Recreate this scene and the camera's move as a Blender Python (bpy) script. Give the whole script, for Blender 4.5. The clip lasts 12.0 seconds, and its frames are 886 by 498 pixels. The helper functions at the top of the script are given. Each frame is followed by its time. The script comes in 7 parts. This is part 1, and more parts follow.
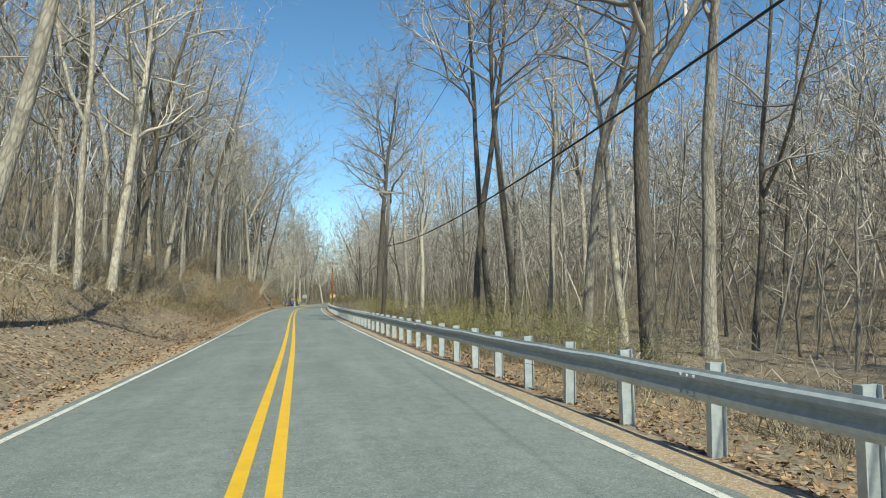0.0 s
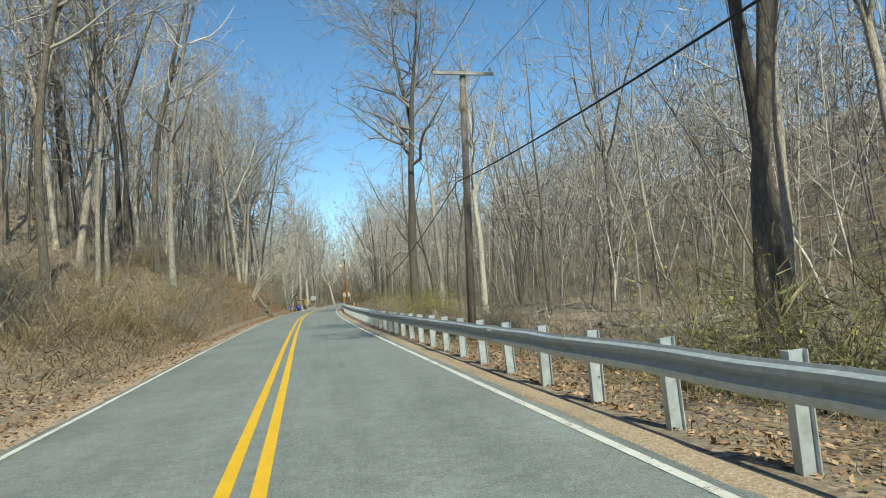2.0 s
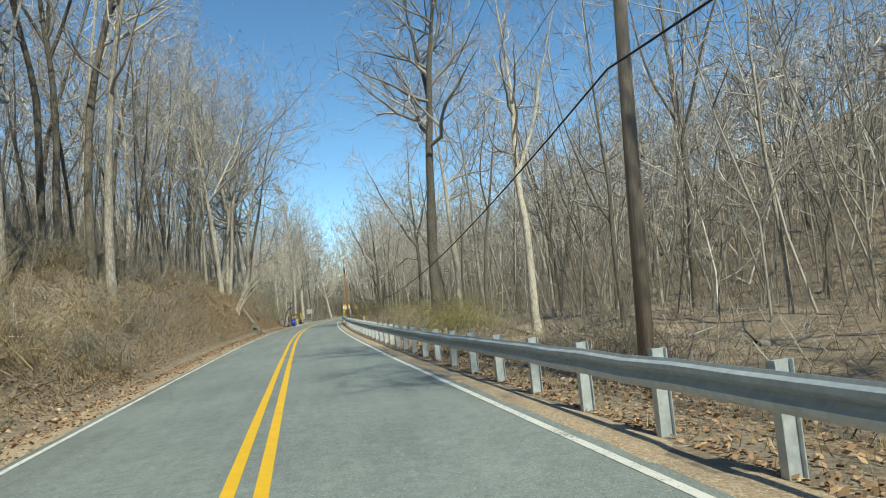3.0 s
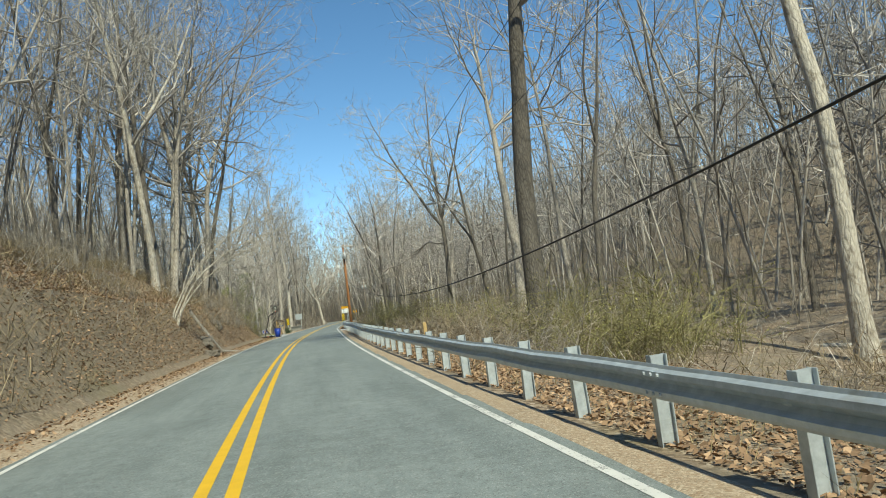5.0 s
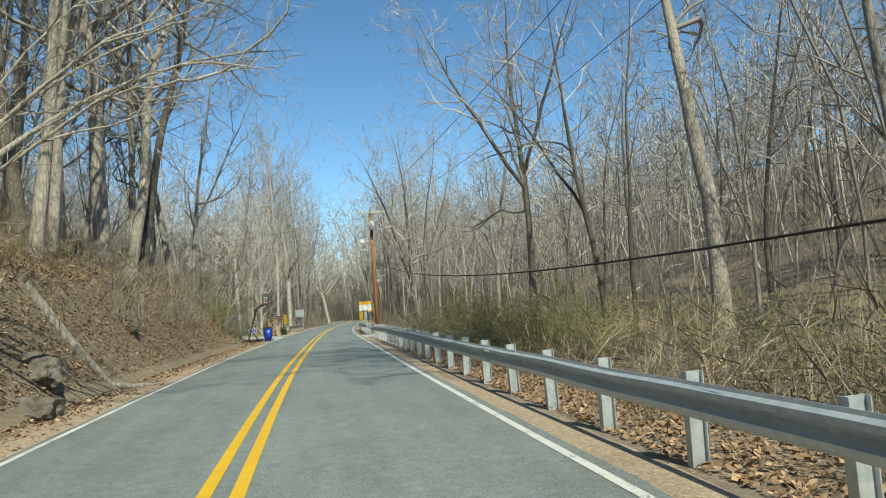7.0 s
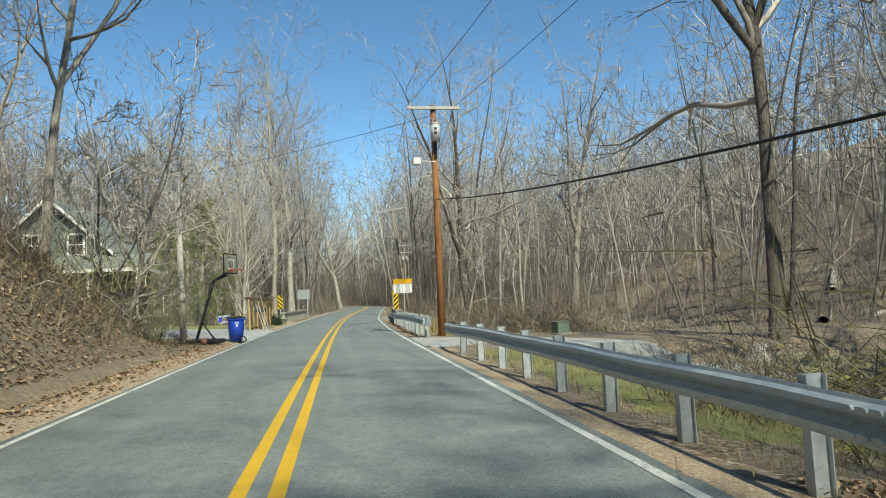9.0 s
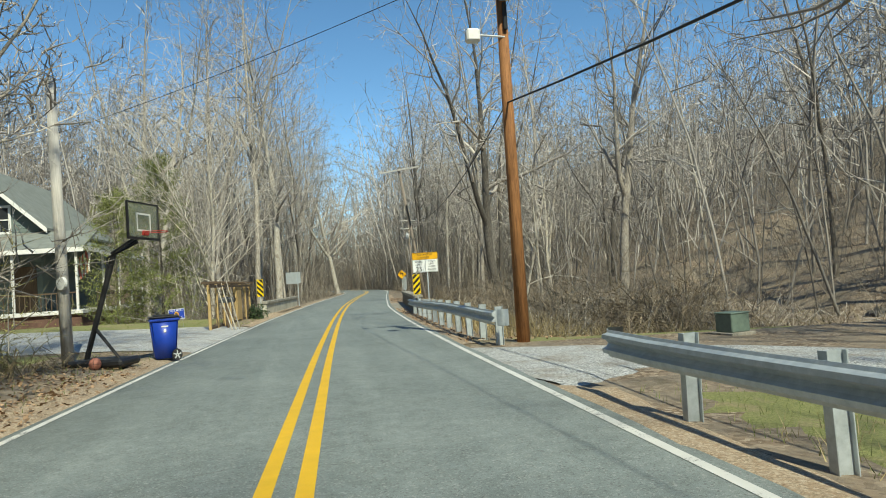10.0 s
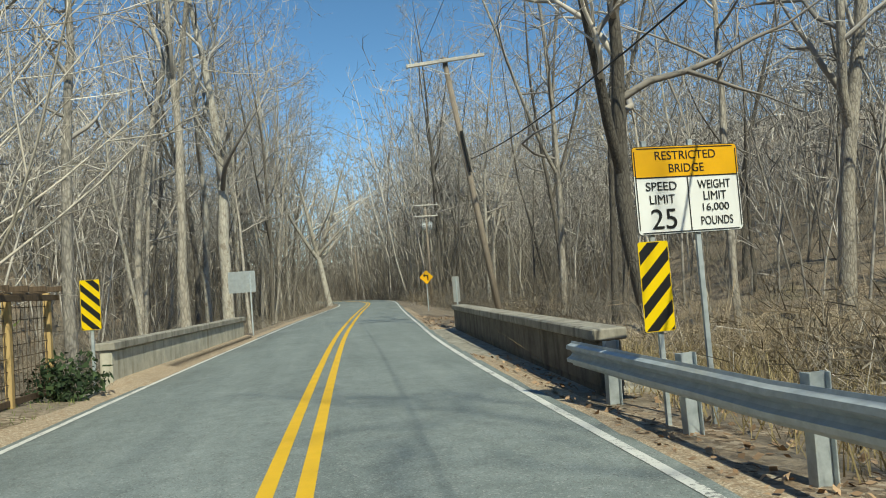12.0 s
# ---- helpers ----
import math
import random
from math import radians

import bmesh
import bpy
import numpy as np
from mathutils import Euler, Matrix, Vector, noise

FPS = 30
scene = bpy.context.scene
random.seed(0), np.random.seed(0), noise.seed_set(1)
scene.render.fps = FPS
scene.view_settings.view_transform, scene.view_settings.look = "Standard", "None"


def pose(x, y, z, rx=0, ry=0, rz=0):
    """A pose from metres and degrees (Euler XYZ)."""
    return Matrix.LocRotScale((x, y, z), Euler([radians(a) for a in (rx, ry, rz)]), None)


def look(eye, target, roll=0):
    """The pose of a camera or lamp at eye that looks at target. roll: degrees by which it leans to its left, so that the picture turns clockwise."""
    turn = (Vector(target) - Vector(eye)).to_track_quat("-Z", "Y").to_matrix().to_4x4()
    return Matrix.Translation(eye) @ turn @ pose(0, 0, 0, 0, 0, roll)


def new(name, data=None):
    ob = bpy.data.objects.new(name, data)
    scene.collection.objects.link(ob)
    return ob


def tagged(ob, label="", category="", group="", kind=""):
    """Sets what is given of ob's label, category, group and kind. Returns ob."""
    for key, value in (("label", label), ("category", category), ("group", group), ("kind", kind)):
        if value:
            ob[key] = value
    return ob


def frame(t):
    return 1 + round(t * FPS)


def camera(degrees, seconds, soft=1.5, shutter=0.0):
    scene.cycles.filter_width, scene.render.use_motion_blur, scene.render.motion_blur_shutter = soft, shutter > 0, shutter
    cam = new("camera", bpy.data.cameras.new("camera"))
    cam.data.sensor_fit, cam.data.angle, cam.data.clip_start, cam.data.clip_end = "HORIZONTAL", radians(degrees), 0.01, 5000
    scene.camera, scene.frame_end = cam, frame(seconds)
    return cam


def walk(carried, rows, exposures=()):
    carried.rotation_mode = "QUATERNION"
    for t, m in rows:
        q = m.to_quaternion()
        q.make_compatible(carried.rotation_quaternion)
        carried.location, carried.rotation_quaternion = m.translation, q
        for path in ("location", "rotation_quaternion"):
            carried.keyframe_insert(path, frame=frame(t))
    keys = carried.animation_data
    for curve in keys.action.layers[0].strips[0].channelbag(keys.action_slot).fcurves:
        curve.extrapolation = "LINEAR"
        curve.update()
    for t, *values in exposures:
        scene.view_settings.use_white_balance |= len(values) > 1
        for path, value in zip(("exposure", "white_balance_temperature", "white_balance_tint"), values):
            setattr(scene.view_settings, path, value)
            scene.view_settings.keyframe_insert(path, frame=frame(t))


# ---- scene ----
cam = camera(64.19, 12.0, soft=1.0)
# seconds, eye x y z, yaw to the left, pitch up, lean to the left (metres, degrees)
ROWS = [
    (0, 0.371, 0.000, 1.432, -10.49, 3.95, -0.78),
    (0.5, 0.459, 6.433, 1.420, -9.74, 3.68, -1.78),
    (1, 0.422, 12.863, 1.406, -9.43, 3.45, -2.63),
    (1.5, 0.262, 19.299, 1.375, -9.70, 3.28, -3.45),
    (2, 0.169, 25.745, 1.400, -10.05, 3.31, -5.25),
    (2.5, -0.058, 32.198, 1.395, -10.46, 3.78, -5.58),
    (3, -0.175, 38.651, 1.424, -10.58, 4.20, -6.13),
    (5, -0.530, 64.369, 1.482, -11.60, 4.32, -7.41),
    (5.5, -0.656, 70.773, 1.489, -11.62, 4.50, -7.18),
    (6, -0.764, 77.151, 1.544, -11.58, 4.87, -6.26),
    (6.5, -0.746, 83.455, 1.596, -11.31, 4.95, -5.64),
    (7, -0.799, 89.675, 1.588, -11.31, 4.66, -4.64),
    (9, -0.525, 114.137, 1.591, -10.41, 3.72, -2.69),
    (9.5, -0.355, 120.093, 1.601, -10.57, 2.69, -3.44),
    (10, -0.275, 125.983, 1.566, -10.73, 2.24, -3.90),
    (10.5, -0.114, 131.924, 1.579, -10.36, 2.38, -3.72),
    (11, 0.108, 137.954, 1.562, -9.95, 2.84, -3.66),
    (11.5, 0.467, 144.073, 1.522, -10.28, 3.18, -3.77),
    (12, 0.896, 150.275, 1.486, -11.26, 2.90, -4.46),
]


def eye_pose(x, y, z, yaw, pitch, roll):
    a, b = radians(yaw), radians(pitch)
    ahead = Vector((-math.sin(a) * math.cos(b), math.cos(a) * math.cos(b), math.sin(b)))
    return look((x, y, z), Vector((x, y, z)) + ahead, roll)


walk(cam, [(t, eye_pose(*r)) for t, *r in ROWS], [(0.0, 0.17, 7250.0, -6.0), (9.0, 0.15, 7250.0, -6.0), (12.0, 0.02, 7250.0, -6.0)])

# ---------------------------------------------------------------- light
SUN_EL, SUN_AZ = 46.5, 166.5  # degrees; azimuth clockwise from +y (ahead)
world = bpy.data.worlds.new("sky")
scene.world = world
world.use_nodes = True
wt = world.node_tree
sky = wt.nodes.new("ShaderNodeTexSky")
sky.sky_type, sky.sun_disc = "NISHITA", False
sky.sun_elevation, sky.sun_rotation = radians(SUN_EL), radians(SUN_AZ)
sky.air_density, sky.dust_density, sky.ozone_density = 0.7, 0.0, 2.6
deep = wt.nodes.new("ShaderNodeHueSaturation")
deep.inputs["Saturation"].default_value = 1.15
wt.links.new(sky.outputs[0], deep.inputs["Color"])
wt.links.new(deep.outputs[0], wt.nodes["Background"].inputs[0])
wt.nodes["Background"].inputs[1].default_value = 0.175
sun = new("sun", bpy.data.lights.new("sun", "SUN"))
sun.data.energy, sun.data.angle, sun.data.color = 5.0, radians(0.55), (1.0, 0.95, 0.87)
e, a = radians(SUN_EL), radians(SUN_AZ)
sun.matrix_world = look((40 * math.sin(a) * math.cos(e), 40 * math.cos(a) * math.cos(e), 40 * math.sin(e)), (0, 0, 0))

# ---------------------------------------------------------------- materials


class Nodes:
    """A material under construction: short names for the nodes it needs."""

    def __init__(self, name, rough=0.8, metal=0.0):
        self.mat = bpy.data.materials.new(name)
        self.mat.use_nodes = True
        self.tree = self.mat.node_tree
        self.b = self.tree.nodes["Principled BSDF"]
        self.b.inputs["Roughness"].default_value = rough
        self.b.inputs["Metallic"].default_value = metal

    def add(self, kind, **given):
        node = self.tree.nodes.new(kind)
        for k, v in given.items():
            node.inputs[k.replace("_", " ")].default_value = v
        return node

    def link(self, a, b):
        self.tree.links.new(a, b)

    def coords(self, scale=(1, 1, 1), world_space=True):
        if world_space:
            src = self.add("ShaderNodeNewGeometry").outputs["Position"]
        else:
            src = self.add("ShaderNodeTexCoord").outputs["Object"]
        m = self.add("ShaderNodeMapping")
        m.inputs["Scale"].default_value = scale
        self.link(src, m.inputs["Vector"])
        return m.outputs[0]

    def noise(self, scale, detail=6, rough=0.6, at=None, dist=0.0):
        n = self.add("ShaderNodeTexNoise", Scale=scale, Detail=detail, Roughness=rough, Distortion=dist)
        if at is not None:
            self.link(at, n.inputs["Vector"])
        return n.outputs["Fac"]

    def voronoi(self, scale, at=None, feature="F1", out="Distance"):
        n = self.add("ShaderNodeTexVoronoi", Scale=scale)
        n.feature = feature
        if at is not None:
            self.link(at, n.inputs["Vector"])
        return n.outputs[out]

    def ramp(self, fac, stops):
        r = self.add("ShaderNodeValToRGB")
        els = r.color_ramp.elements
        while len(els) < len(stops):
            els.new(0.5)
        for el, (p, c) in zip(els, stops):
            el.position, el.color = p, (*c, 1) if len(c) == 3 else c
        self.link(fac, r.inputs[0])
        return r.outputs[0]

    def mix(self, fac, a, b, mode="MIX"):
        m = self.add("ShaderNodeMix")
        m.data_type, m.blend_type = "RGBA", mode
        for sock, v in ((m.inputs[0], fac), (m.inputs[6], a), (m.inputs[7], b)):
            if isinstance(v, bpy.types.NodeSocket):
                self.link(v, sock)
            elif isinstance(v, (int, float)):
                sock.default_value = v
            else:
                sock.default_value = (*v, 1)
        return m.outputs[2]

    def math(self, op, a, b=0.0):
        m = self.add("ShaderNodeMath")
        m.operation = op
        for sock, v in ((m.inputs[0], a), (m.inputs[1], b)):
            if isinstance(v, bpy.types.NodeSocket):
                self.link(v, sock)
            else:
                sock.default_value = v
        return m.outputs[0]

    def colour(self, sock):
        self.link(sock, self.b.inputs["Base Color"])

    def bump(self, height, strength=0.4, distance=0.02):
        n = self.add("ShaderNodeBump", Strength=strength, Distance=distance)
        self.link(height, n.inputs["Height"])
        self.link(n.outputs[0], self.b.inputs["Normal"])

    def chance(self):
        return self.add("ShaderNodeObjectInfo").outputs["Random"]

    def island(self):
        return self.add("ShaderNodeNewGeometry").outputs["Random Per Island"]


def asphalt():
    n = Nodes("worn_asphalt", 0.85)
    p = n.coords()
    streak = n.noise(1.0, 5, 0.65, at=n.coords((1.5, 0.10, 1)))
    patch = n.noise(0.35, 7, 0.7, at=p)
    mottle = n.noise(5.0, 6, 0.75, at=p)
    grain = n.noise(230, 2, 0.7, at=p)
    stones = n.voronoi(70, at=p, out="Color")
    base = n.ramp(n.mix(0.5, streak, patch), [(0.32, (0.185, 0.222, 0.223)), (0.68, (0.322, 0.370, 0.368))])
    base = n.mix(0.45, base, n.ramp(mottle, [(0.34, (0.33, 0.33, 0.33)), (0.66, (0.67, 0.67, 0.67))]), "OVERLAY")
    base = n.mix(0.6, base, n.ramp(grain, [(0.3, (0.04, 0.04, 0.04)), (0.72, (0.46, 0.46, 0.45))]), "OVERLAY")
    sep = n.add("ShaderNodeSeparateColor")
    n.link(stones, sep.inputs[0])
    speck = n.ramp(sep.outputs[0], [(0.86, (0, 0, 0)), (0.94, (1, 1, 1))])
    base = n.mix(n.math("MULTIPLY", speck, 0.4), base, (0.42, 0.42, 0.40))
    pit = n.ramp(sep.outputs[1], [(0.05, (1, 1, 1)), (0.12, (0, 0, 0))])
    base = n.mix(n.math("MULTIPLY", pit, 0.5), base, (0.07, 0.07, 0.07))
    wob = n.add("ShaderNodeTexNoise", Scale=1.1, Detail=5.0)
    n.link(p, wob.inputs["Vector"])
    shift = n.mix(0.35, p, wob.outputs["Color"], "ADD")
    edge = n.voronoi(0.16, at=shift, feature="DISTANCE_TO_EDGE")
    crack = n.ramp(edge, [(0.0, (1, 1, 1)), (0.004, (0, 0, 0))])
    few = n.ramp(n.noise(0.12, 3, at=p), [(0.52, (0, 0, 0)), (0.62, (0.3, 0.3, 0.3))])
    n.colour(n.mix(n.math("MULTIPLY", crack, few), base, (0.05, 0.05, 0.05)))
    n.bump(n.math("SUBTRACT", grain, n.math("MULTIPLY", crack, few)), 0.4, 0.006)
    return n.mat


def road_paint(name, c, worn):
    n = Nodes(name, 0.6)
    p = n.coords()
    wear = n.math("ADD", n.math("MULTIPLY", n.noise(30, 6, 0.75, at=p), 0.65), n.math("MULTIPLY", n.noise(1.5, 3, at=p), 0.35))
    shade = n.ramp(n.noise(3.0, 5, at=p), [(0.3, tuple(v * 0.85 for v in c)), (0.7, c)])
    gone = n.ramp(wear, [(worn, (0, 0, 0)), (worn + 0.07, (1, 1, 1))])
    n.colour(n.mix(gone, (0.14, 0.145, 0.145), shade))
    n.bump(n.noise(260, 2, at=p), 0.25, 0.004)
    return n.mat


def forest_floor():
    """Leaf litter, bare soil and thin grass, mixed in patches."""
    n = Nodes("leaf_litter_soil", 0.95)
    p = n.coords()
    leaf = n.voronoi(16, at=n.coords((1, 1, 0.6)), out="Color")
    sep = n.add("ShaderNodeSeparateColor")
    n.link(leaf, sep.inputs[0])
    leaves = n.ramp(sep.outputs[0], [(0.0, (0.10, 0.07, 0.046)), (0.35, (0.21, 0.15, 0.10)), (0.7, (0.33, 0.25, 0.175)), (1.0, (0.48, 0.40, 0.31))])
    soil = n.ramp(n.noise(5, 8, 0.7, at=p), [(0.3, (0.14, 0.11, 0.08)), (0.7, (0.33, 0.275, 0.21))])
    both = n.mix(n.ramp(n.noise(0.6, 6, 0.7, at=p), [(0.42, (0, 0, 0)), (0.56, (1, 1, 1))]), leaves, soil)
    mould = n.ramp(n.noise(0.9, 7, 0.75, at=p), [(0.54, (0, 0, 0)), (0.68, (0.7, 0.7, 0.7))])
    both = n.mix(mould, both, n.ramp(n.noise(11, 5, 0.7, at=p), [(0.3, (0.05, 0.042, 0.026)), (0.7, (0.17, 0.14, 0.085))]))
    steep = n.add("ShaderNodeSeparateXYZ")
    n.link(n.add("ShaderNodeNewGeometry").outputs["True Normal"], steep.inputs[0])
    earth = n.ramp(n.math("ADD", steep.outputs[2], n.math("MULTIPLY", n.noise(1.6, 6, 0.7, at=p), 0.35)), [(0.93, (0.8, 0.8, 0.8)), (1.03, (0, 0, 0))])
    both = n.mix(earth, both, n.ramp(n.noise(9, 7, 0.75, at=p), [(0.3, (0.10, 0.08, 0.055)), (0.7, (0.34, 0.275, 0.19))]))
    green = n.ramp(n.noise(0.11, 4, 0.6, at=p), [(0.60, (0, 0, 0)), (0.72, (0.45, 0.45, 0.45))])
    n.colour(n.mix(green, both, n.ramp(n.noise(8, 5, at=p), [(0.3, (0.10, 0.10, 0.035)), (0.7, (0.24, 0.21, 0.10))])))
    n.bump(n.mix(0.5, n.noise(14, 6, 0.7, at=p), leaf), 1.0, 0.07)
    return n.mat


def grass_ground():
    n = Nodes("thin_spring_lawn", 0.95)
    p = n.coords()
    c = n.ramp(n.noise(30, 5, 0.75, at=p), [(0.3, (0.10, 0.12, 0.035)), (0.7, (0.33, 0.33, 0.13))])
    bare = n.ramp(n.noise(1.1, 6, 0.7, at=p), [(0.5, (0, 0, 0)), (0.64, (0.8, 0.8, 0.8))])
    n.colour(n.mix(bare, c, n.ramp(n.noise(22, 4, at=p), [(0.3, (0.18, 0.135, 0.08)), (0.7, (0.42, 0.34, 0.21))])))
    n.bump(n.noise(60, 4, 0.7, at=p), 0.7, 0.03)
    return n.mat


def bark(name, dark, light, blotch=None):
    n = Nodes(name, 0.9)
    at = n.coords((1, 1, 0.22), False)
    plates = n.voronoi(9, at=n.coords((1, 1, 0.3), False), feature="DISTANCE_TO_EDGE")
    furrow = n.ramp(plates, [(0.0, (0, 0, 0)), (0.22, (1, 1, 1))])
    ridges = n.math("ADD", n.math("MULTIPLY", n.noise(24, 6, 0.7, at=at, dist=0.8), 0.68), n.math("MULTIPLY", furrow, 0.28))
    broad = n.noise(2.4, 4, at=n.coords((1, 1, 0.5), False))
    c = n.ramp(n.math("ADD", n.math("MULTIPLY", ridges, 0.6), n.math("MULTIPLY", broad, 0.4)), [(0.3, dark), (0.7, light)])
    if blotch:
        c = n.mix(n.ramp(n.noise(5, 5, 0.7, at=n.coords((1, 1, 0.6), False)), [(0.52, (0, 0, 0)), (0.62, (0.8, 0.8, 0.8))]), c, blotch)
    tone = n.ramp(n.chance(), [(0, (0.72, 0.71, 0.70)), (1, (1.12, 1.08, 1.02))])
    n.colour(n.mix(1.0, c, tone, "MULTIPLY"))
    n.bump(ridges, 0.9, 0.06)
    return n.mat


def twigs(name, dark, light):
    n = Nodes(name, 0.85)
    c = n.ramp(n.island(), [(0, dark), (0.6, tuple(a * 0.72 + b * 0.28 for a, b in zip(dark, light))), (1, light)])
    n.colour(n.mix(1.0, c, n.ramp(n.chance(), [(0, (0.8, 0.8, 0.8)), (1, (1.12, 1.08, 1.03))]), "MULTIPLY"))
    return n.mat


def plain(name, c, rough=0.6, metal=0.0, vary=0.25, scale=6.0, bump=0.15):
    n = Nodes(name, rough, metal)
    at = n.coords((1, 1, 1), False)
    big = n.noise(scale, 6, 0.65, at=at)
    n.colour(n.mix(1.0, c, n.ramp(big, [(0.3, (1 - vary,) * 3), (0.7, (1 + 0.3 * vary,) * 3)]), "MULTIPLY"))
    if bump:
        n.bump(n.noise(scale * 12, 4, at=at), bump, 0.01)
    return n.mat


def galvanised():
    n = Nodes("weathered_galvanised_steel", 0.45, 0.4)
    at = n.coords()
    c = n.ramp(n.noise(9, 6, 0.7, at=at), [(0.3, (0.36, 0.405, 0.43)), (0.7, (0.56, 0.61, 0.635))])
    stain = n.ramp(n.noise(1.6, 5, 0.7, at=n.coords((1, 1, 3))), [(0.6, (0, 0, 0)), (0.75, (0.5, 0.5, 0.5))])
    n.colour(n.mix(stain, c, (0.27, 0.24, 0.20)))
    n.link(n.ramp(n.noise(18, 4, at=at), [(0.3, (0.38,) * 3), (0.7, (0.6,) * 3)]), n.b.inputs["Roughness"])
    return n.mat


def timber(name, dark, light, rough=0.8):
    n = Nodes(name, rough)
    at = n.coords((1, 1, 0.06), False)
    grain = n.noise(22, 7, 0.72, at=at, dist=1.6)
    broad = n.noise(1.3, 3, at=n.coords((1, 1, 0.4), False))
    n.colour(n.mix(n.math("MULTIPLY", broad, 0.5), n.ramp(grain, [(0.3, dark), (0.7, light)]), dark))
    n.bump(grain, 0.5, 0.01)
    return n.mat


def gravel_mat():
    n = Nodes("grey_gravel", 0.9)
    p = n.coords()
    c = n.voronoi(42, at=p, out="Color")
    sep = n.add("ShaderNodeSeparateColor")
    n.link(c, sep.inputs[0])
    stones = n.ramp(sep.outputs[0], [(0, (0.20, 0.205, 0.21)), (0.5, (0.40, 0.41, 0.41)), (1, (0.66, 0.67, 0.67))])
    dirt = n.ramp(n.noise(1.2, 5, 0.7, at=p), [(0.5, (0, 0, 0)), (0.68, (0.7, 0.7, 0.7))])
    n.colour(n.mix(dirt, stones, (0.26, 0.22, 0.17)))
    n.bump(n.noise(60, 5, 0.75, at=p), 0.8, 0.025)
    return n.mat


def shoulder():
    """Sandy grit mixed with crushed leaves."""
    n = Nodes("sandy_shoulder", 0.95)
    p = n.coords()
    grit = n.voronoi(60, at=p, out="Color")
    sep = n.add("ShaderNodeSeparateColor")
    n.link(grit, sep.inputs[0])
    sand = n.ramp(sep.outputs[0], [(0, (0.24, 0.185, 0.125)), (1, (0.56, 0.46, 0.345))])
    bits = n.ramp(n.noise(18, 6, 0.75, at=p), [(0.45, (0, 0, 0)), (0.6, (0.8, 0.8, 0.8))])
    c = n.mix(bits, sand, n.ramp(n.noise(40, 3, at=p), [(0.3, (0.17, 0.105, 0.06)), (0.7, (0.42, 0.29, 0.18))]))
    damp = n.ramp(n.noise(0.8, 6, 0.7, at=p), [(0.56, (0, 0, 0)), (0.70, (0.4, 0.4, 0.4))])
    n.colour(n.mix(damp, c, (0.17, 0.135, 0.095)))
    n.bump(n.mix(0.5, n.noise(26, 6, 0.7, at=p), grit), 0.7, 0.025)
    return n.mat


def concrete(name, low, high, stain):
    n = Nodes(name, 0.9)
    p = n.coords()
    c = n.ramp(n.noise(2.2, 7, 0.7, at=p), [(0.3, low), (0.7, high)])
    run = n.ramp(n.noise(5, 4, 0.6, at=n.coords((1, 1, 0.12))), [(0.5, (0, 0, 0)), (0.7, (0.75, 0.75, 0.75))])
    n.colour(n.mix(run, c, stain))
    n.bump(n.noise(40, 5, 0.7, at=p), 0.5, 0.01)
    return n.mat


ASPHALT = asphalt()
YELLOW_PAINT = road_paint("yellow_road_paint", (0.75, 0.45, 0.02), 0.30)
WHITE_PAINT = road_paint("white_road_paint", (0.66, 0.66, 0.63), 0.40)
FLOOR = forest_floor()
GRAVEL = gravel_mat()
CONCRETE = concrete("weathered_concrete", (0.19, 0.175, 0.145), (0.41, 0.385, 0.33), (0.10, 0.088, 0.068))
# pale colour holds the left wall's sunlight, dark the right wall's shade and stains
SUNLIT_CONCRETE = concrete("sunlit_tone_concrete", (0.34, 0.32, 0.26), (0.60, 0.57, 0.48), (0.24, 0.21, 0.15))
SHADED_CONCRETE = concrete("shaded_stained_concrete", (0.085, 0.076, 0.06), (0.22, 0.20, 0.165), (0.045, 0.04, 0.03))
SHOULDER = shoulder()
GRASS = grass_ground()
STEEL = galvanised()
BARK = bark("grey_brown_bark", (0.18, 0.166, 0.148), (0.56, 0.525, 0.475))
DARK_BARK = bark("dark_furrowed_bark", (0.075, 0.068, 0.06), (0.22, 0.20, 0.175))
PALE_BARK = bark("pale_sycamore_bark", (0.36, 0.335, 0.29), (0.68, 0.65, 0.59), (0.27, 0.235, 0.19))
TWIG = twigs("bare_twigs", (0.19, 0.176, 0.162), (0.70, 0.66, 0.61))
PALE_TWIG = twigs("pale_bare_twigs", (0.42, 0.39, 0.35), (0.70, 0.66, 0.60))
FAR_WOOD = twigs("distant_bare_wood", (0.16, 0.148, 0.138), (0.68, 0.645, 0.60))
BRUSH = twigs("tan_brush_stems", (0.15, 0.118, 0.08), (0.46, 0.385, 0.285))
OLIVE = twigs("budding_olive_stems", (0.15, 0.14, 0.06), (0.40, 0.365, 0.19))
BUDS = twigs("fresh_green_buds", (0.19, 0.19, 0.05), (0.46, 0.44, 0.16))
EVERGREEN = twigs("evergreen_foliage", (0.15, 0.19, 0.05), (0.38, 0.40, 0.15))
HOLLY = twigs("dark_holly_leaves", (0.015, 0.035, 0.012), (0.06, 0.10, 0.035))
LEAF = twigs("dry_brown_leaves", (0.19, 0.12, 0.07), (0.50, 0.345, 0.22))
GREY_BRUSH = twigs("grey_brush_stems", (0.12, 0.109, 0.093), (0.38, 0.345, 0.297))
WEED = twigs("dead_weeds_and_vines", (0.12, 0.095, 0.055), (0.42, 0.34, 0.21))
STRAW = twigs("dry_straw_grass", (0.22, 0.17, 0.08), (0.50, 0.42, 0.24))
LAWN = twigs("short_lawn_grass", (0.11, 0.15, 0.04), (0.34, 0.36, 0.14))
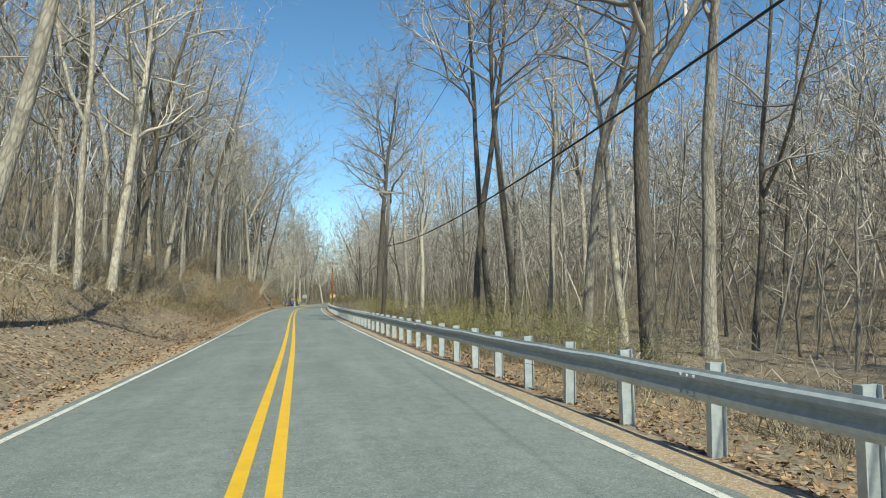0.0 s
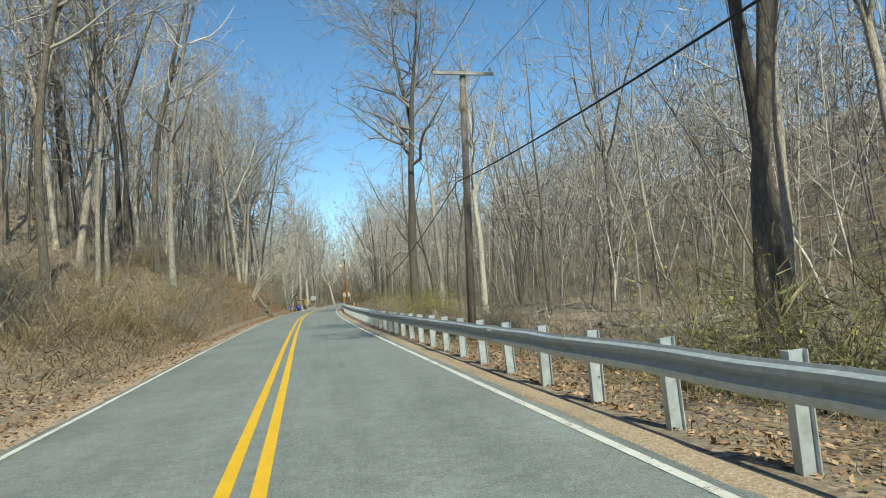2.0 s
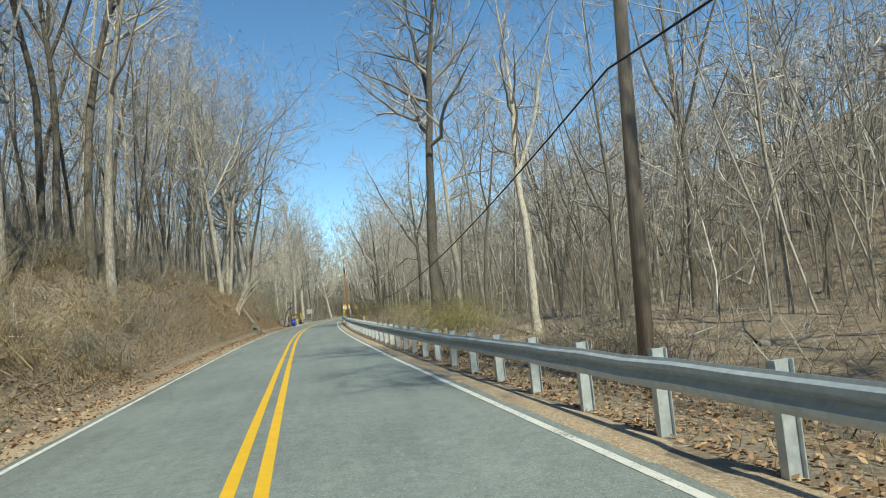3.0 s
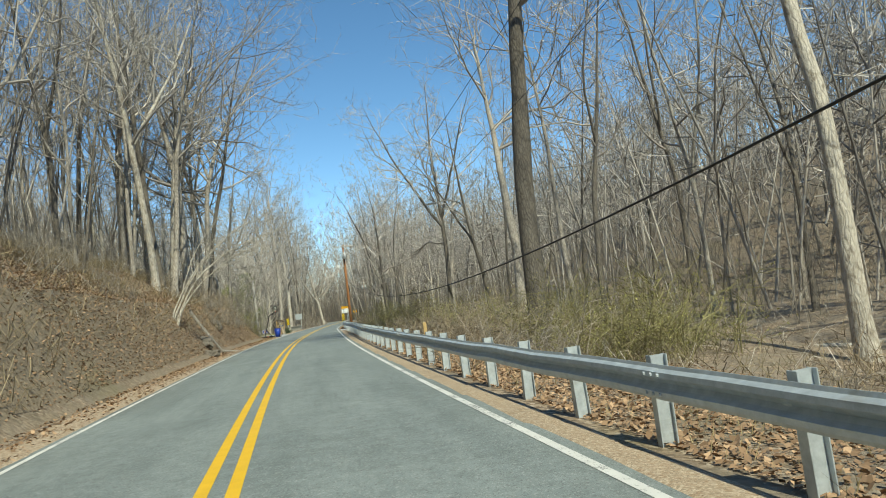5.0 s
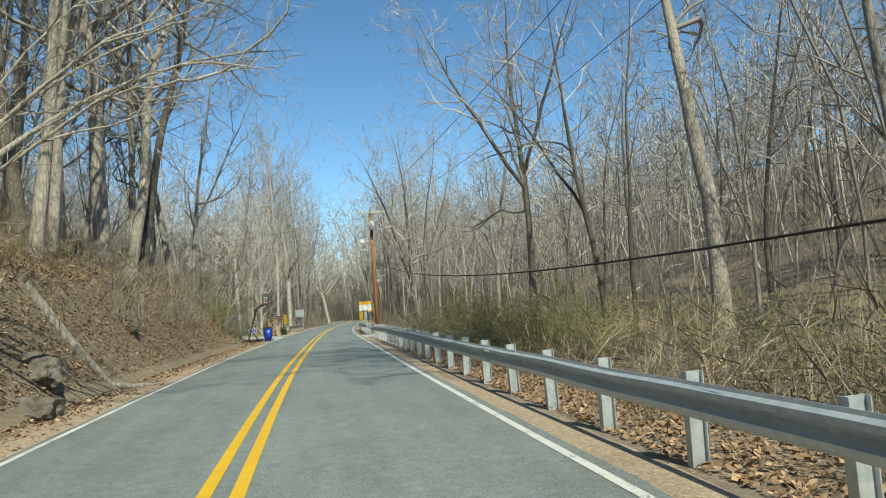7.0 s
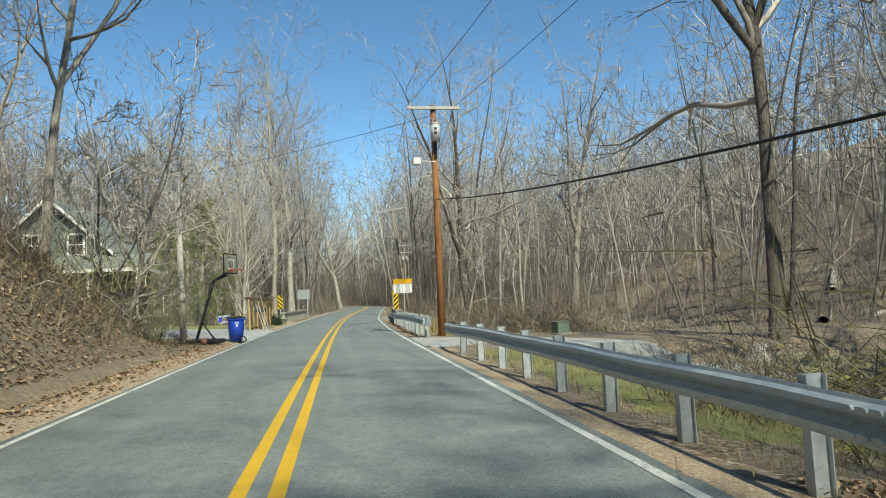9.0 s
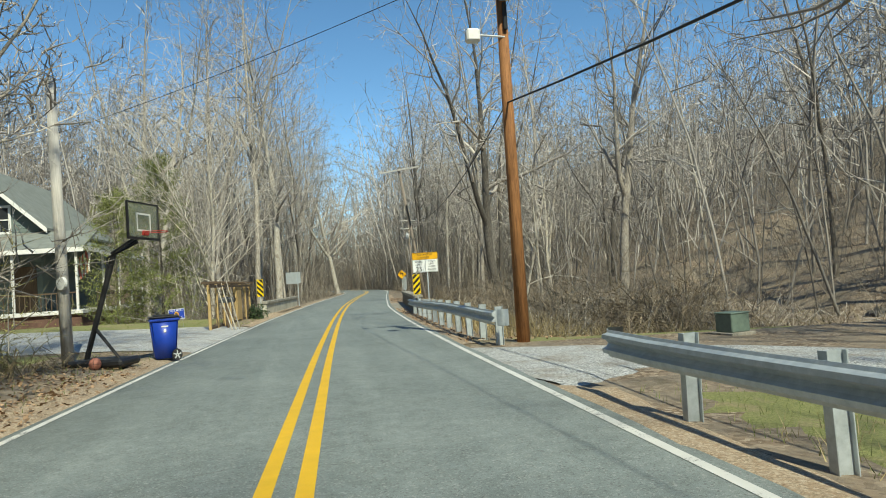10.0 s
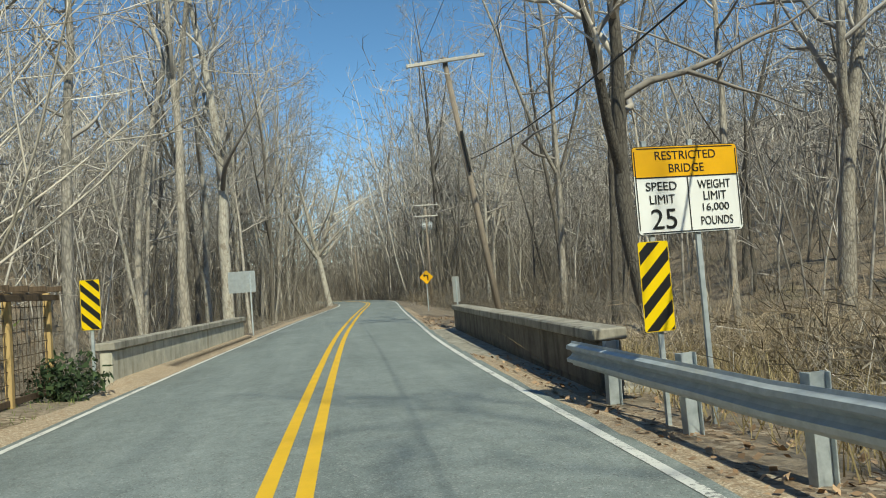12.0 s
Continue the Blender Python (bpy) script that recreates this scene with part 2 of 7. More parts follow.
ROCK = plain("grey_brown_rock", (0.17, 0.15, 0.125), 0.9, 0, 0.5, 3.0, 0.8)
POLE_WOOD = timber("orange_treated_pole_wood", (0.12, 0.048, 0.018), (0.54, 0.25, 0.09))
OLD_POLE_WOOD = timber("dark_old_pole_wood", (0.14, 0.115, 0.09), (0.38, 0.315, 0.255))
GREY_WOOD = timber("weathered_grey_wood", (0.38, 0.36, 0.33), (0.72, 0.69, 0.64))
CEDAR = timber("new_cedar_boards", (0.36, 0.24, 0.10), (0.62, 0.45, 0.21))
DARK_WOOD = timber("dark_brown_lattice_wood", (0.06, 0.04, 0.025), (0.16, 0.11, 0.07))
CABLE = plain("black_cable", (0.015, 0.015, 0.015), 0.6, 0, 0.1, 4, 0)
GREY_PAINT = plain("pale_grey_metal_paint", (0.55, 0.57, 0.58), 0.45, 0.2, 0.2)
WHITE = plain("white_paint", (0.78, 0.78, 0.76), 0.55, 0, 0.12)
SIGN_WHITE = plain("white_sign_sheeting", (0.80, 0.81, 0.80), 0.35, 0, 0.06, 3, 0)
SIGN_YELLOW = plain("yellow_sign_sheeting", (0.80, 0.42, 0.015), 0.35, 0, 0.1, 3, 0)
CHEVRON_YELLOW = plain("bright_yellow_sheeting", (0.80, 0.56, 0.012), 0.35, 0, 0.1, 3, 0)
SIGN_BLACK = plain("black_sign_ink", (0.012, 0.012, 0.012), 0.4, 0, 0.1, 3, 0)
SIGN_BACK = plain("bare_aluminium_sheet", (0.55, 0.58, 0.58), 0.4, 0.7, 0.2)
BLACK_PLASTIC = plain("black_plastic", (0.018, 0.018, 0.02), 0.5, 0, 0.2)
BOX_GREEN = plain("faded_green_cabinet_paint", (0.13, 0.18, 0.15), 0.6, 0, 0.25)
BLUE_PLASTIC = plain("blue_moulded_plastic", (0.012, 0.055, 0.42), 0.42, 0, 0.15)
RED_METAL = plain("red_painted_metal", (0.45, 0.05, 0.04), 0.45, 0.2, 0.2)
BALL = plain("faded_orange_rubber", (0.42, 0.17, 0.12), 0.7, 0, 0.2)
SIDING = plain("grey_green_siding", (0.14, 0.18, 0.17), 0.7, 0, 0.2, 2)
SHINGLE = plain("grey_green_roof_shingles", (0.22, 0.24, 0.22), 0.9, 0, 0.3, 3, 0.6)
BRICK = plain("red_brown_brick", (0.15, 0.085, 0.065), 0.9, 0, 0.4, 5, 0.5)
FLAG_RED = plain("faded_red_cloth", (0.55, 0.16, 0.15), 0.9, 0, 0.2)
FLAG_WHITE = plain("white_cloth", (0.72, 0.70, 0.68), 0.9, 0, 0.2)


def glass(name):
    n = Nodes(name, 0.05)
    n.b.inputs["Base Color"].default_value = (0.03, 0.035, 0.04, 1)
    n.b.inputs["Specular IOR Level"].default_value = 0.8
    return n.mat


PANE = glass("dark_window_glass")


def acrylic():
    n = Nodes("smoky_acrylic_board", 0.06)
    n.b.inputs["Base Color"].default_value = (0.62, 0.66, 0.58, 1)
    n.b.inputs["Transmission Weight"].default_value = 0.85
    n.b.inputs["IOR"].default_value = 1.12
    return n.mat


CLEAR_BOARD = acrylic()

# ---------------------------------------------------------------- the plan
# the road's yellow line, edges and height, every five or ten metres from y = 0
ROAD_X = [0.04, -0.05, -0.14, -0.23, -0.32, -0.43, -0.54, -0.67, -0.79, -0.92, -1.04, -1.15, -1.27, -1.36, -1.45, -1.54, -1.6, -1.63, -1.64, -1.62, -1.56, -1.47, -1.34, -1.18, -0.98, -0.79, -0.59, -0.38, -0.17, 0.08, 0.34, 0.62, 0.93, 1.28, 1.65, 2.07]
HALF_L = [2.75, 2.79, 2.82, 2.85, 2.88, 2.92, 2.95, 2.96, 2.98, 3.0, 3.02, 3.04, 3.06, 3.05, 3.04, 3.01, 2.98, 2.95, 2.93, 2.92, 2.92, 2.94, 2.96, 3.02, 3.08, 3.13, 3.18, 3.22, 3.26, 3.29, 3.3, 3.3, 3.31, 3.26, 3.18, 3.08]
HALF_R = [3.37, 3.34, 3.31, 3.27, 3.24, 3.2, 3.17, 3.14, 3.12, 3.1, 3.08, 3.06, 3.06, 3.06, 3.07, 3.07, 3.08, 3.1, 3.11, 3.12, 3.12, 3.11, 3.09, 3.06, 3.01, 2.97, 2.92, 2.86, 2.81, 2.76, 2.72, 2.7, 2.67, 2.64, 2.67, 2.77]
ROAD_Z = [-0.01, -0.05, -0.08, -0.08, -0.06, -0.03, -0.01, 0.03, 0.08, 0.11, 0.14, 0.16, 0.16, 0.13, 0.09, 0.06, 0.05, 0.07, 0.09, 0.11]
_y5 = [*range(0, 180, 5)]
_y = [-400, -40, *_y5, 185, 195, 205, 215, 225, 235, 245, 255, 265, 280, 300, 340, 420, 900]
_x = [6.0, 0.7, *ROAD_X, 3.05, 4.1, 5.2, 6.35, 7.35, 7.9, 7.9, 7.2, 5.7, 2.1, -4.6, -20, -52, -240]


def smooth(ys, xs):
    """A smooth curve through the plan's samples, as a function of y."""
    fine = np.arange(-400, 901, 1.0)
    v = np.interp(fine, ys, xs)
    k = np.hanning(11)
    v = np.convolve(np.pad(v, 5, mode="edge"), k / k.sum(), "valid")
    return lambda y: np.interp(y, fine, v)


road_x = smooth(_y, _x)
road_z = smooth([-400, *range(0, 200, 10), 900], [0.0, *ROAD_Z, 0.2])
half_l = smooth([-400, *_y5, 900], [2.71, *HALF_L, 2.9])
half_r = smooth([-400, *_y5, 900], [3.4, *HALF_R, 2.95])


def step(a, b, v):
    t = np.clip((v - a) / (b - a), 0, 1)
    return t * t * (3 - 2 * t)


def waves(x, y, size, seed):
    """Gentle unevenness from a few crossed sines."""
    r = np.random.RandomState(seed)
    out = 0
    for _ in range(7):
        k, th, ph = r.uniform(0.6, 1.6) / size, r.uniform(0, 6.3), r.uniform(0, 6.3)
        out = out + np.sin(k * (x * math.cos(th) + y * math.sin(th)) * 6.28 + ph)
    return out / 4.0


def height(x, y):
    """The ground's height."""
    x, y = np.asarray(x, float), np.asarray(y, float)
    mid, base = road_x(y), road_z(y)
    dl, dr = mid - half_l(y) - x, x - mid - half_r(y)
    rough = waves(x, y, 3.0, 1) * 0.06 + waves(x, y, 11.0, 2) * 0.25
    # left: woods' bank, cut bank, the house's lawn, brook, woods again
    near = 0.50 * np.clip(dl - 1.2, 0, 4) + 0.44 * np.clip(dl - 5.2, 0, 200)
    cut = 0.08 * np.clip(dl, 0, 1.3) + 1.75 * np.clip(dl - 1.2, 0, 1.7) + 0.62 * np.clip(dl - 2.9, 0, 3.5) + 0.46 * np.clip(dl - 6.4, 0, 200)
    lawn = 0.10 * np.clip(dl, 0, 1.6) + 0.04 * np.clip(dl - 1.6, 0, 14) + 0.5 * np.clip(dl - 22, 0, 200)
    after = -1.3 * step(1.0, 4.0, dl) + 0.45 * np.clip(dl - 14, 0, 200)
    c = step(58, 78, y)
    left = near * (1 - c) + cut * c
    c = step(129, 141, y)
    left = left * (1 - c) + lawn * c
    c = step(162, 168, y)
    left = left * (1 - c) + after * c
    # right: falling verge, flat woods with a brook, hill
    right = -0.10 * np.clip(dr, 0, 1.2) - 0.7 * step(1.0, 6.0, dr) - 0.8 * np.exp(-(((dr - 17 - 3 * np.sin(y / 17)) / 2.6) ** 2))
    right = right + 0.38 * np.clip(dr - 27 + 7 * step(95, 130, y), 0, 80) + 0.1 * np.clip(dr - 107, 0, 300)
    flat = step(132.5, 135, y) * (1 - step(141, 144, y)) * (1 - step(22, 30, dr))
    right = right * (1 - flat) + flat * (-0.03 * np.clip(dr, 0, 10))
    right = right * (1 - 0.85 * step(305, 370, y))
    left = left * (1 - 0.85 * step(305, 370, y))
    off = np.where(dl > 0, left, np.where(dr > 0, right, 0.0))
    far = np.clip(np.maximum(dl, dr), 0, None)
    yard = step(124, 130, y) * (1 - step(158, 162, y)) * (1 - step(30, 36, dl)) * (dl > 0)
    rough = rough * step(1.0, 6.0, far) * (1 - 0.8 * yard) * (1 - flat)
    # the brook runs under the bridge
    brook = np.exp(-(((y - 169 - 0.25 * (x - 1)) / 2.7) ** 2)) * (1 - step(30, 60, np.abs(x)))
    cap = np.minimum(off + 8 * step(258, 330, y) * step(2, 14, np.maximum(dl, dr)), 42.0)
    h = base + cap + rough - 2.2 * brook
    under = np.maximum(dl, dr) < 0
    return np.where(under, base - 0.06 - 2.2 * brook, h - 0.012 - 0.05 * (1 - step(0.0, 0.25, far)))


def ground_z(x, y):
    return float(height(x, y))


# ---------------------------------------------------------------- mesh helpers


def mesh_object(name, verts, faces, material, parent=None, label="", shade=False):
    me = bpy.data.meshes.new(name)
    me.from_pydata([tuple(v) for v in verts], [], faces)
    me.update()
    if shade:
        me.polygons.foreach_set("use_smooth", [True] * len(me.polygons))
    me.materials.append(material)
    ob = new(name, me)
    if parent is not None:
        ob.parent = parent
    if label:
        tagged(ob, label)
    return ob


def part(name, bm, material, parent=None, label="", shade=False):
    me = bpy.data.meshes.new(name)
    bmesh.ops.recalc_face_normals(bm, faces=bm.faces)
    bm.to_mesh(me)
    bm.free()
    if shade:
        me.polygons.foreach_set("use_smooth", [True] * len(me.polygons))
    me.materials.append(material)
    ob = new(name, me)
    if parent is not None:
        ob.parent = parent
    if label:
        tagged(ob, label)
    return ob


def box(bm, size, at=(0, 0, 0), turn=None, bevel=0.0):
    m = Matrix.Translation(at) @ (turn or Matrix()) @ Matrix.Diagonal((*size, 1))
    made = bmesh.ops.create_cube(bm, size=1.0, matrix=m)
    if bevel:
        edges = list({e for v in made["verts"] for e in v.link_edges})
        bmesh.ops.bevel(bm, geom=edges, offset=bevel, segments=1, affect="EDGES", clamp_overlap=True)
    return bm


def rod(bm, a, b, r, r2=None, sides=10):
    a, b = Vector(a), Vector(b)
    d = b - a
    m = Matrix.Translation((a + b) / 2) @ d.to_track_quat("Z", "Y").to_matrix().to_4x4()
    bmesh.ops.create_cone(bm, cap_ends=True, segments=sides, radius1=r, radius2=r if r2 is None else r2, depth=d.length, matrix=m)
    return bm


def sheet(name, ys, xs_of, z_of, material, parent=None, label=""):
    """A strip along the road: for each y the x places, and a height for all."""
    verts, faces, w = [], [], len(xs_of(ys[0]))
    for y in ys:
        for x in xs_of(y):
            verts.append((x, y, z_of(x, y)))
    for i in range(len(ys) - 1):
        for j in range(w - 1):
            k = i * w + j
            faces.append((k, k + 1, k + w + 1, k + w))
    return mesh_object(name, verts, faces, material, parent, label, True)


# ---------------------------------------------------------------- ground and road
gy = np.concatenate([[-380, -250, -160, -110, -80, -60, -45], np.arange(-35, 60, 1.5), np.arange(60, 182, 0.75), np.arange(182, 262, 2.5), np.arange(262, 420, 9), [450, 500, 600, 750, 890]])
gd = np.concatenate([[0.0, 0.25, 0.5, 0.75, 1.0, 1.35, 1.7, 2.1, 2.5, 3, 3.5, 4, 4.6, 5.2, 6, 7, 8, 9, 10, 11.5, 13, 14.5, 16, 18, 20, 22, 25, 28, 32, 36, 42, 50, 60, 75, 95, 120, 160, 230, 340, 480]])
inner = np.array([-0.9, -0.3, 0.3, 0.9])
rows = []
for y in gy:
    m, a, b = road_x(y), half_l(y), half_r(y)
    rows.append(np.concatenate([m - a - gd[::-1], m + inner * 2.4, m + b + gd]))
gx = np.array(rows)
gyy = np.repeat(gy[:, None], gx.shape[1], 1)
gz = height(gx, gyy)
W = gx.shape[1]
idx = np.arange(len(gy) * W).reshape(len(gy), W)
quads = np.stack([idx[:-1, :-1], idx[:-1, 1:], idx[1:, 1:], idx[1:, :-1]], -1).reshape(-1, 4)
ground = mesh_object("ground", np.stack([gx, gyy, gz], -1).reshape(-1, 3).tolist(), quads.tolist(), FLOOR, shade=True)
tagged(ground, "leaf-littered woodland ground with bare brown soil", "ground", kind="structure")

verge_jit = np.random.RandomState(8).uniform(-0.08, 0.08, 4000)


def verge(side, wide, y0, y1):
    def row(y):
        k = int(abs(y) * 2 + 0.5)
        w = wide * (0.8 + 0.35 * math.sin(y / 4.1) * math.sin(y / 9.7)) + verge_jit[k]
        e = road_x(y) - half_l(y) if side < 0 else road_x(y) + half_r(y)
        xs = [float(e + side * d) for d in (0.05, 0.25, 0.25 + (w - 0.25) * 0.4, 0.25 + (w - 0.25) * 0.75, w)]
        return xs if side > 0 else xs[::-1]

    def lay(x, y):
        e = road_x(y) - half_l(y) if side < 0 else road_x(y) + half_r(y)
        d = (x - e) * side
        return ground_z(x, y) + (0.02 if 0.1 < d < wide * 0.6 else -0.02 if d > 0.1 else 0.0)

    ob = sheet("verge", np.arange(y0, y1, 0.5), row, lay, SHOULDER)
    return tagged(ob, "sandy verge with crushed dry leaves beside the asphalt", "verge", kind="structure")


verge(-1, 1.3, -10, 144.5)
verge(-1, 1.0, 156, 200)
verge(1, 1.15, -10, 135)
verge(1, 1.0, 141, 200)

road_ys = [*np.arange(-60, 300, 1.0), *range(300, 420, 6)]
edge_jit = np.random.RandomState(5).uniform(-0.04, 0.04, (2000, 2))


def road_row(y):
    k = int(abs(y) * 3) % 2000
    a, b = half_l(y) + 0.16 + edge_jit[k, 0], half_r(y) + 0.16 + edge_jit[k, 1]
    m = road_x(y)
    return [m - a - 0.05, m - a, m - a * 0.5, m, m + b * 0.5, m + b, m + b + 0.05]


def crown(x, y):
    d = abs(x - road_x(y))
    e = (half_l(y) if x < road_x(y) else half_r(y)) + 0.16
    return road_z(y) + 0.02 - 0.008 * d - (0.10 if d > e + 0.045 else 0)


road = sheet("road", road_ys, road_row, crown, ASPHALT)
tagged(road, "worn grey asphalt two-lane country road", "road", kind="structure")


def stripe(name, off_of, width, material, y0, y1, lift=0.005):
    ys = np.arange(y0, y1, 1.0)
    def row(y):
        c = road_x(y) + off_of(y)
        return [c - width / 2, c + width / 2]
    return sheet(name, ys, row, lambda x, y: crown(x, y) + lift, material)


for name, off, w, mat, spans, label in (
    ("centre_line", lambda y: -0.145, 0.13, YELLOW_PAINT, [(-40, 290)], "yellow painted centre line on the asphalt"),
    ("centre_line", lambda y: 0.145, 0.13, YELLOW_PAINT, [(-40, 290)], "yellow painted centre line on the asphalt"),
    ("edge_line", lambda y: -half_l(y), 0.10, WHITE_PAINT, [(-40, 290)], "worn white painted edge line"),
    ("edge_line", lambda y: half_r(y), 0.10, WHITE_PAINT, [(-40, 290)], "worn white painted edge line"),
):
    for a, b in spans:
        tagged(stripe(name, off, w, mat, a, b), label, "road marking", "painted road lines", "structure")

# ---------------------------------------------------------------- guardrail
RAIL_OFF = 0.95


def w_profile():
    """The folded outline of a guardrail beam, as (towards the road, up), both sides."""
    ups = [0.155, 0.125, 0.105, 0.06, 0.035, 0.0, -0.035, -0.06, -0.105, -0.125, -0.155]
    outs = [0.0, 0.012, 0.075, 0.082, 0.03, 0.0, 0.03, 0.082, 0.075, 0.012, 0.0]
    front = list(zip(outs, ups))
    return front + [(o - 0.006, u) for o, u in reversed(front)]


def beam(name, y0, y1, off_of, top_of, parent):
    prof, ys = w_profile(), np.linspace(y0, y1, max(2, int((y1 - y0) / 0.95)))
    r = np.random.RandomState(int(y0) + 99)
    verts, faces, k = [], [], len(prof)
    for y in ys:
        x, z = road_x(y) + half_r(y) + off_of(y), road_z(y) + top_of(y) - 0.16 + r.uniform(-0.012, 0.012)
        verts += [(x - o, y, z + u) for o, u in prof]
    for i in range(len(ys) - 1):
        for j in range(k):
            a, b = i * k + j, i * k + (j + 1) % k
            faces.append((a, b, b + k, a + k))
    faces += [tuple(range(k))[::-1], tuple(range((len(ys) - 1) * k, len(ys) * k))]
    return mesh_object(name, verts, faces, STEEL, parent)


def post_mesh(h, depth=0.15, width=0.10, t=0.012):
    """A steel I post, 0 at the ground, flanges towards the road and away."""
    bm = bmesh.new()
    box(bm, (t, width, h + 0.25), (-depth / 2, 0, h / 2 - 0.125), bevel=0.002)
    box(bm, (t, width, h + 0.25), (depth / 2, 0, h / 2 - 0.125), bevel=0.002)
    box(bm, (depth - t, t, h + 0.25), (0, 0, h / 2 - 0.125))
    return bm


def guardrail(y0, y1, step_y, off_of, top_of):
    rail = new("guardrail")
    tagged(rail, "galvanised steel guardrail on grey posts beside the road", "guardrail")
    pieces = int(round((y1 - y0) / (2 * 1.886)))
    n = max(1, pieces // 4)
    cuts = np.linspace(y0, y1, n + 1)
    for a, b in zip(cuts, cuts[1:]):
        beam("beam", a, b + 0.1 if b < y1 else b, off_of, top_of, rail)
    for c in cuts[1:-1]:
        x, z = road_x(c) + half_r(c) + off_of(c), road_z(c) + top_of(c) - 0.16
        for dy, up in [(a, b) for a in (-0.1, 0.02, 0.14) for b in (0.082, -0.082)]:
            bm = bmesh.new()
            rod(bm, (x - 0.07, c + dy, z + up), (x - 0.098, c + dy, z + up), 0.018, sides=6)
            part("bolt", bm, STEEL, rail)
    first = None
    block = None
    r = np.random.RandomState(3)
    for y in step_y:
        x = road_x(y) + half_r(y) + off_of(y) + 0.15
        g = ground_z(x, y)
        if first is None:
            first = part("post", post_mesh(0.86), STEEL, rail)
            p = first
        else:
            p = new("post", first.data)
            p.parent = rail
        if block is None:
            bm = bmesh.new()
            box(bm, (0.085, 0.10, 0.24), (0, 0, 0), bevel=0.008)
            block = q = part("blockout", bm, STEEL, rail)
        else:
            q = new("blockout", block.data)
            q.parent = rail
        q.location = (x - 0.115, y, road_z(y) + top_of(y) - 0.15)
        p.matrix_local = pose(x, y, road_z(y) + top_of(y) + 0.05 - 0.86, r.uniform(-1.5, 1.5), r.uniform(-1.5, 1.5), r.uniform(-3, 3))
    return rail


def end_shoe(rail, y, way, off, top):
    """A bent end plate closing a guardrail beam."""
    x, z = road_x(y) + half_r(y) + off, road_z(y) + top - 0.16
    bm = bmesh.new()
    turn = []
    for i in range(7):
        a = i / 6 * 2.5
        turn.append((0.03 + 0.13 * (1 - math.cos(a)), way * (0.05 + 0.16 * math.sin(a))))
    for lift in (0.17, -0.17):
        turn_row = [bm.verts.new((x + o, y + d, z + lift)) for o, d in turn]
        if lift > 0:
            upper = turn_row
    for i in range(6):
        bm.faces.new((upper[i], upper[i + 1], turn_row[i + 1], turn_row[i]))
    bmesh.ops.solidify(bm, geom=list(bm.faces), thickness=0.006)
    part("end_shoe", bm, STEEL, rail, "bent steel end plate", True)


main_posts = [8.0 + 1.886 * (i + float(np.interp(i, [0, 20, 37, 48, 65], [0.12, -0.21, 0.2, 0.39, 0.88]))) for i in range(-9, 67)]
main_posts = [y for y in main_posts if y < 133.6]
rail_a = guardrail(-9.5, 133.8, main_posts, lambda y: 0.80 - 0.15 * float(step(128, 134, y)), lambda y: 0.755 - 0.075 * float(step(30, 62, y)) + 0.02 * float(step(100, 120, y)))
rail_b = guardrail(140.2, 158.9, [140.5 + 1.75 * i for i in range(11)], lambda y: 0.75 - 0.1 * float(step(155.5, 158.9, y)), lambda y: 0.72 - 0.13 * float(step(146, 157, y)))
end_shoe(rail_a, 133.8, 1, 0.65, 0.70)
end_shoe(rail_b, 140.2, -1, 0.75, 0.72)

# ---------------------------------------------------------------- trees


class Soup:
    """Triangles gathered from many bent tubes."""

    def __init__(self):
        self.v, self.t, self.n = [], [], 0

    def add(self, v, t):
        self.v.append(v)
        self.t.append(t + self.n)
        self.n += len(v)

    def arrays(self):
        return np.concatenate(self.v), np.concatenate(self.t)

    def mesh(self, name, shade=True):
        return tri_mesh(name, *self.arrays(), shade)


def tri_mesh(name, v, t, shade=True):
    me = bpy.data.meshes.new(name)
    me.vertices.add(len(v))
    me.vertices.foreach_set("co", np.asarray(v, np.float32).ravel())
    me.loops.add(t.size)
    me.loops.foreach_set("vertex_index", np.asarray(t, np.int32).ravel())
    me.polygons.add(len(t))
    me.polygons.foreach_set("loop_start", np.arange(0, t.size, 3, dtype=np.int32))
    me.polygons.foreach_set("use_smooth", np.full(len(t), shade))
    me.update(calc_edges=True)
    return me


_ring = {}


def ring_faces(rings, sides):
    if (rings, sides) not in _ring:
        f = []
        for i in range(rings - 1):
            for j in range(sides):
                a, b = i * sides + j, i * sides + (j + 1) % sides
                f += [(a, b, b + sides), (a, b + sides, a + sides)]
        k = (rings - 1) * sides
        f += [(k + j, k + (j + 1) % sides, k + sides) for j in range(sides)]
        _ring[rings, sides] = np.array(f)
    return _ring[rings, sides]


def tube(S, pts, radii, sides):
    """A bent tapering tube along pts that ends in a tip."""
    pts = np.asarray(pts, float)
    d = np.empty_like(pts)
    d[:-1] = pts[1:] - pts[:-1]
    d[-1] = d[-2]
    d[1:-1] = (d[1:-1] + d[:-2]) * 0.5
    ref = (0.31, 0.95, 0.05) if abs(d[0, 2]) > 0.6 * np.abs(d[0]).sum() else (0.02, 0.03, 1.0)
    u = np.cross(d, ref)
    u /= np.sqrt((u * u).sum(1))[:, None] + 1e-9
    w = np.cross(d, u)
    w /= np.sqrt((w * w).sum(1))[:, None] + 1e-9
    a = np.arange(sides) * (2 * math.pi / sides)
    n = len(pts) - 1
    rad = np.asarray(radii[:n], float)[:, None, None]
    ring = pts[:n, None] + rad * (np.cos(a)[None, :, None] * u[:n, None] + np.sin(a)[None, :, None] * w[:n, None])
    S.add(np.concatenate([ring.reshape(-1, 3), pts[-1:]]), ring_faces(n, sides))


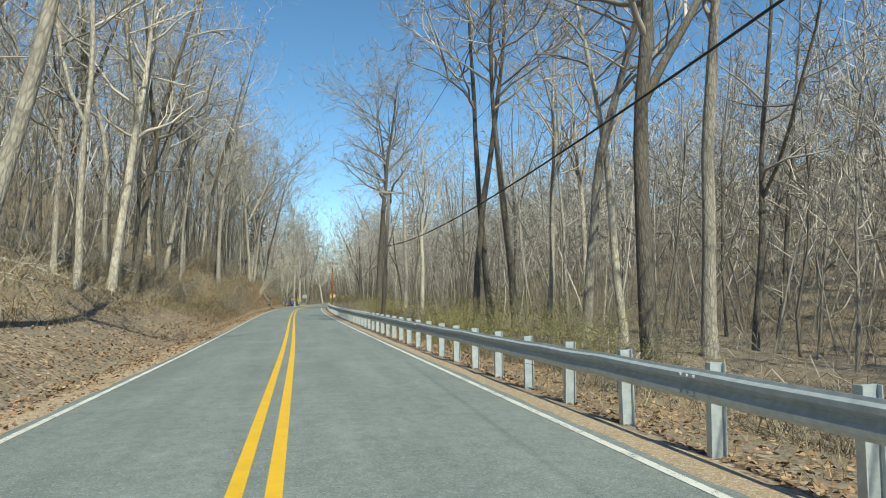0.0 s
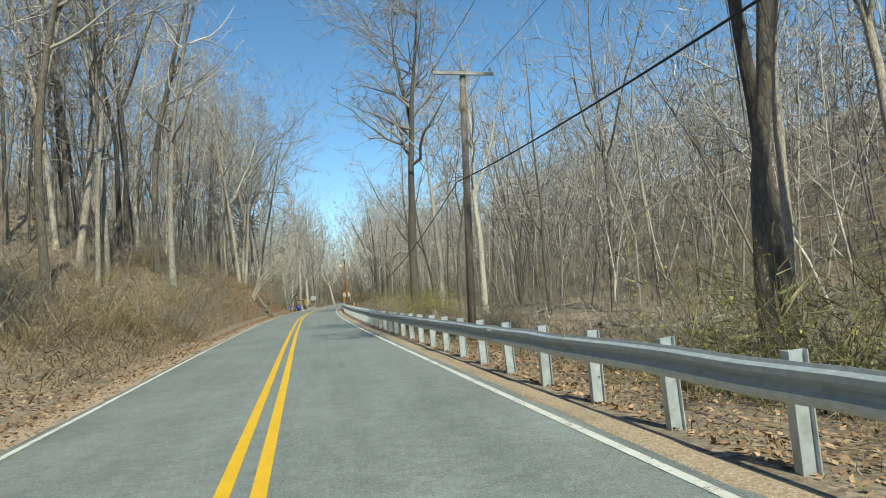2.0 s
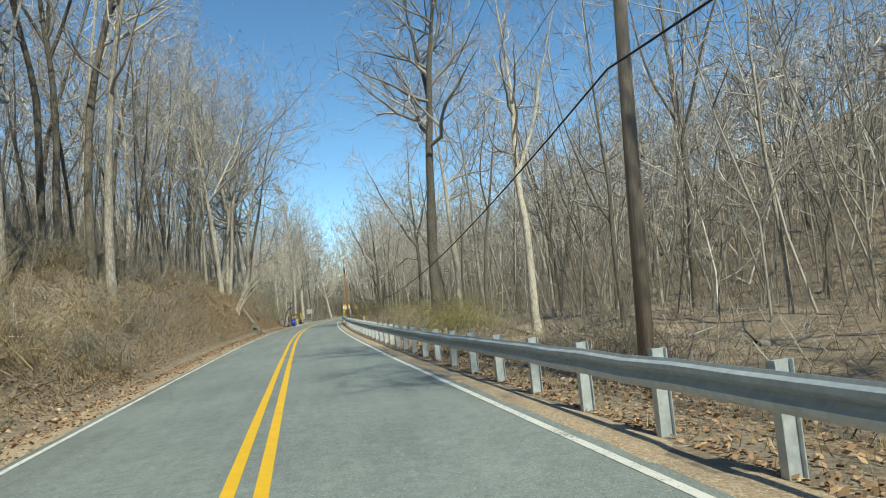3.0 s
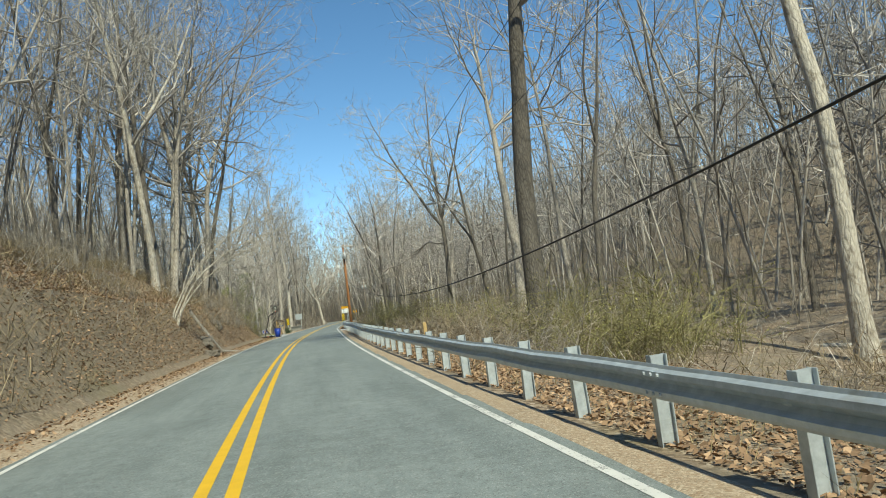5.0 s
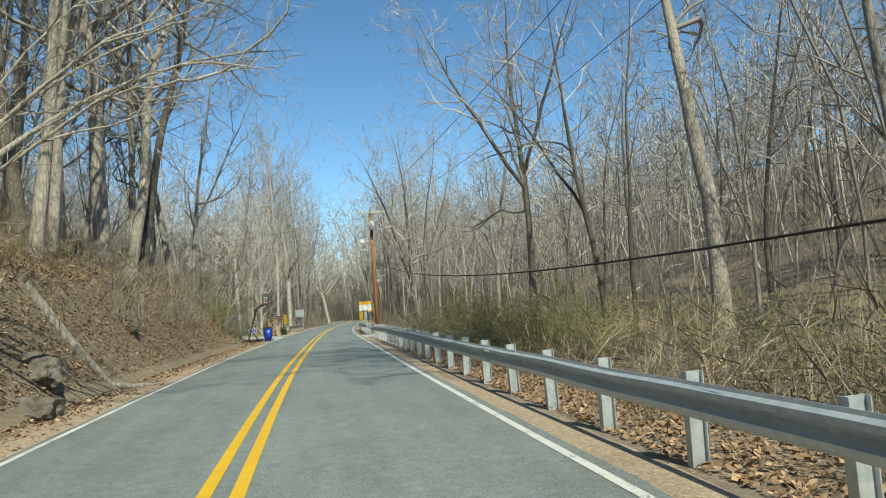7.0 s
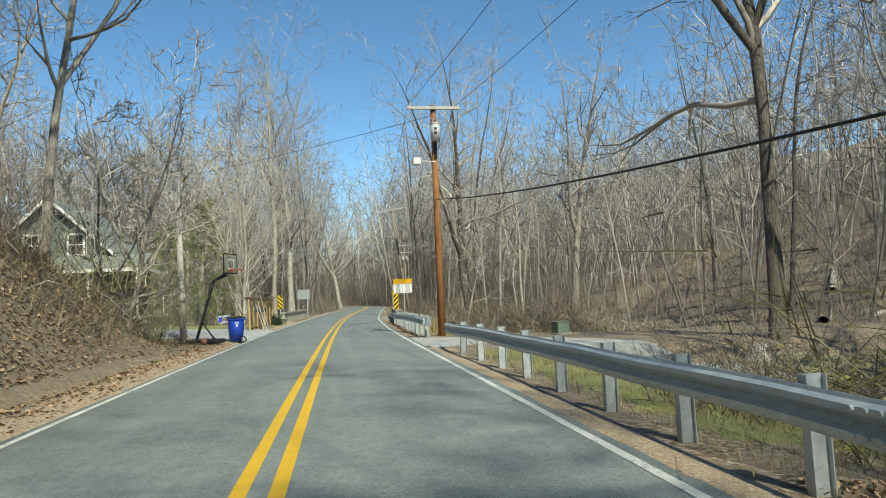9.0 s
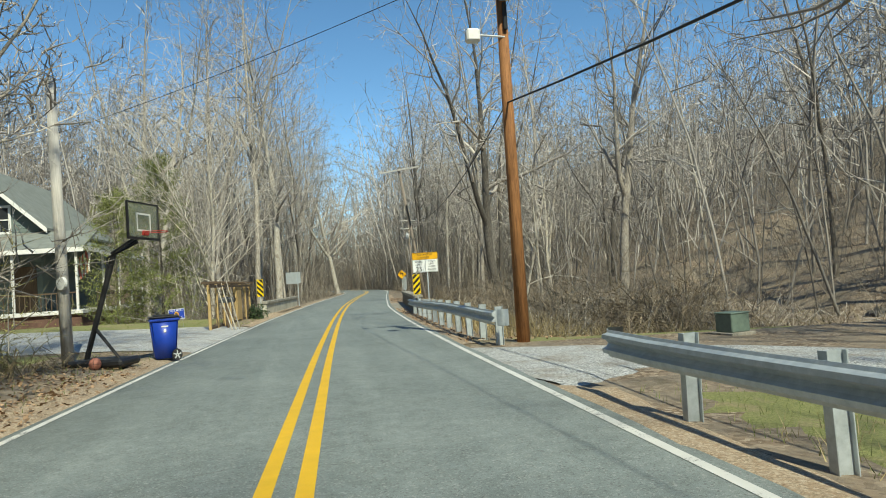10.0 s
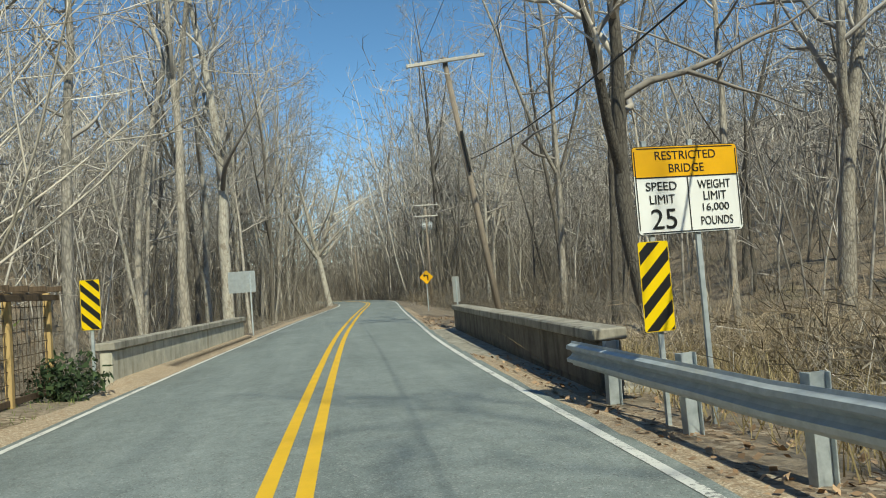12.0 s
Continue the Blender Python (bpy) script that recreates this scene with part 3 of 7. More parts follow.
def sliver(S, a, b, half):
    """A twig too fine to have sides."""
    d = b - a
    u = np.cross(d, (d[1] + 0.3, -d[0], 0.7 * d[2] + 0.2))
    u *= half / (math.sqrt(float(u @ u)) + 1e-9)
    S.add(np.array([a - u, a + u, b]), TRI)


TRI = np.array([[0, 1, 2]])


def bend(r, start, way, length, n, wander, lift):
    """A wandering line that starts along way and slowly turns upwards."""
    turns = r.normal(0, wander, (n, 3))
    turns[:, 2] += lift
    d = np.asarray(way, float) + np.cumsum(turns, 0)
    d /= np.sqrt((d * d).sum(1))[:, None]
    return np.concatenate([[start], np.asarray(start, float) + np.cumsum(d * (length / n), 0)])


def along(line, s):
    k = min(int(s), len(line) - 2)
    d = line[k + 1] - line[k]
    return line[k] + d * (s - k), d / (math.sqrt(float(d @ d)) + 1e-9)


def side_way(r, d, t):
    side = np.cross(d, r.normal(0, 1, 3))
    side /= math.sqrt(float(side @ side)) + 1e-9
    return d * math.cos(t) + side * math.sin(t)


def sprays(r, S, foot, way, length, half, kids):
    """Crooked twigs, each bent once and carrying finer side twigs, all at once from arrays."""
    n = len(foot)
    wide = np.cross(way, r.normal(0, 1, (n, 3)))
    wide /= np.sqrt((wide * wide).sum(1))[:, None] + 1e-9
    knee = foot + (way + r.normal(0, 0.16, (n, 3))) * (length * 0.5)[:, None]
    on = way + r.normal(0, 0.30, (n, 3)) + (0, 0, 0.10)
    tip = knee + on * (length * 0.5)[:, None]
    w = wide * half[:, None]
    v = np.stack([foot - w, foot + w, knee - w * 0.7, knee + w * 0.7, tip], 1).reshape(-1, 3)
    k = np.arange(n)[:, None] * 5
    S.add(v, np.concatenate([k + [0, 1, 2], k + [1, 3, 2], k + [2, 3, 4]]))
    for _ in range(kids):
        q = r.uniform(0.15, 1.0, (n, 1))
        at = np.where(q < 0.5, foot + (knee - foot) * q * 2, knee + (tip - knee) * (q * 2 - 1))
        side = np.cross(on, r.normal(0, 1, (n, 3)))
        side /= np.sqrt((side * side).sum(1))[:, None] + 1e-9
        go = (on * 0.75 + side * r.uniform(0.35, 0.95, (n, 1)) + (0, 0, 0.12)) * (length * r.uniform(0.25, 0.55, n))[:, None]
        w = np.cross(go, r.normal(0, 1, (n, 3)))
        w *= (half * 0.62)[:, None] / (np.sqrt((w * w).sum(1))[:, None] + 1e-9)
        S.add(np.stack([at - w, at + w, at + go], 1).reshape(-1, 3), np.arange(n * 3).reshape(-1, 3))


def branch_out(r, S, line, rad, count, length, detail, thin=0.006):
    """Side branches along a line, each with its twigs and their side twigs."""
    n = len(line) - 1
    foot, way, size, half = [], [], [], []
    for i in range(count):
        s = (0.18 + 0.80 * (i + r.uniform()) / count) * n
        p, d = along(line, s)
        L = length * r.uniform(0.55, 1.3) * (1.2 - 0.6 * s / n)
        br = max(thin * 1.7, rad * (1 - 0.75 * s / n) * 0.5)
        b = bend(r, p, side_way(r, d, radians(r.uniform(28, 70))), L, 3, 0.30, 0.09)
        tube(S, b, [br, br * 0.75, br * 0.5, 0], 3)
        for j in range(detail):
            q, e = along(b, (0.15 + 0.85 * (j + r.uniform()) / detail) * 2.98)
            foot.append(q)
            way.append(side_way(r, e, radians(r.uniform(18, 60))))
            size.append(L * r.uniform(0.28, 0.6))
            half.append(max(thin, br * 0.36))
    sprays(r, S, np.array(foot), np.array(way), np.array(size), np.array(half), 2)


def tree_meshes(seed, h, r0, clear, limbs, reach, branches, detail, lean=0.02, fork=0, sides=8, thin=0.0105, rise=0.10, steep=0.0, crook=0.22, slim=1.0):
    """Two meshes, trunk and crown, of a bare tree that stands at the origin: crooked limbs that fork and end in fine twigs."""
    r = np.random.RandomState(seed)
    T, C = Soup(), Soup()
    n = 18
    trunk = bend(r, (0, 0, -0.5), (r.normal(0, lean), r.normal(0, lean), 1), h + 0.5, n, 0.045, 0.015)
    u = np.linspace(0, 1, n + 1)
    u[1:4] = (0.018, 0.06, 0.15)
    trunk = np.stack([np.interp(u, np.linspace(0, 1, n + 1), trunk[:, k]) for k in range(3)], 1)
    rad = r0 * (1 - 0.5 * u) * (1 - u ** 2.2) * (1 + 0.6 * np.exp(-u * 40))
    rad[4:] *= 1 + r.normal(0, 0.05, n - 3)
    tube(T, trunk, rad, sides)
    stems = [(trunk, rad, u)]
    for _ in range(fork):
        s = r.uniform(max(0.22, clear - 0.08), clear + 0.14)
        p = np.array([np.interp(s, u, trunk[:, k]) for k in range(3)])
        a = r.uniform(0, 6.28)
        f = bend(r, p, (0.55 * math.cos(a), 0.55 * math.sin(a), 1), h * (1 - s) * r.uniform(0.8, 1.0), 9, 0.09, 0.05)
        fu = np.linspace(0, 1, 10)
        fr = float(np.interp(s, u, rad)) * 0.72 * (1 - 0.4 * fu) * (1 - fu ** 2)
        tube(T, f, fr, max(5, sides - 2))
        stems.append((f, fr, fu))
    for m, (line, rr, uu) in enumerate(stems):
        count = limbs if m == 0 else max(4, limbs * 2 // 3)
        lo = clear if m == 0 else 0.18
        for i in range(count):
            s = lo + (0.98 - lo) * (i + r.uniform()) / count
            p = np.array([np.interp(s, uu, line[:, k]) for k in range(3)])
            a = r.uniform(0, 6.28)
            way = np.array([math.cos(a), math.sin(a), r.uniform(0.05, 0.8) + s * 0.6 + steep])
            way /= math.sqrt(float(way @ way))
            L = reach * r.uniform(0.5, 1.25) * (1.3 - 0.8 * s)
            lr = max(0.016, min(float(np.interp(s, uu, rr)) * 0.62, 0.024 * L) * slim)
            limb = bend(r, p, way, L, 7, crook, rise)
            taper = np.array([1, 0.9, 0.78, 0.64, 0.5, 0.36, 0.22, 0])
            tube(C, limb, lr * taper, 5 if sides > 6 else 3)
            branch_out(r, C, limb, lr, branches * 5 // 8, L * 0.40, detail, thin)
            q, d = along(limb, r.uniform(1.6, 3.6))
            arm = bend(r, q, side_way(r, d, radians(r.uniform(25, 55))), L * r.uniform(0.45, 0.7), 5, crook, rise)
            tube(C, arm, lr * 0.62 * taper[[0, 2, 3, 5, 6, 7]], 4 if sides > 6 else 3)
            branch_out(r, C, arm, lr * 0.6, max(2, branches * 3 // 8), L * 0.32, detail, thin)
    return T.mesh("trunk"), C.mesh("crown")


def tree(meshes, wood, fine, x, y, turn=0.0, scale=1.0, tilt=(0, 0), label="", group="", z=None, name="tree", thick=1.0):
    root = new(name)
    at = Matrix.Translation((x, y, ground_z(x, y) if z is None else z))
    root.matrix_basis = at @ Euler((radians(tilt[0]), radians(tilt[1]), 0)).to_matrix().to_4x4() @ Matrix.Rotation(turn, 4, "Z") @ Matrix.Diagonal((scale * thick, scale * thick, scale, 1))
    for nm, me, mat in (("trunk", meshes[0], wood), ("crown", meshes[1], fine)):
        if not me.materials:
            me.materials.append(mat)
        ob = new(nm, me)
        ob.parent = root
        ob.material_slots[0].link = "OBJECT"
        ob.material_slots[0].material = mat
    return tagged(root, label or "tall bare grey-brown tree in the leafless woods", "tree", group or "bare woodland trees")


# height, girth, clear part, limbs, reach, branches, twigs, lean, forks
NEAR = [tree_meshes(100 + i, *a) for i, a in enumerate([
    (26, 0.15, 0.34, 13, 5.6, 8, 4, 0.02, 1), (28, 0.19, 0.36, 12, 6.6, 8, 4, 0.03, 1), (23, 0.11, 0.30, 13, 5.0, 8, 4, 0.04, 0),
    (25, 0.14, 0.28, 13, 5.8, 8, 4, 0.03, 1), (17, 0.075, 0.20, 13, 4.0, 8, 4, 0.06, 1), (28, 0.22, 0.38, 12, 7.4, 8, 4, 0.02, 2)])]
MID = [tree_meshes(200 + i, *a, sides=6, thin=0.018) for i, a in enumerate([
    (26, 0.14, 0.34, 12, 5.4, 8, 4, 0.03, 0), (28, 0.17, 0.36, 11, 6.0, 8, 4, 0.03, 1), (22, 0.10, 0.28, 12, 4.6, 8, 4, 0.05, 0), (25, 0.12, 0.32, 12, 5.2, 8, 4, 0.04, 1)])]


def far_tree(seed, half):
    """A plain bare tree as arrays, for the massed woods."""
    r = np.random.RandomState(seed)
    S = Soup()
    h = r.uniform(12, 26)
    rad = r.uniform(0.03, 0.05) + 0.0024 * h * r.uniform(0.2, 1.2)
    trunk = bend(r, (0, 0, -0.6), (r.normal(0, 0.08), r.normal(0, 0.08), 1), h, 5, 0.14, 0.10)
    tube(S, trunk, rad * np.array([1, 0.9, 0.74, 0.55, 0.32, 0]), 4)
    foot, way, size = [], [], []
    lo = r.uniform(0.12, 0.4)
    for i in range(10):
        s = lo + (0.98 - lo) * (i + r.uniform()) / 10
        p, d = along(trunk, s * 5)
        a = r.uniform(0, 6.28)
        L = r.uniform(0.10, 0.24) * h * (1.35 - 0.85 * s)
        limb = bend(r, p, (math.cos(a), math.sin(a), r.uniform(0.2, 1.3)), L, 2, 0.3, 0.2)
        tube(S, limb, [0.010 * L + 0.006, 0.007 * L, 0], 3)
        for j in range(3):
            q, e = along(limb, (0.2 + 0.78 * (j + r.uniform()) / 3) * 2)
            foot.append(q)
            way.append(side_way(r, e, radians(r.uniform(15, 65))))
            size.append(L * r.uniform(0.4, 0.75))
    n = len(foot)
    sprays(r, S, np.array(foot), np.array(way), np.array(size), np.full(n, half), 2)
    return S.arrays()


FAR = [far_tree(300 + i, 0.046) for i in range(18)]
FINE = [far_tree(330 + i, 0.029) for i in range(18)]


def clear_of(x, y):
    """Whether a tree may stand here: off the road, the yard, the drive and the brook."""
    m = road_x(y)
    dl, dr = m - half_l(y) - x, x - m - half_r(y)
    if dl < 3.6 and dr < 3.4:
        return False
    if dl > 0 and (136 < y < 163 and dl < 13 or 150 < y < 176 and 4 < dl < 23):
        return False
    if dl > 0 and 60 < y < 134 and dl < 5:
        return False
    if dr > 0 and (124 < y < 143 and dr < 16 or 45 < y < 132 and dr < 12):
        return False
    return not (abs(y - 168 - 0.25 * (x - 1)) < 4 and abs(x) < 40)


KEEP_OUT = []  # places of the trees and things that are set one by one: x, y, free radius


def scatter(seed, x0, x1, y0, y1, count, gap, near=0.0, far=1e9):
    r = np.random.RandomState(seed)
    cells, out = {}, []
    for _ in range(count * 8):
        x, y = r.uniform(x0, x1), r.uniform(y0, y1)
        d = abs(x - road_x(y)) - 3
        if not near <= d < far or not clear_of(x, y):
            continue
        c = (int(x // gap), int(y // gap))
        if any((p[0] - x) ** 2 + (p[1] - y) ** 2 < gap * gap for i in (-1, 0, 1) for j in (-1, 0, 1) for p in cells.get((c[0] + i, c[1] + j), ())):
            continue
        if any((px - x) ** 2 + (py - y) ** 2 < pr * pr for px, py, pr in KEEP_OUT):
            continue
        cells.setdefault(c, []).append((x, y))
        out.append((x, y))
        if len(out) >= count:
            break
    return out


def shrub_mesh(seed, stems, h, spread, leafy=0, twigs_each=4):
    """A thicket of thin stems, and for budding ones a mesh of small leaves."""
    r = np.random.RandomState(seed)
    S, lv, lt = Soup(), [], []
    for i in range(stems):
        a, q = r.uniform(0, 6.28), math.sqrt(r.uniform()) * spread
        p = (math.cos(a) * q, math.sin(a) * q, -0.15)
        L = h * r.uniform(0.45, 1.15)
        b = bend(r, p, (r.normal(0, 0.4), r.normal(0, 0.4), 1), L, 2, 0.3, -0.1)
        w = r.uniform(0.007, 0.016)
        tube(S, b, [w, w * 0.6, 0], 3)
        for j in range(twigs_each * 2):
            s, e = along(b, r.uniform(0.4, 2.0))
            t = side_way(r, e, radians(r.uniform(25, 75))) * L * r.uniform(0.15, 0.4)
            sliver(S, s, s + t, w * 0.7)
            for m in range(leafy * (j % 2)):
                c = s + t * r.uniform(0.2, 1.0)
                k = len(lv)
                lv += [c, c + r.normal(0, 0.025, 3), c + r.normal(0, 0.025, 3)]
                lt.append((k, k + 1, k + 2))
    return S.mesh("brushwood"), tri_mesh("bud_mass", np.array(lv), np.array(lt), False) if leafy else None


BRUSH_KINDS = [shrub_mesh(400 + i, *a) for i, a in enumerate([(80, 1.5, 1.3, 0, 3), (78, 2.2, 1.5, 0, 3), (64, 1.0, 1.1, 0, 3), (90, 1.9, 1.8, 0, 3)])]
BUD_KINDS = [shrub_mesh(420 + i, *a) for i, a in enumerate([(80, 2.4, 1.6, 5, 4), (80, 3.0, 1.9, 5, 4)])]


def shrub(kind, mat, x, y, turn, scale, label, name="shrub", lift=0.0):
    root = new(name)
    root.matrix_basis = Matrix.Translation((x, y, ground_z(x, y) + lift)) @ Matrix.Rotation(turn, 4, "Z") @ Matrix.Scale(scale, 4)
    for nm, me, m in (("brushwood", kind[0], mat), ("bud_mass", kind[1], BUDS)):
        if me is None:
            continue
        if not me.materials:
            me.materials.append(m)
        ob = new(nm, me)
        ob.parent = root
        ob.material_slots[0].link = "OBJECT"
        ob.material_slots[0].material = m
    return tagged(root, label, "shrub", "roadside shrubs")


def massed_brush(name, spots, mat, label):
    """Many small thickets joined into one mass; each spot is x, y, turn, scale, kind."""
    S = Soup()
    for x, y, turn, k, kind in spots:
        me = BRUSH_KINDS[kind][0]
        v = np.empty(len(me.vertices) * 3, np.float32)
        me.vertices.foreach_get("co", v)
        t = np.empty(len(me.polygons) * 3, np.int32)
        me.polygons.foreach_get("vertices", t)
        v = v.reshape(-1, 3) * k
        c, s = math.cos(turn), math.sin(turn)
        S.add(np.stack([v[:, 0] * c - v[:, 1] * s + x, v[:, 0] * s + v[:, 1] * c + y, v[:, 2] + ground_z(x, y)], 1), t.reshape(-1, 3))
    me = S.mesh(name)
    me.materials.append(mat)
    return tagged(new(name, me), label, "brush", kind="stuff")

# ---------------------------------------------------------------- utility poles and cables


def crossarm(bm, w, z, at=(0, 0)):
    box(bm, (w, 0.10, 0.11), (at[0], at[1], z), bevel=0.008)


def utility_pole(x, y, z_top, wood, label, lean=(0, 0), arms=(), r=0.15, extras=()):
    z0 = ground_z(x, y)
    root = new("utility_pole")
    root.matrix_basis = Matrix.Translation((x, y, z0)) @ Euler((radians(lean[0]), radians(lean[1]), 0)).to_matrix().to_4x4()
    h = z_top - z0
    bm = bmesh.new()
    rod(bm, (0, 0, -0.8), (0, 0, h), r, r * 0.72, 14)
    part("pole", bm, wood, root, shade=True)
    for zz, w in arms:
        bm = bmesh.new()
        crossarm(bm, w, zz - z0, (0, -0.16))
        arm = part("crossarm", bm, GREY_WOOD, root, "weathered grey wooden crossarm")
        for sx in (-1, 1):
            bm = bmesh.new()
            rod(bm, (sx * w * 0.3, -0.16, zz - z0 - 0.05), (sx * 0.03, -0.14, zz - z0 - 0.45), 0.014, sides=6)
            part("brace", bm, SIGN_BACK, root)
            bm = bmesh.new()
            rod(bm, (sx * w * 0.44, -0.16, zz - z0 + 0.05), (sx * w * 0.44, -0.16, zz - z0 + 0.2), 0.035, 0.05, 8)
            part("insulator", bm, GREY_PAINT, root, "grey insulator")
    for f in extras:
        f(root, z0)
    return tagged(root, label, "utility pole", "utility poles")


def transformer(z, dx=0.0):
    def made(root, z0):
        bm = bmesh.new()
        rod(bm, (dx, -0.36, z - z0 - 0.32), (dx, -0.36, z - z0 + 0.30), 0.19, sides=16)
        rod(bm, (dx, -0.36, z - z0 + 0.30), (dx, -0.36, z - z0 + 0.36), 0.21, 0.15, 16)
        can = part("transformer", bm, GREY_PAINT, root, "pale grey pole transformer can", True)
        for sx in (-0.09, 0.09):
            bm = bmesh.new()
            rod(bm, (dx + sx, -0.36, z - z0 + 0.35), (dx + sx, -0.36, z - z0 + 0.55), 0.03, 0.02, 8)
            part("bushing", bm, SIGN_BACK, can)
        for k in range(2):
            bm = bmesh.new()
            box(bm, (0.10, 0.004, 0.10), (dx - 0.02, -0.556, z - z0 + 0.1 - 0.16 * k))
            part("stencil", bm, SIGN_BLACK, can, "dark stencilled bar")
    return made


def pole_lamp(z, side):
    def made(root, z0):
        bm = bmesh.new()
        rod(bm, (0, -0.1, z - z0), (side * 0.62, -0.15, z - z0 + 0.02), 0.022, sides=8)
        part("lamp_arm", bm, GREY_PAINT, root)
        bm = bmesh.new()
        box(bm, (0.30, 0.26, 0.28), (side * 0.74, -0.15, z - z0), bevel=0.04)
        part("lamp_head", bm, WHITE, root, "white floodlight housing")
    return made


def riser(a, b):
    def made(root, z0):
        bm = bmesh.new()
        rod(bm, (0.02, -0.16, a - z0), (0.02, -0.15, b - z0), 0.05, sides=8)
        part("riser", bm, CABLE, root, "black riser cable")
    return made


def low_arm(z, w):
    def made(root, z0):
        bm = bmesh.new()
        crossarm(bm, w, z - z0, (-0.3, 0.12))
        part("crossarm", bm, GREY_WOOD, root)
    return made


utility_pole(5.22, 50.0, 9.15, OLD_POLE_WOOD, "brown wooden utility pole behind the guardrail", (0, 3.2), [(9.0, 2.2)], 0.15)
utility_pole(4.2, 140.9, 9.0, POLE_WOOD, "orange-brown wooden utility pole with transformer and floodlight", (0, 0.3), [(8.85, 2.1)], 0.15, [transformer(7.85), pole_lamp(6.75, -1), riser(6.9, 7.5)])
utility_pole(7.4, 173.0, 9.15, OLD_POLE_WOOD, "old leaning wooden utility pole beside the bridge", (0, -8.0), [(9.0, 2.7)], 0.12, [riser(5.2, 6.6)])
utility_pole(12.2, 214.0, 9.0, OLD_POLE_WOOD, "dark wooden utility pole by the road bend", (0, 0), [(8.9, 2.4), (7.9, 2.2)], 0.14, [transformer(6.9, -0.3), transformer(6.9, 0.3)])
utility_pole(9.0, 262.0, 8.8, OLD_POLE_WOOD, "distant wooden utility pole by the road", (0, 0), [(8.6, 2.2)], 0.14)
utility_pole(5.3, -6.0, 9.1, POLE_WOOD, "brown wooden utility pole behind the guardrail", (0, 0), [(9.0, 2.2)], 0.15)
for p in ((5.22, 50), (4.2, 140.9), (7.4, 173), (12.2, 214), (5.3, -6)):
    KEEP_OUT.append((*p, 2.5))


def cable(name, a, b, sag, r, label, n=28):
    pts = [Vector(a).lerp(Vector(b), i / n) - Vector((0, 0, sag * 4 * (i / n) * (1 - i / n))) for i in range(n + 1)]
    c = bpy.data.curves.new(name, "CURVE")
    c.dimensions, c.bevel_depth, c.bevel_resolution = "3D", r, 1
    sp = c.splines.new("POLY")
    sp.points.add(n)
    for q, p in zip(sp.points, pts):
        q.co = (*p, 1)
    me = bpy.data.meshes.new_from_object(new("draft", c).evaluated_get(bpy.context.evaluated_depsgraph_get()))
    bpy.data.objects.remove(bpy.data.objects["draft"])
    me.materials.clear()
    me.materials.append(CABLE)
    me.name = name
    return tagged(new(name, me), label, "cable", "overhead cables")


bpy.context.view_layer.update()
cable("overhead_cable", (5.3, -6, 5.3), (5.2, 50, 5.15), 1.05, 0.02, "thick black overhead cable between wooden poles")
cable("overhead_cable", (5.2, 50, 5.15), (4.2, 140.9, 5.3), 3.15, 0.02, "thick black overhead cable sagging low between wooden poles")
cable("overhead_cable", (4.2, 140.9, 5.3), (6.6, 173, 5.6), 0.9, 0.014, "black overhead cable between wooden poles")
for s in (-0.95, 0.95):
    cable("power_line", (5.3 + s, -6, 9.15), (5.6 + s, 50, 9.15), 1.1, 0.008, "thin power line high between the poles")
    cable("power_line", (5.6 + s, 50, 9.15), (4.2 + s, 140.9, 9.0), 2.4, 0.008, "thin power line high between the poles")
    cable("power_line", (4.2 + s, 140.9, 9.0), (6.1 + s, 173, 9.15), 0.8, 0.008, "thin power line high between the poles")
    cable("power_line", (6.1 + s, 173, 9.15), (12.2 + s, 214, 9.0), 0.9, 0.008, "thin power line high between the poles")
cable("service_line", (4.2, 140.9, 8.6), (-20.5, 172.9, 10.6), 0.5, 0.010, "thin black service line to the house")

# ---------------------------------------------------------------- signs


def lettering(name, text, height_m, width, at, material, parent):
    """Raised flat letters on a face that looks to -y; at: the middle of the line."""
    c = bpy.data.curves.new(name, "FONT")
    c.body, c.align_x, c.align_y, c.size, c.extrude = text, "CENTER", "CENTER", 1.0, 0.002
    ob = new("draft", c)
    bpy.context.view_layer.update()
    me = bpy.data.meshes.new_from_object(ob.evaluated_get(bpy.context.evaluated_depsgraph_get()))
    bpy.data.objects.remove(ob)
    me.name = name
    xs = [v.co.x for v in me.vertices]
    ys = [v.co.y for v in me.vertices]
    mx, my = (max(xs) + min(xs)) / 2, (max(ys) + min(ys)) / 2
    sx, sy = width / (max(xs) - min(xs)), height_m / (max(ys) - min(ys))
    for v in me.vertices:
        v.co = (at[0] + (v.co.x - mx) * sx, at[1] - v.co.z, at[2] + (v.co.y - my) * sy)
    me.materials.clear()
    me.materials.append(material)
    ob = new(name, me)
    ob.parent = parent
    return ob


def plate(w, h, t=0.004, corner=0.03):
    """A sheet with rounded corners, facing -y, about the origin."""
    bm = bmesh.new()
    vs = []
    for cx, cz, a0 in ((w / 2 - corner, h / 2 - corner, 0), (-w / 2 + corner, h / 2 - corner, 90), (-w / 2 + corner, -h / 2 + corner, 180), (w / 2 - corner, -h / 2 + corner, 270)):
        for k in range(4):
            a = radians(a0 + 30 * k)
            vs.append(bm.verts.new((cx + corner * math.cos(a), 0, cz + corner * math.sin(a))))
    f = bm.faces.new(vs)
    made = bmesh.ops.extrude_face_region(bm, geom=[f])
    bmesh.ops.translate(bm, vec=(0, t, 0), verts=[v for v in made["geom"] if isinstance(v, bmesh.types.BMVert)])
    return bm


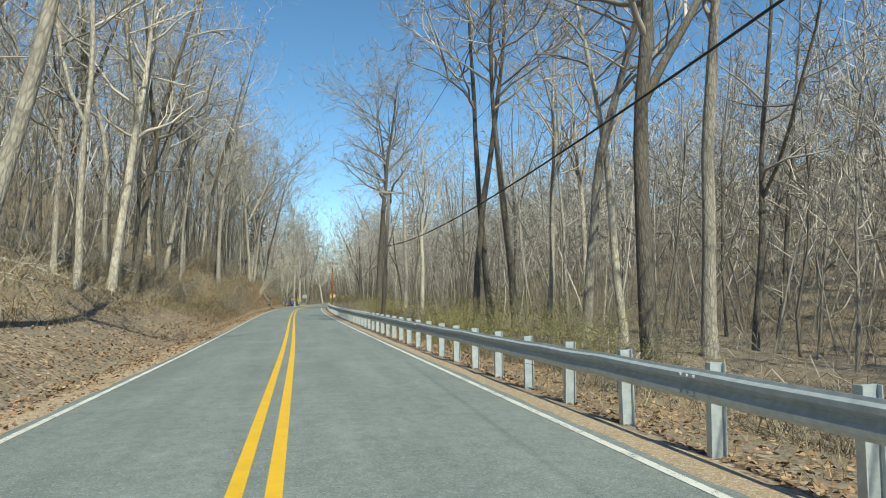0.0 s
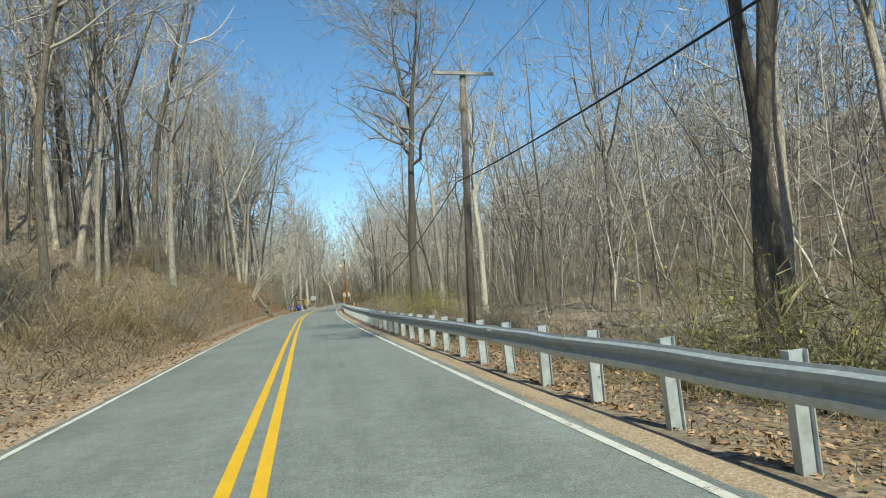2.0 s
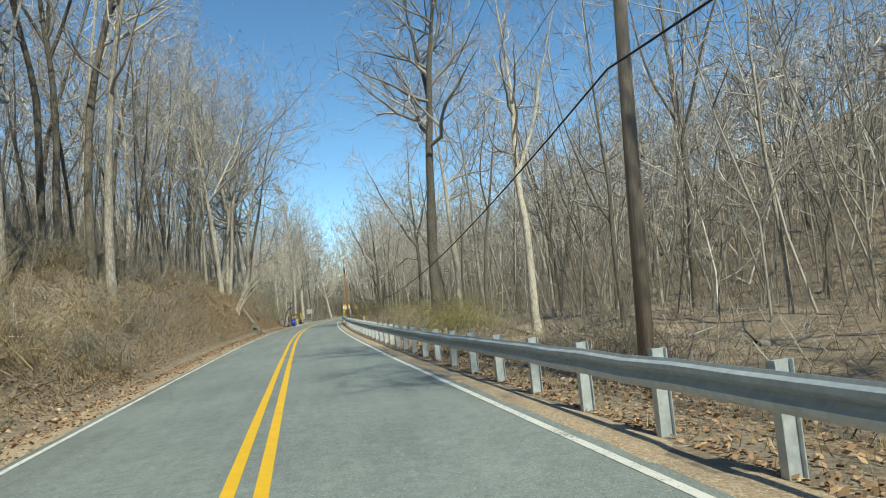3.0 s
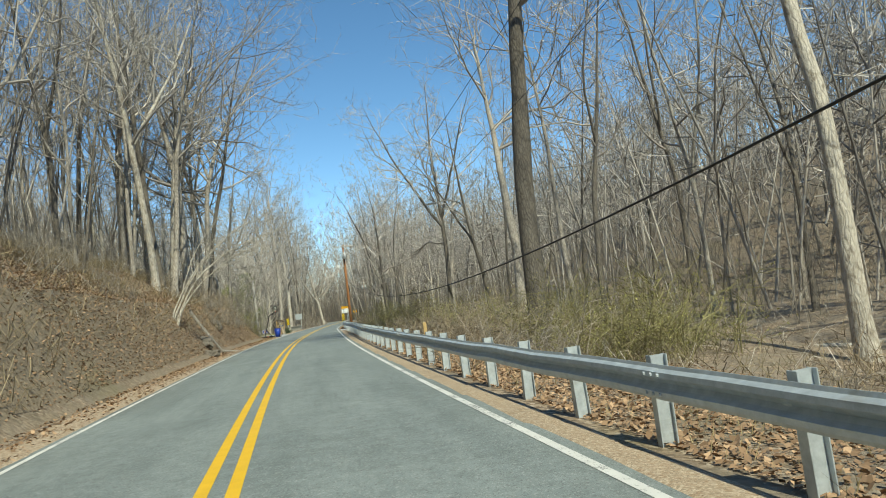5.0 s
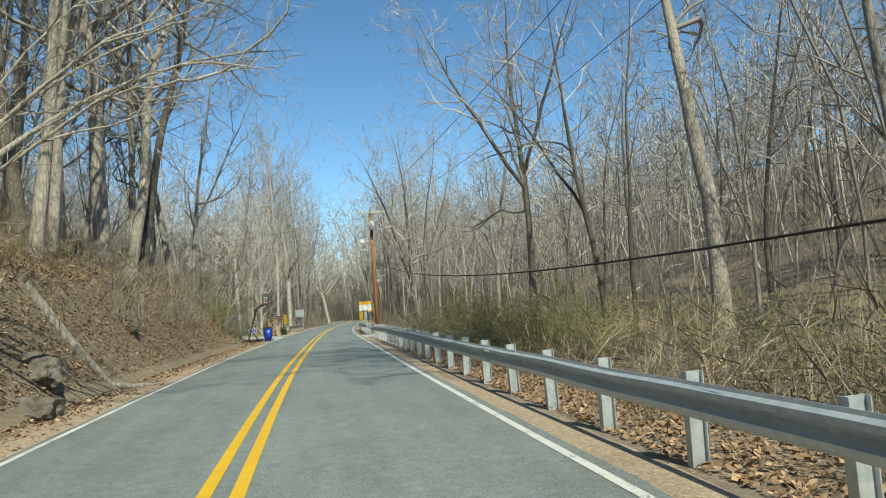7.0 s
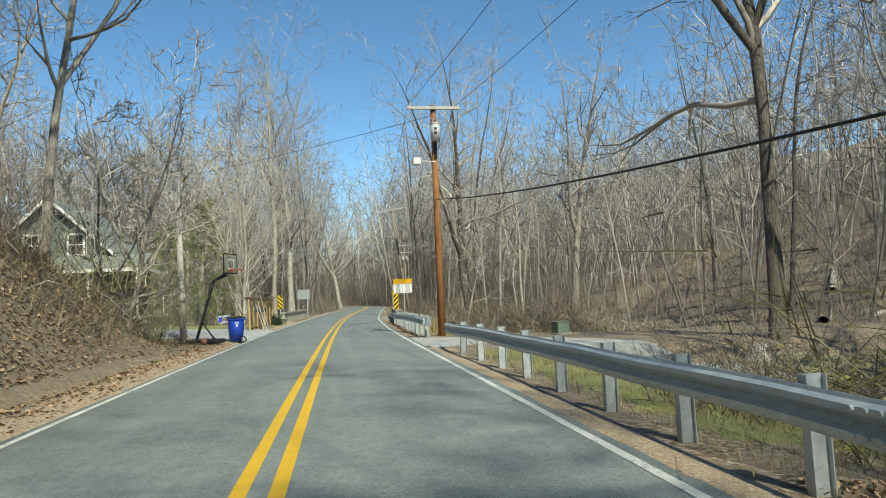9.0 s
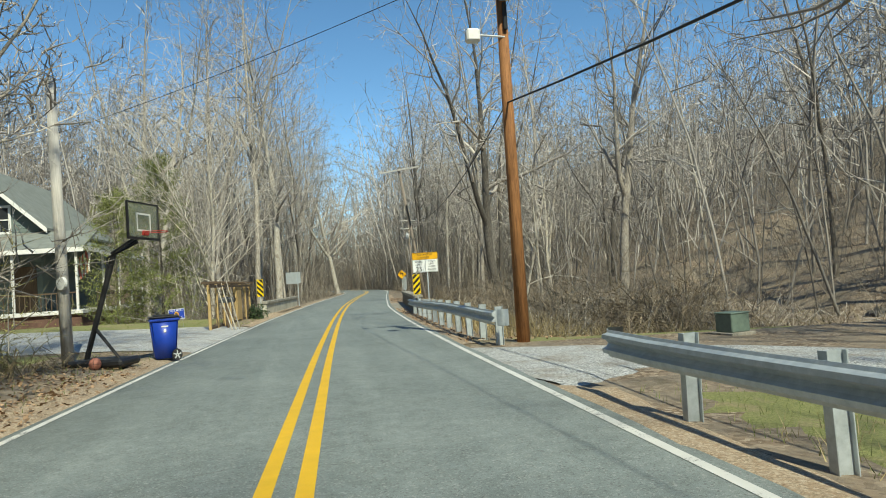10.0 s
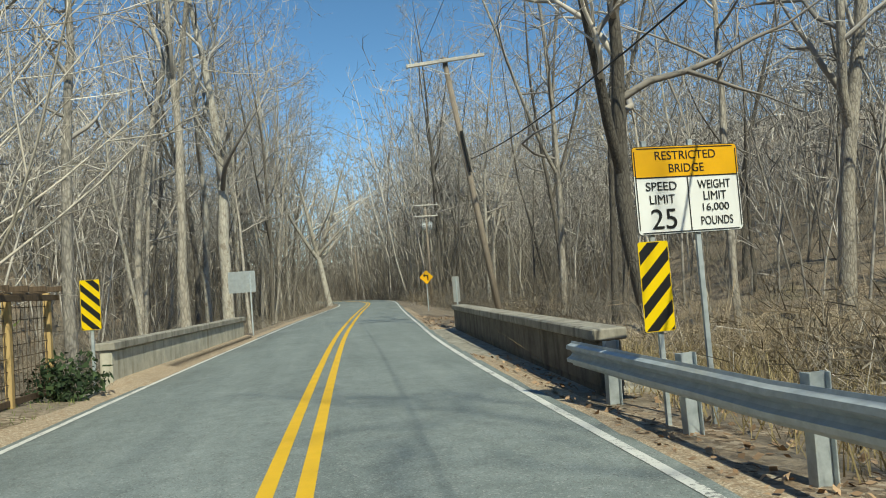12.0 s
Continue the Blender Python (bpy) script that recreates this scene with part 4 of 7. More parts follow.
def moved(bm, x=0, y=0, z=0):
    bmesh.ops.translate(bm, vec=(x, y, z), verts=bm.verts)
    return bm


def chevron_panel(parent, w, h, way, z, x=0.0, y=0.0):
    """A yellow marker board with slanting black stripes. way: 1 or -1."""
    board = part("marker_board", moved(plate(w, h, 0.004, 0.02), x, y, z), CHEVRON_YELLOW, parent, "yellow board with black diagonal stripes")
    k = h / 3.4
    lo, hi = z - h / 2 + 0.008, z + h / 2 - 0.008
    for i in range(-2, 6):
        zc = z - h / 2 + k * (i + 0.1)
        a, b = w / 2 - 0.008, way * (w / 2 - 0.008)
        ring = [(-a, zc - b), (a, zc + b), (a, zc + b + k * 0.5), (-a, zc - b + k * 0.5)]
        for edge, keep in ((lo, 1), (hi, -1)):
            out = []
            for p, q in zip(ring, ring[1:] + ring[:1]):
                dp, dq = (p[1] - edge) * keep, (q[1] - edge) * keep
                if dp >= 0:
                    out.append(p)
                if dp * dq < 0:
                    u = dp / (dp - dq)
                    out.append((p[0] + (q[0] - p[0]) * u, edge))
            ring = out
        if len(ring) < 3:
            continue
        bm = bmesh.new()
        f = bm.faces.new([bm.verts.new((x + px, y - 0.002, pz)) for px, pz in ring])
        made = bmesh.ops.extrude_face_region(bm, geom=[f])
        bmesh.ops.translate(bm, vec=(0, -0.001, 0), verts=[v for v in made["geom"] if isinstance(v, bmesh.types.BMVert)])
        part("stripe", bm, SIGN_BLACK, board)
    return board


def u_post(parent, x, z0, z1, y=0.02):
    bm = bmesh.new()
    box(bm, (0.05, 0.006, z1 - z0), (x, y, (z0 + z1) / 2), bevel=0.001)
    box(bm, (0.006, 0.03, z1 - z0), (x - 0.022, y + 0.015, (z0 + z1) / 2))
    box(bm, (0.006, 0.03, z1 - z0), (x + 0.022, y + 0.015, (z0 + z1) / 2))
    return part("sign_post", bm, STEEL, parent, "galvanised sign post")


def bridge_sign():
    x, y = 4.70, 156.67
    root = new("bridge_limit_sign")
    root.location = (x, y, 0)
    w, h, zc = 1.15, 0.88, 2.25
    back = part("sign_panel", moved(plate(w, h, 0.004, 0.045), 0, 0, zc), SIGN_BLACK, root, "black sign border")
    part("sign_face", moved(plate(w - 0.012, h - 0.012, 0.002, 0.042), 0, -0.003, zc), SIGN_WHITE, root, "white sheeting")
    top = part("header", moved(plate(w - 0.012, 0.30, 0.002, 0.03), 0, -0.006, zc + h / 2 - 0.156), SIGN_YELLOW, root, "yellow header")
    bm = bmesh.new()
    box(bm, (w - 0.03, 0.002, 0.012), (0, -0.006, zc + h / 2 - 0.312))
    box(bm, (0.012, 0.002, 0.54), (-0.0, -0.006, zc + h / 2 - 0.59))
    for sx in (-1, 1):
        box(bm, (0.01, 0.002, h - 0.1), (sx * (w / 2 - 0.022), -0.0085, zc))
    for sz in (-1, 1):
        box(bm, (w - 0.1, 0.002, 0.01), (0, -0.0085, zc + sz * (h / 2 - 0.022)))
    part("border", bm, SIGN_BLACK, root)
    t = zc + h / 2
    for text, hh, ww, px, pz in (
        ("RESTRICTED", 0.085, 0.66, 0.0, t - 0.095), ("BRIDGE", 0.085, 0.38, 0.0, t - 0.225),
        ("SPEED", 0.085, 0.33, -0.29, t - 0.40), ("LIMIT", 0.085, 0.27, -0.29, t - 0.53), ("25", 0.20, 0.27, -0.29, t - 0.725),
        ("WEIGHT", 0.085, 0.36, 0.285, t - 0.40), ("LIMIT", 0.085, 0.25, 0.285, t - 0.515), ("16,000", 0.085, 0.29, 0.285, t - 0.635), ("POUNDS", 0.085, 0.35, 0.285, t - 0.765)):
        lettering("letters", text, hh, ww, (px, -0.0085, pz), SIGN_BLACK, root)
    g = ground_z(x, y)
    u_post(root, -0.42, g - 0.2, 2.75)
    u_post(root, 0.08, g - 0.2, 2.75)
    board = chevron_panel(root, 0.32, 0.88, 1, 1.31, -0.44, -0.01)
    KEEP_OUT.append((x, y, 3.0))
    return tagged(root, "yellow and white bridge restriction sign with striped marker", "road sign", "road signs")


def marker(x, y, zc, way):
    root = new("hazard_marker")
    root.location = (x, y, 0)
    chevron_panel(root, 0.33, 0.90, way, zc)
    u_post(root, 0.0, ground_z(x, y) - 0.2, zc + 0.42)
    return tagged(root, "yellow and black striped hazard marker by the bridge", "road sign", "road signs")


def turn_sign(x, y, zc):
    root = new("turn_warning_sign")
    root.location = (x, y, 0)
    bm = moved(plate(0.62, 0.62, 0.004, 0.04))
    bmesh.ops.rotate(bm, verts=bm.verts, matrix=Matrix.Rotation(radians(45), 3, "Y"))
    part("sign_face", moved(bm, 0, 0, zc), SIGN_YELLOW, root, "yellow diamond")
    bm = bmesh.new()
    box(bm, (0.07, 0.002, 0.30), (0.09, -0.003, zc - 0.06))
    box(bm, (0.20, 0.002, 0.07), (0.02, -0.003, zc + 0.10))
    f = bm.faces.new([bm.verts.new(p) for p in ((-0.08, -0.003, zc + 0.22), (-0.08, -0.003, zc - 0.02), (-0.22, -0.003, zc + 0.10))])
    part("arrow", bm, SIGN_BLACK, root, "black bent arrow")
    u_post(root, 0, ground_z(x, y) - 0.2, zc + 0.3)
    return tagged(root, "yellow diamond warning sign with a black arrow", "road sign", "road signs")


def back_sign(x, y, w, h, zc, turn, label, posts=(0.0,)):
    root = new("road_sign")
    root.matrix_basis = pose(x, y, 0, 0, 0, turn)
    part("sign_panel", moved(plate(w, h, 0.004, 0.03), 0, 0, zc), SIGN_BACK, root, "bare grey back of a sign")
    for px in posts:
        u_post(root, px, ground_z(x, y) - 0.2, zc + h * 0.45, -0.03)
    return tagged(root, label, "road sign", "road signs")


bridge_sign()
marker(-2.90, 164.0, 1.62, -1)
turn_sign(8.4, 194.0, 2.05)
back_sign(-1.55, 179.5, 1.05, 0.85, 2.22, 0, "grey back of a road sign beyond the bridge", (0.32,))
back_sign(6.1, 174.6, 0.28, 0.9, 1.3, 20, "narrow pale back of a marker board by the bridge")

# ---------------------------------------------------------------- bridge


def parapet(name, a, b, hgt, label, side, t, wall_mat):
    """A low concrete wall of panels with a coping. a, b: its road-side foot ends; side: where its back lies."""
    root = new(name)
    ax, ay = a
    L = math.hypot(b[0] - ax, b[1] - ay)
    root.matrix_basis = Matrix.Translation((ax, ay, 0.05)) @ Matrix.Rotation(math.atan2(b[0] - ax, b[1] - ay), 4, "Z").inverted()
    bm = bmesh.new()
    box(bm, (t - 0.04, L, hgt - 0.1 + 1.6), (side * t / 2, L / 2, (hgt - 0.1 - 1.6) / 2))
    part("core", bm, wall_mat, root)
    n, rows = max(3, int(L / 3.0)), 1
    w, rh = L / n, (hgt - 0.16) / rows
    first = None
    for i in range(n):
        for j in range(rows):
            if first is None:
                bm = bmesh.new()
                box(bm, (t, w - 0.014, rh - 0.01), bevel=0.008)
                first = part("panel", bm, wall_mat, root)
                p = first
            else:
                p = new("panel", first.data)
                p.parent = root
            p.location = (side * t / 2, w * (i + 0.5), rh * (j + 0.5))
    bm = bmesh.new()
    box(bm, (t + 0.14, L + 0.1, 0.15), (side * t / 2, L / 2, hgt - 0.075), bevel=0.018)
    part("coping", bm, CONCRETE, root, "brown weathered coping")
    if side < 0:
        return tagged(root, label, "bridge wall", "bridge parapets")
    bm = bmesh.new()
    box(bm, (t + 0.03, 0.16, 0.18), (side * t / 2, 0.13, hgt - 0.32), bevel=0.02)
    part("end_block", bm, WHITE, root, "white painted end block")
    return tagged(root, label, "bridge wall", "bridge parapets")


parapet("bridge_parapet", (-2.64, 164.2), (-1.31, 176.3), 0.86, "low concrete bridge wall with dark coping, coloured pale for sunlight", -1, 0.22, SUNLIT_CONCRETE)
parapet("bridge_parapet", (4.42, 158.6), (5.75, 173.6), 0.74, "weathered concrete bridge wall with coping, coloured dark for shade and stains", 1, 0.30, SHADED_CONCRETE)
def strip_z(x, y):
    """Grit banked up towards the bridge wall; it runs out into the ground before the wall begins."""
    d = float(road_x(y) - half_l(y)) - x
    up = float(road_z(y)) + (0.17 if d > 0.4 else 0.09 if d > 0.2 else 0.0)
    k = float(step(162.6, 164.6, y))
    return up * k + (ground_z(x, y) - 0.03) * (1 - k)


def strip_row(y):
    wall, edge = -2.67 + 0.11 * (y - 164.2), float(road_x(y) - half_l(y))
    return [wall, wall + 0.22, edge - 0.35, edge - 0.06]


strip = sheet("verge", np.arange(162.4, 177.0, 0.4), strip_row, strip_z, SHOULDER)
tagged(strip, "gritty strip with dead leaves along the bridge wall", "verge", kind="structure")
bm = bmesh.new()
box(bm, (9.2, 15.5, 0.5), (1.6, 167.0, -0.28), Matrix.Rotation(radians(-5.5), 4, "Z"), 0.02)
tagged(part("bridge_deck", bm, CONCRETE), "concrete deck of a short road bridge", "bridge", kind="structure")

# ---------------------------------------------------------------- drives and lawn
def drive_z(x, y):
    """Gravel rises flush with the asphalt where it meets the road."""
    d = max(road_x(y) - half_l(y) - x, x - road_x(y) - half_r(y))
    flush = road_z(y) + 0.008 - 0.008 * abs(x - road_x(y)) - 0.05 * max(0.0, d - 0.3)
    return max(ground_z(x, y) + 0.025, flush) if d < 1.2 else ground_z(x, y) + 0.025


def side_drive():
    """A gravel drive that flares at the road and curves away behind the guardrail."""
    line = [(2.4, 137.4), (3.2, 137.5), (4.2, 137.6), (5.4, 137.4), (6.6, 136.8), (7.7, 135.7), (8.6, 134.2), (9.3, 132.2), (9.8, 129.8), (10.4, 127.0), (11.2, 124.0)]
    half = [3.6, 3.1, 2.4, 1.8, 1.4, 1.2, 1.15, 1.15, 1.15, 1.15, 1.15]
    fine = np.linspace(0, len(line) - 1, 60)
    k = np.arange(len(line))
    px, py, ph = np.interp(fine, k, [p[0] for p in line]), np.interp(fine, k, [p[1] for p in line]), np.interp(fine, k, half)
    dx, dy = np.gradient(px), np.gradient(py)
    n = np.sqrt(dx * dx + dy * dy)
    r = np.random.RandomState(4)
    verts, faces, w = [], [], 9
    for i in range(60):
        for j in range(w):
            o = (j / 4 - 1) * ph[i] + (r.uniform(-0.12, 0.12) if j in (0, 8) else 0)
            x, y = px[i] - dy[i] / n[i] * o, py[i] + dx[i] / n[i] * o
            x = max(x, float(road_x(y) + half_r(y)) + 0.08)
            verts.append((x, y, drive_z(x, y) - (0 if 0 < j < 8 else 0.05)))
    for i in range(59):
        for j in range(w - 1):
            a = i * w + j
            faces.append((a, a + w, a + w + 1, a + 1))
    return mesh_object("gravel_drive", verts, faces, GRAVEL, shade=True)


tagged(side_drive(), "grey gravel drive leading off the road", "drive", kind="structure")
drv = sheet("gravel_drive", np.arange(145.0, 155.4, 0.4), lambda y: [float(road_x(y) - half_l(y) - 0.08 - d) for d in (0, 0.5, 1, 2, 3, 4.5, 6, 8, 10, 13, 16)], drive_z, GRAVEL)
tagged(drv, "grey gravel drive in front of the house", "drive", kind="structure")

rj = np.random.RandomState(14).uniform(-0.5, 0.5, 400)


def lawn(y0, y1, side, d0, d1, label):
    def row(y):
        e = road_x(y) - half_l(y) if side < 0 else road_x(y) + half_r(y)
        a, b = d0 + 0.5 * rj[int(y * 3) % 400], d1 + rj[int(y * 5) % 400]
        xs = [float(e + side * (a + (b - a) * k / 12)) for k in range(13)]
        return xs if side > 0 else xs[::-1]

    def lay(x, y):
        e = road_x(y) - half_l(y) if side < 0 else road_x(y) + half_r(y)
        d = (x - e) * side
        inside = d0 + 0.6 < d < d1 - 0.8 and y0 + 0.4 < y < y1 - 0.8
        return ground_z(x, y) + (0.018 if inside else -0.04)

    tagged(sheet("lawn", np.arange(y0, y1, 0.4), row, lay, GRASS), label, "lawn", kind="structure")


lawn(155.0, 163.0, -1, 0.9, 15.0, "thin spring lawn beside the gravel")
lawn(136.5, 145.4, -1, 2.4, 15.0, "thin patchy lawn at the yard's edge")
lawn(120.0, 134.8, 1, 0.8, 6.0, "thin yellow-green grass behind the guardrail")
lawn(140.2, 144.0, 1, 1.1, 9.0, "thin green grass beside the gravel drive")
lawn(126.0, 134.0, 1, 8.2, 16.0, "thin yellow-green grass beyond the drive")

# ---------------------------------------------------------------- the yard


def wheelie_bin(x, y, turn):
    root = new("wheeled_bin")
    root.matrix_basis = pose(x, y, ground_z(x, y), 0, 0, turn) @ Matrix.Diagonal((0.94, 0.86, 1.0, 1))
    bm = bmesh.new()
    lo, hi, zz = (0.23, 0.26), (0.29, 0.34), (0.06, 0.92)
    vs = []
    for (a, b), z in ((lo, zz[0]), (hi, zz[1])):
        vs.append([bm.verts.new((sx * a, sy * b, z)) for sx, sy in ((-1, -1), (1, -1), (1, 1), (-1, 1))])
    bm.faces.new(vs[0][::-1])
    bm.faces.new(vs[1])
    for i in range(4):
        bm.faces.new((vs[0][i], vs[0][(i + 1) % 4], vs[1][(i + 1) % 4], vs[1][i]))
    bmesh.ops.bevel(bm, geom=list(bm.edges), offset=0.035, segments=2, affect="EDGES")
    body = part("body", bm, BLUE_PLASTIC, root, "blue plastic body", True)
    bm = bmesh.new()
    box(bm, (0.66, 0.74, 0.06), (0, 0, 0.92), bevel=0.02)
    part("rim", bm, BLUE_PLASTIC, root)
    bm = bmesh.new()
    box(bm, (0.65, 0.74, 0.05), (0, 0, 0.985), bevel=0.022)
    box(bm, (0.46, 0.5, 0.03), (0, 0, 1.02), bevel=0.013)
    lid = part("lid", bm, BLACK_PLASTIC, root, "black lid")
    bm = bmesh.new()
    rod(bm, (-0.24, 0.41, 0.95), (0.24, 0.41, 0.95), 0.018, sides=8)
    for sx in (-0.22, 0.22):
        rod(bm, (sx, 0.33, 0.93), (sx, 0.41, 0.95), 0.018, sides=8)
    part("handle", bm, BLACK_PLASTIC, root)
    bm = bmesh.new()
    rod(bm, (-0.30, 0.27, 0.13), (0.30, 0.27, 0.13), 0.014, sides=8)
    part("axle", bm, STEEL, root)
    for sx in (-1, 1):
        bm = bmesh.new()
        rod(bm, (sx * 0.27, 0.27, 0.13), (sx * 0.325, 0.27, 0.13), 0.13, sides=20)
        bmesh.ops.bevel(bm, geom=list(bm.edges), offset=0.012, segments=1, affect="EDGES")
        wheel = part("wheel", bm, BLACK_PLASTIC, root, "black wheel")
        for k in range(5):
            a = 6.283 * k / 5
            bm = bmesh.new()
            box(bm, (0.008, 0.03, 0.09), (sx * 0.329, 0.27 + 0.055 * math.sin(a), 0.13 + 0.055 * math.cos(a)), Matrix.Rotation(-a, 4, "X"))
            part("spoke", bm, GREY_PAINT, wheel)
    bm = bmesh.new()
    box(bm, (0.15, 0.004, 0.028), (0, -0.325, 0.78), Matrix.Rotation(radians(-5), 4, "X"))
    box(bm, (0.07, 0.004, 0.06), (0, -0.318, 0.70), Matrix.Rotation(radians(-5), 4, "X"))
    part("emblem", bm, WHITE, root, "small white emblem and bar")
    bm = bmesh.new()
    box(bm, (0.004, 0.17, 0.03), (0.287, 0.0, 0.78), Matrix.Rotation(radians(4), 4, "Y"))
    rod(bm, (0.272, 0.0, 0.68), (0.282, 0.0, 0.68), 0.035, sides=12)
    part("emblem", bm, WHITE, root, "small white emblem and bar")
    KEEP_OUT.append((x, y, 2))
    return tagged(root, "blue wheeled bin with a black lid by the drive", "bin")


wheelie_bin(-3.62, 143.0, -74)


def basketball_hoop():
    x, y = -4.6, 141.6
    root = new("basketball_hoop")
    root.matrix_basis = pose(x, y, ground_z(x, y), 0, 0, -18)
    bm = bmesh.new()
    box(bm, (1.25, 0.75, 0.16), (0.05, 0, 0.09), bevel=0.05)
    part("base", bm, BLACK_PLASTIC, root, "black plastic ballast base")
    bm = bmesh.new()
    rod(bm, (-0.32, 0, 0.12), (0.42, 0, 2.32), 0.055, sides=8)
    part("pole", bm, BLACK_PLASTIC, root, "black slanting pole")
    bm = bmesh.new()
    rod(bm, (0.42, 0, 0.15), (-0.08, 0, 0.78), 0.03, sides=8)
    rod(bm, (0.30, 0.18, 0.15), (-0.08, 0.02, 0.78), 0.03, sides=8)
    part("strut", bm, BLACK_PLASTIC, root)
    bm = bmesh.new()
    rod(bm, (0.40, 0.08, 2.30), (1.00, 0.08, 2.62), 0.028, sides=8)
    rod(bm, (0.40, -0.08, 2.30), (1.00, -0.08, 2.62), 0.028, sides=8)
    rod(bm, (0.16, 0, 1.55), (0.26, 0, 2.22), 0.02, sides=8)
    rod(bm, (0.26, 0, 2.22), (0.95, 0, 2.50), 0.025, sides=8)
    part("arm", bm, BLACK_PLASTIC, root)
    bm = bmesh.new()
    box(bm, (0.03, 1.12, 0.72), (1.08, 0, 2.92), bevel=0.006)
    board = part("backboard", bm, CLEAR_BOARD, root, "smoky backboard")
    bm = bmesh.new()
    for sy, sz, wy, wz in ((0, 0.36, 1.14, 0.03), (0, -0.36, 1.14, 0.05), (0.56, 0, 0.03, 0.74), (-0.56, 0, 0.03, 0.74)):
        box(bm, (0.045, wy, wz), (1.08, sy, 2.92 + sz))
    part("board_frame", bm, BLACK_PLASTIC, board)
    bm = bmesh.new()
    for sx in (1.098, 1.062):
        for sy, sz, wy, wz in ((0, 0.14, 0.5, 0.035), (0, -0.20, 0.5, 0.035), (0.24, -0.03, 0.035, 0.36), (-0.24, -0.03, 0.035, 0.36)):
            box(bm, (0.003, wy, wz), (sx, sy, 2.92 + sz))
    part("board_square", bm, WHITE, board, "white target square")
    bm = bmesh.new()
    for k in range(20):
        a, b = 6.283 * k / 20, 6.283 * (k + 1) / 20
        rod(bm, (1.36 + 0.225 * math.cos(a), 0.225 * math.sin(a), 2.68), (1.36 + 0.225 * math.cos(b), 0.225 * math.sin(b), 2.68), 0.009, sides=6)
    box(bm, (0.08, 0.16, 0.10), (1.12, 0, 2.67), bevel=0.01)
    part("rim", bm, RED_METAL, root, "red rim")
    KEEP_OUT.append((x, y, 3))
    tagged(root, "black portable basketball hoop beside the drive", "basketball hoop")
    bm = bmesh.new()
    bmesh.ops.create_uvsphere(bm, u_segments=18, v_segments=12, radius=0.12)
    ball = part("basketball", bm, BALL, None, "", True)
    bx, by = -4.55, 141.05
    ball.location = (bx, by, ground_z(bx, by) + 0.12)
    bm = bmesh.new()
    for ax in range(3):
        for k in range(20):
            a, b = 6.283 * k / 20, 6.283 * (k + 1) / 20
            p = [[0, 0, 0], [0, 0, 0]]
            for q, t in zip(p, (a, b)):
                q[ax], q[(ax + 1) % 3] = 0.12 * math.cos(t), 0.12 * math.sin(t)
            rod(bm, p[0], p[1], 0.003, sides=4)
    part("seam", bm, SIGN_BLACK, ball)
    tagged(ball, "faded orange basketball lying by the hoop base", "ball")


basketball_hoop()


def yard_pole():
    x, y = -5.5, 142.5
    root = new("yard_light_pole")
    root.matrix_basis = pose(x, y, ground_z(x, y), 0, -1, 0)
    bm = bmesh.new()
    rod(bm, (0, 0, -0.5), (0, 0, 6.2), 0.13, 0.10, 12)
    part("pole", bm, GREY_WOOD, root, "weathered grey wooden pole", True)
    bm = bmesh.new()
    rod(bm, (0, -0.14, 1.72), (0.06, -0.17, 1.72), 0.14, 0.14, 18)
    bmesh.ops.rotate(bm, verts=bm.verts, cent=(0.03, -0.16, 1.72), matrix=Matrix.Rotation(radians(80), 3, "Z"))
    part("disc", bm, WHITE, root, "small white disc")
    KEEP_OUT.append((x, y, 2))
    tagged(root, "weathered grey wooden yard pole with white disc", "pole")


yard_pole()


def yard_sign():
    x, y = -5.6, 155.9
    root = new("yard_sign")
    root.matrix_basis = pose(x, y, ground_z(x, y), 0, -4, -6)
    w, h, zc = 0.62, 0.42, 0.55
    panel = part("panel", moved(plate(w, h, 0.004, 0.01), 0, 0, zc), WHITE, root, "white-edged panel")
    part("panel_face", moved(plate(w - 0.03, h - 0.03, 0.002, 0.008), 0, -0.003, zc), BLUE_PLASTIC, root, "blue face")
    bm = bmesh.new()
    for k in range(12):
        a = 6.283 * k / 12
        rod(bm, (0, -0.006, zc), (0.11 * math.cos(a), -0.006, zc + 0.11 * math.sin(a)), 0.03, 0.006, 5)
    part("petals", bm, SIGN_YELLOW, panel, "yellow sunflower petals")
    bm = bmesh.new()
    rod(bm, (0, -0.03, zc), (0, -0.042, zc), 0.05, sides=14)
    part("flower_middle", bm, DARK_WOOD, panel, "dark sunflower middle")
    lettering("letters", "WE SUPPORT", 0.075, 0.50, (0, -0.0065, zc + 0.148), SIGN_WHITE, root)
    lettering("letters", "UKRAINE", 0.085, 0.46, (0, -0.0065, zc - 0.145), SIGN_WHITE, root)
    bm = bmesh.new()
    for sx in (-0.2, 0.2):
        rod(bm, (sx, 0.008, -0.15), (sx, 0.008, zc), 0.005, sides=5)
    part("wire_stake", bm, STEEL, root)
    tagged(root, "blue yard sign with sunflower and white lettering", "yard sign")


yard_sign()


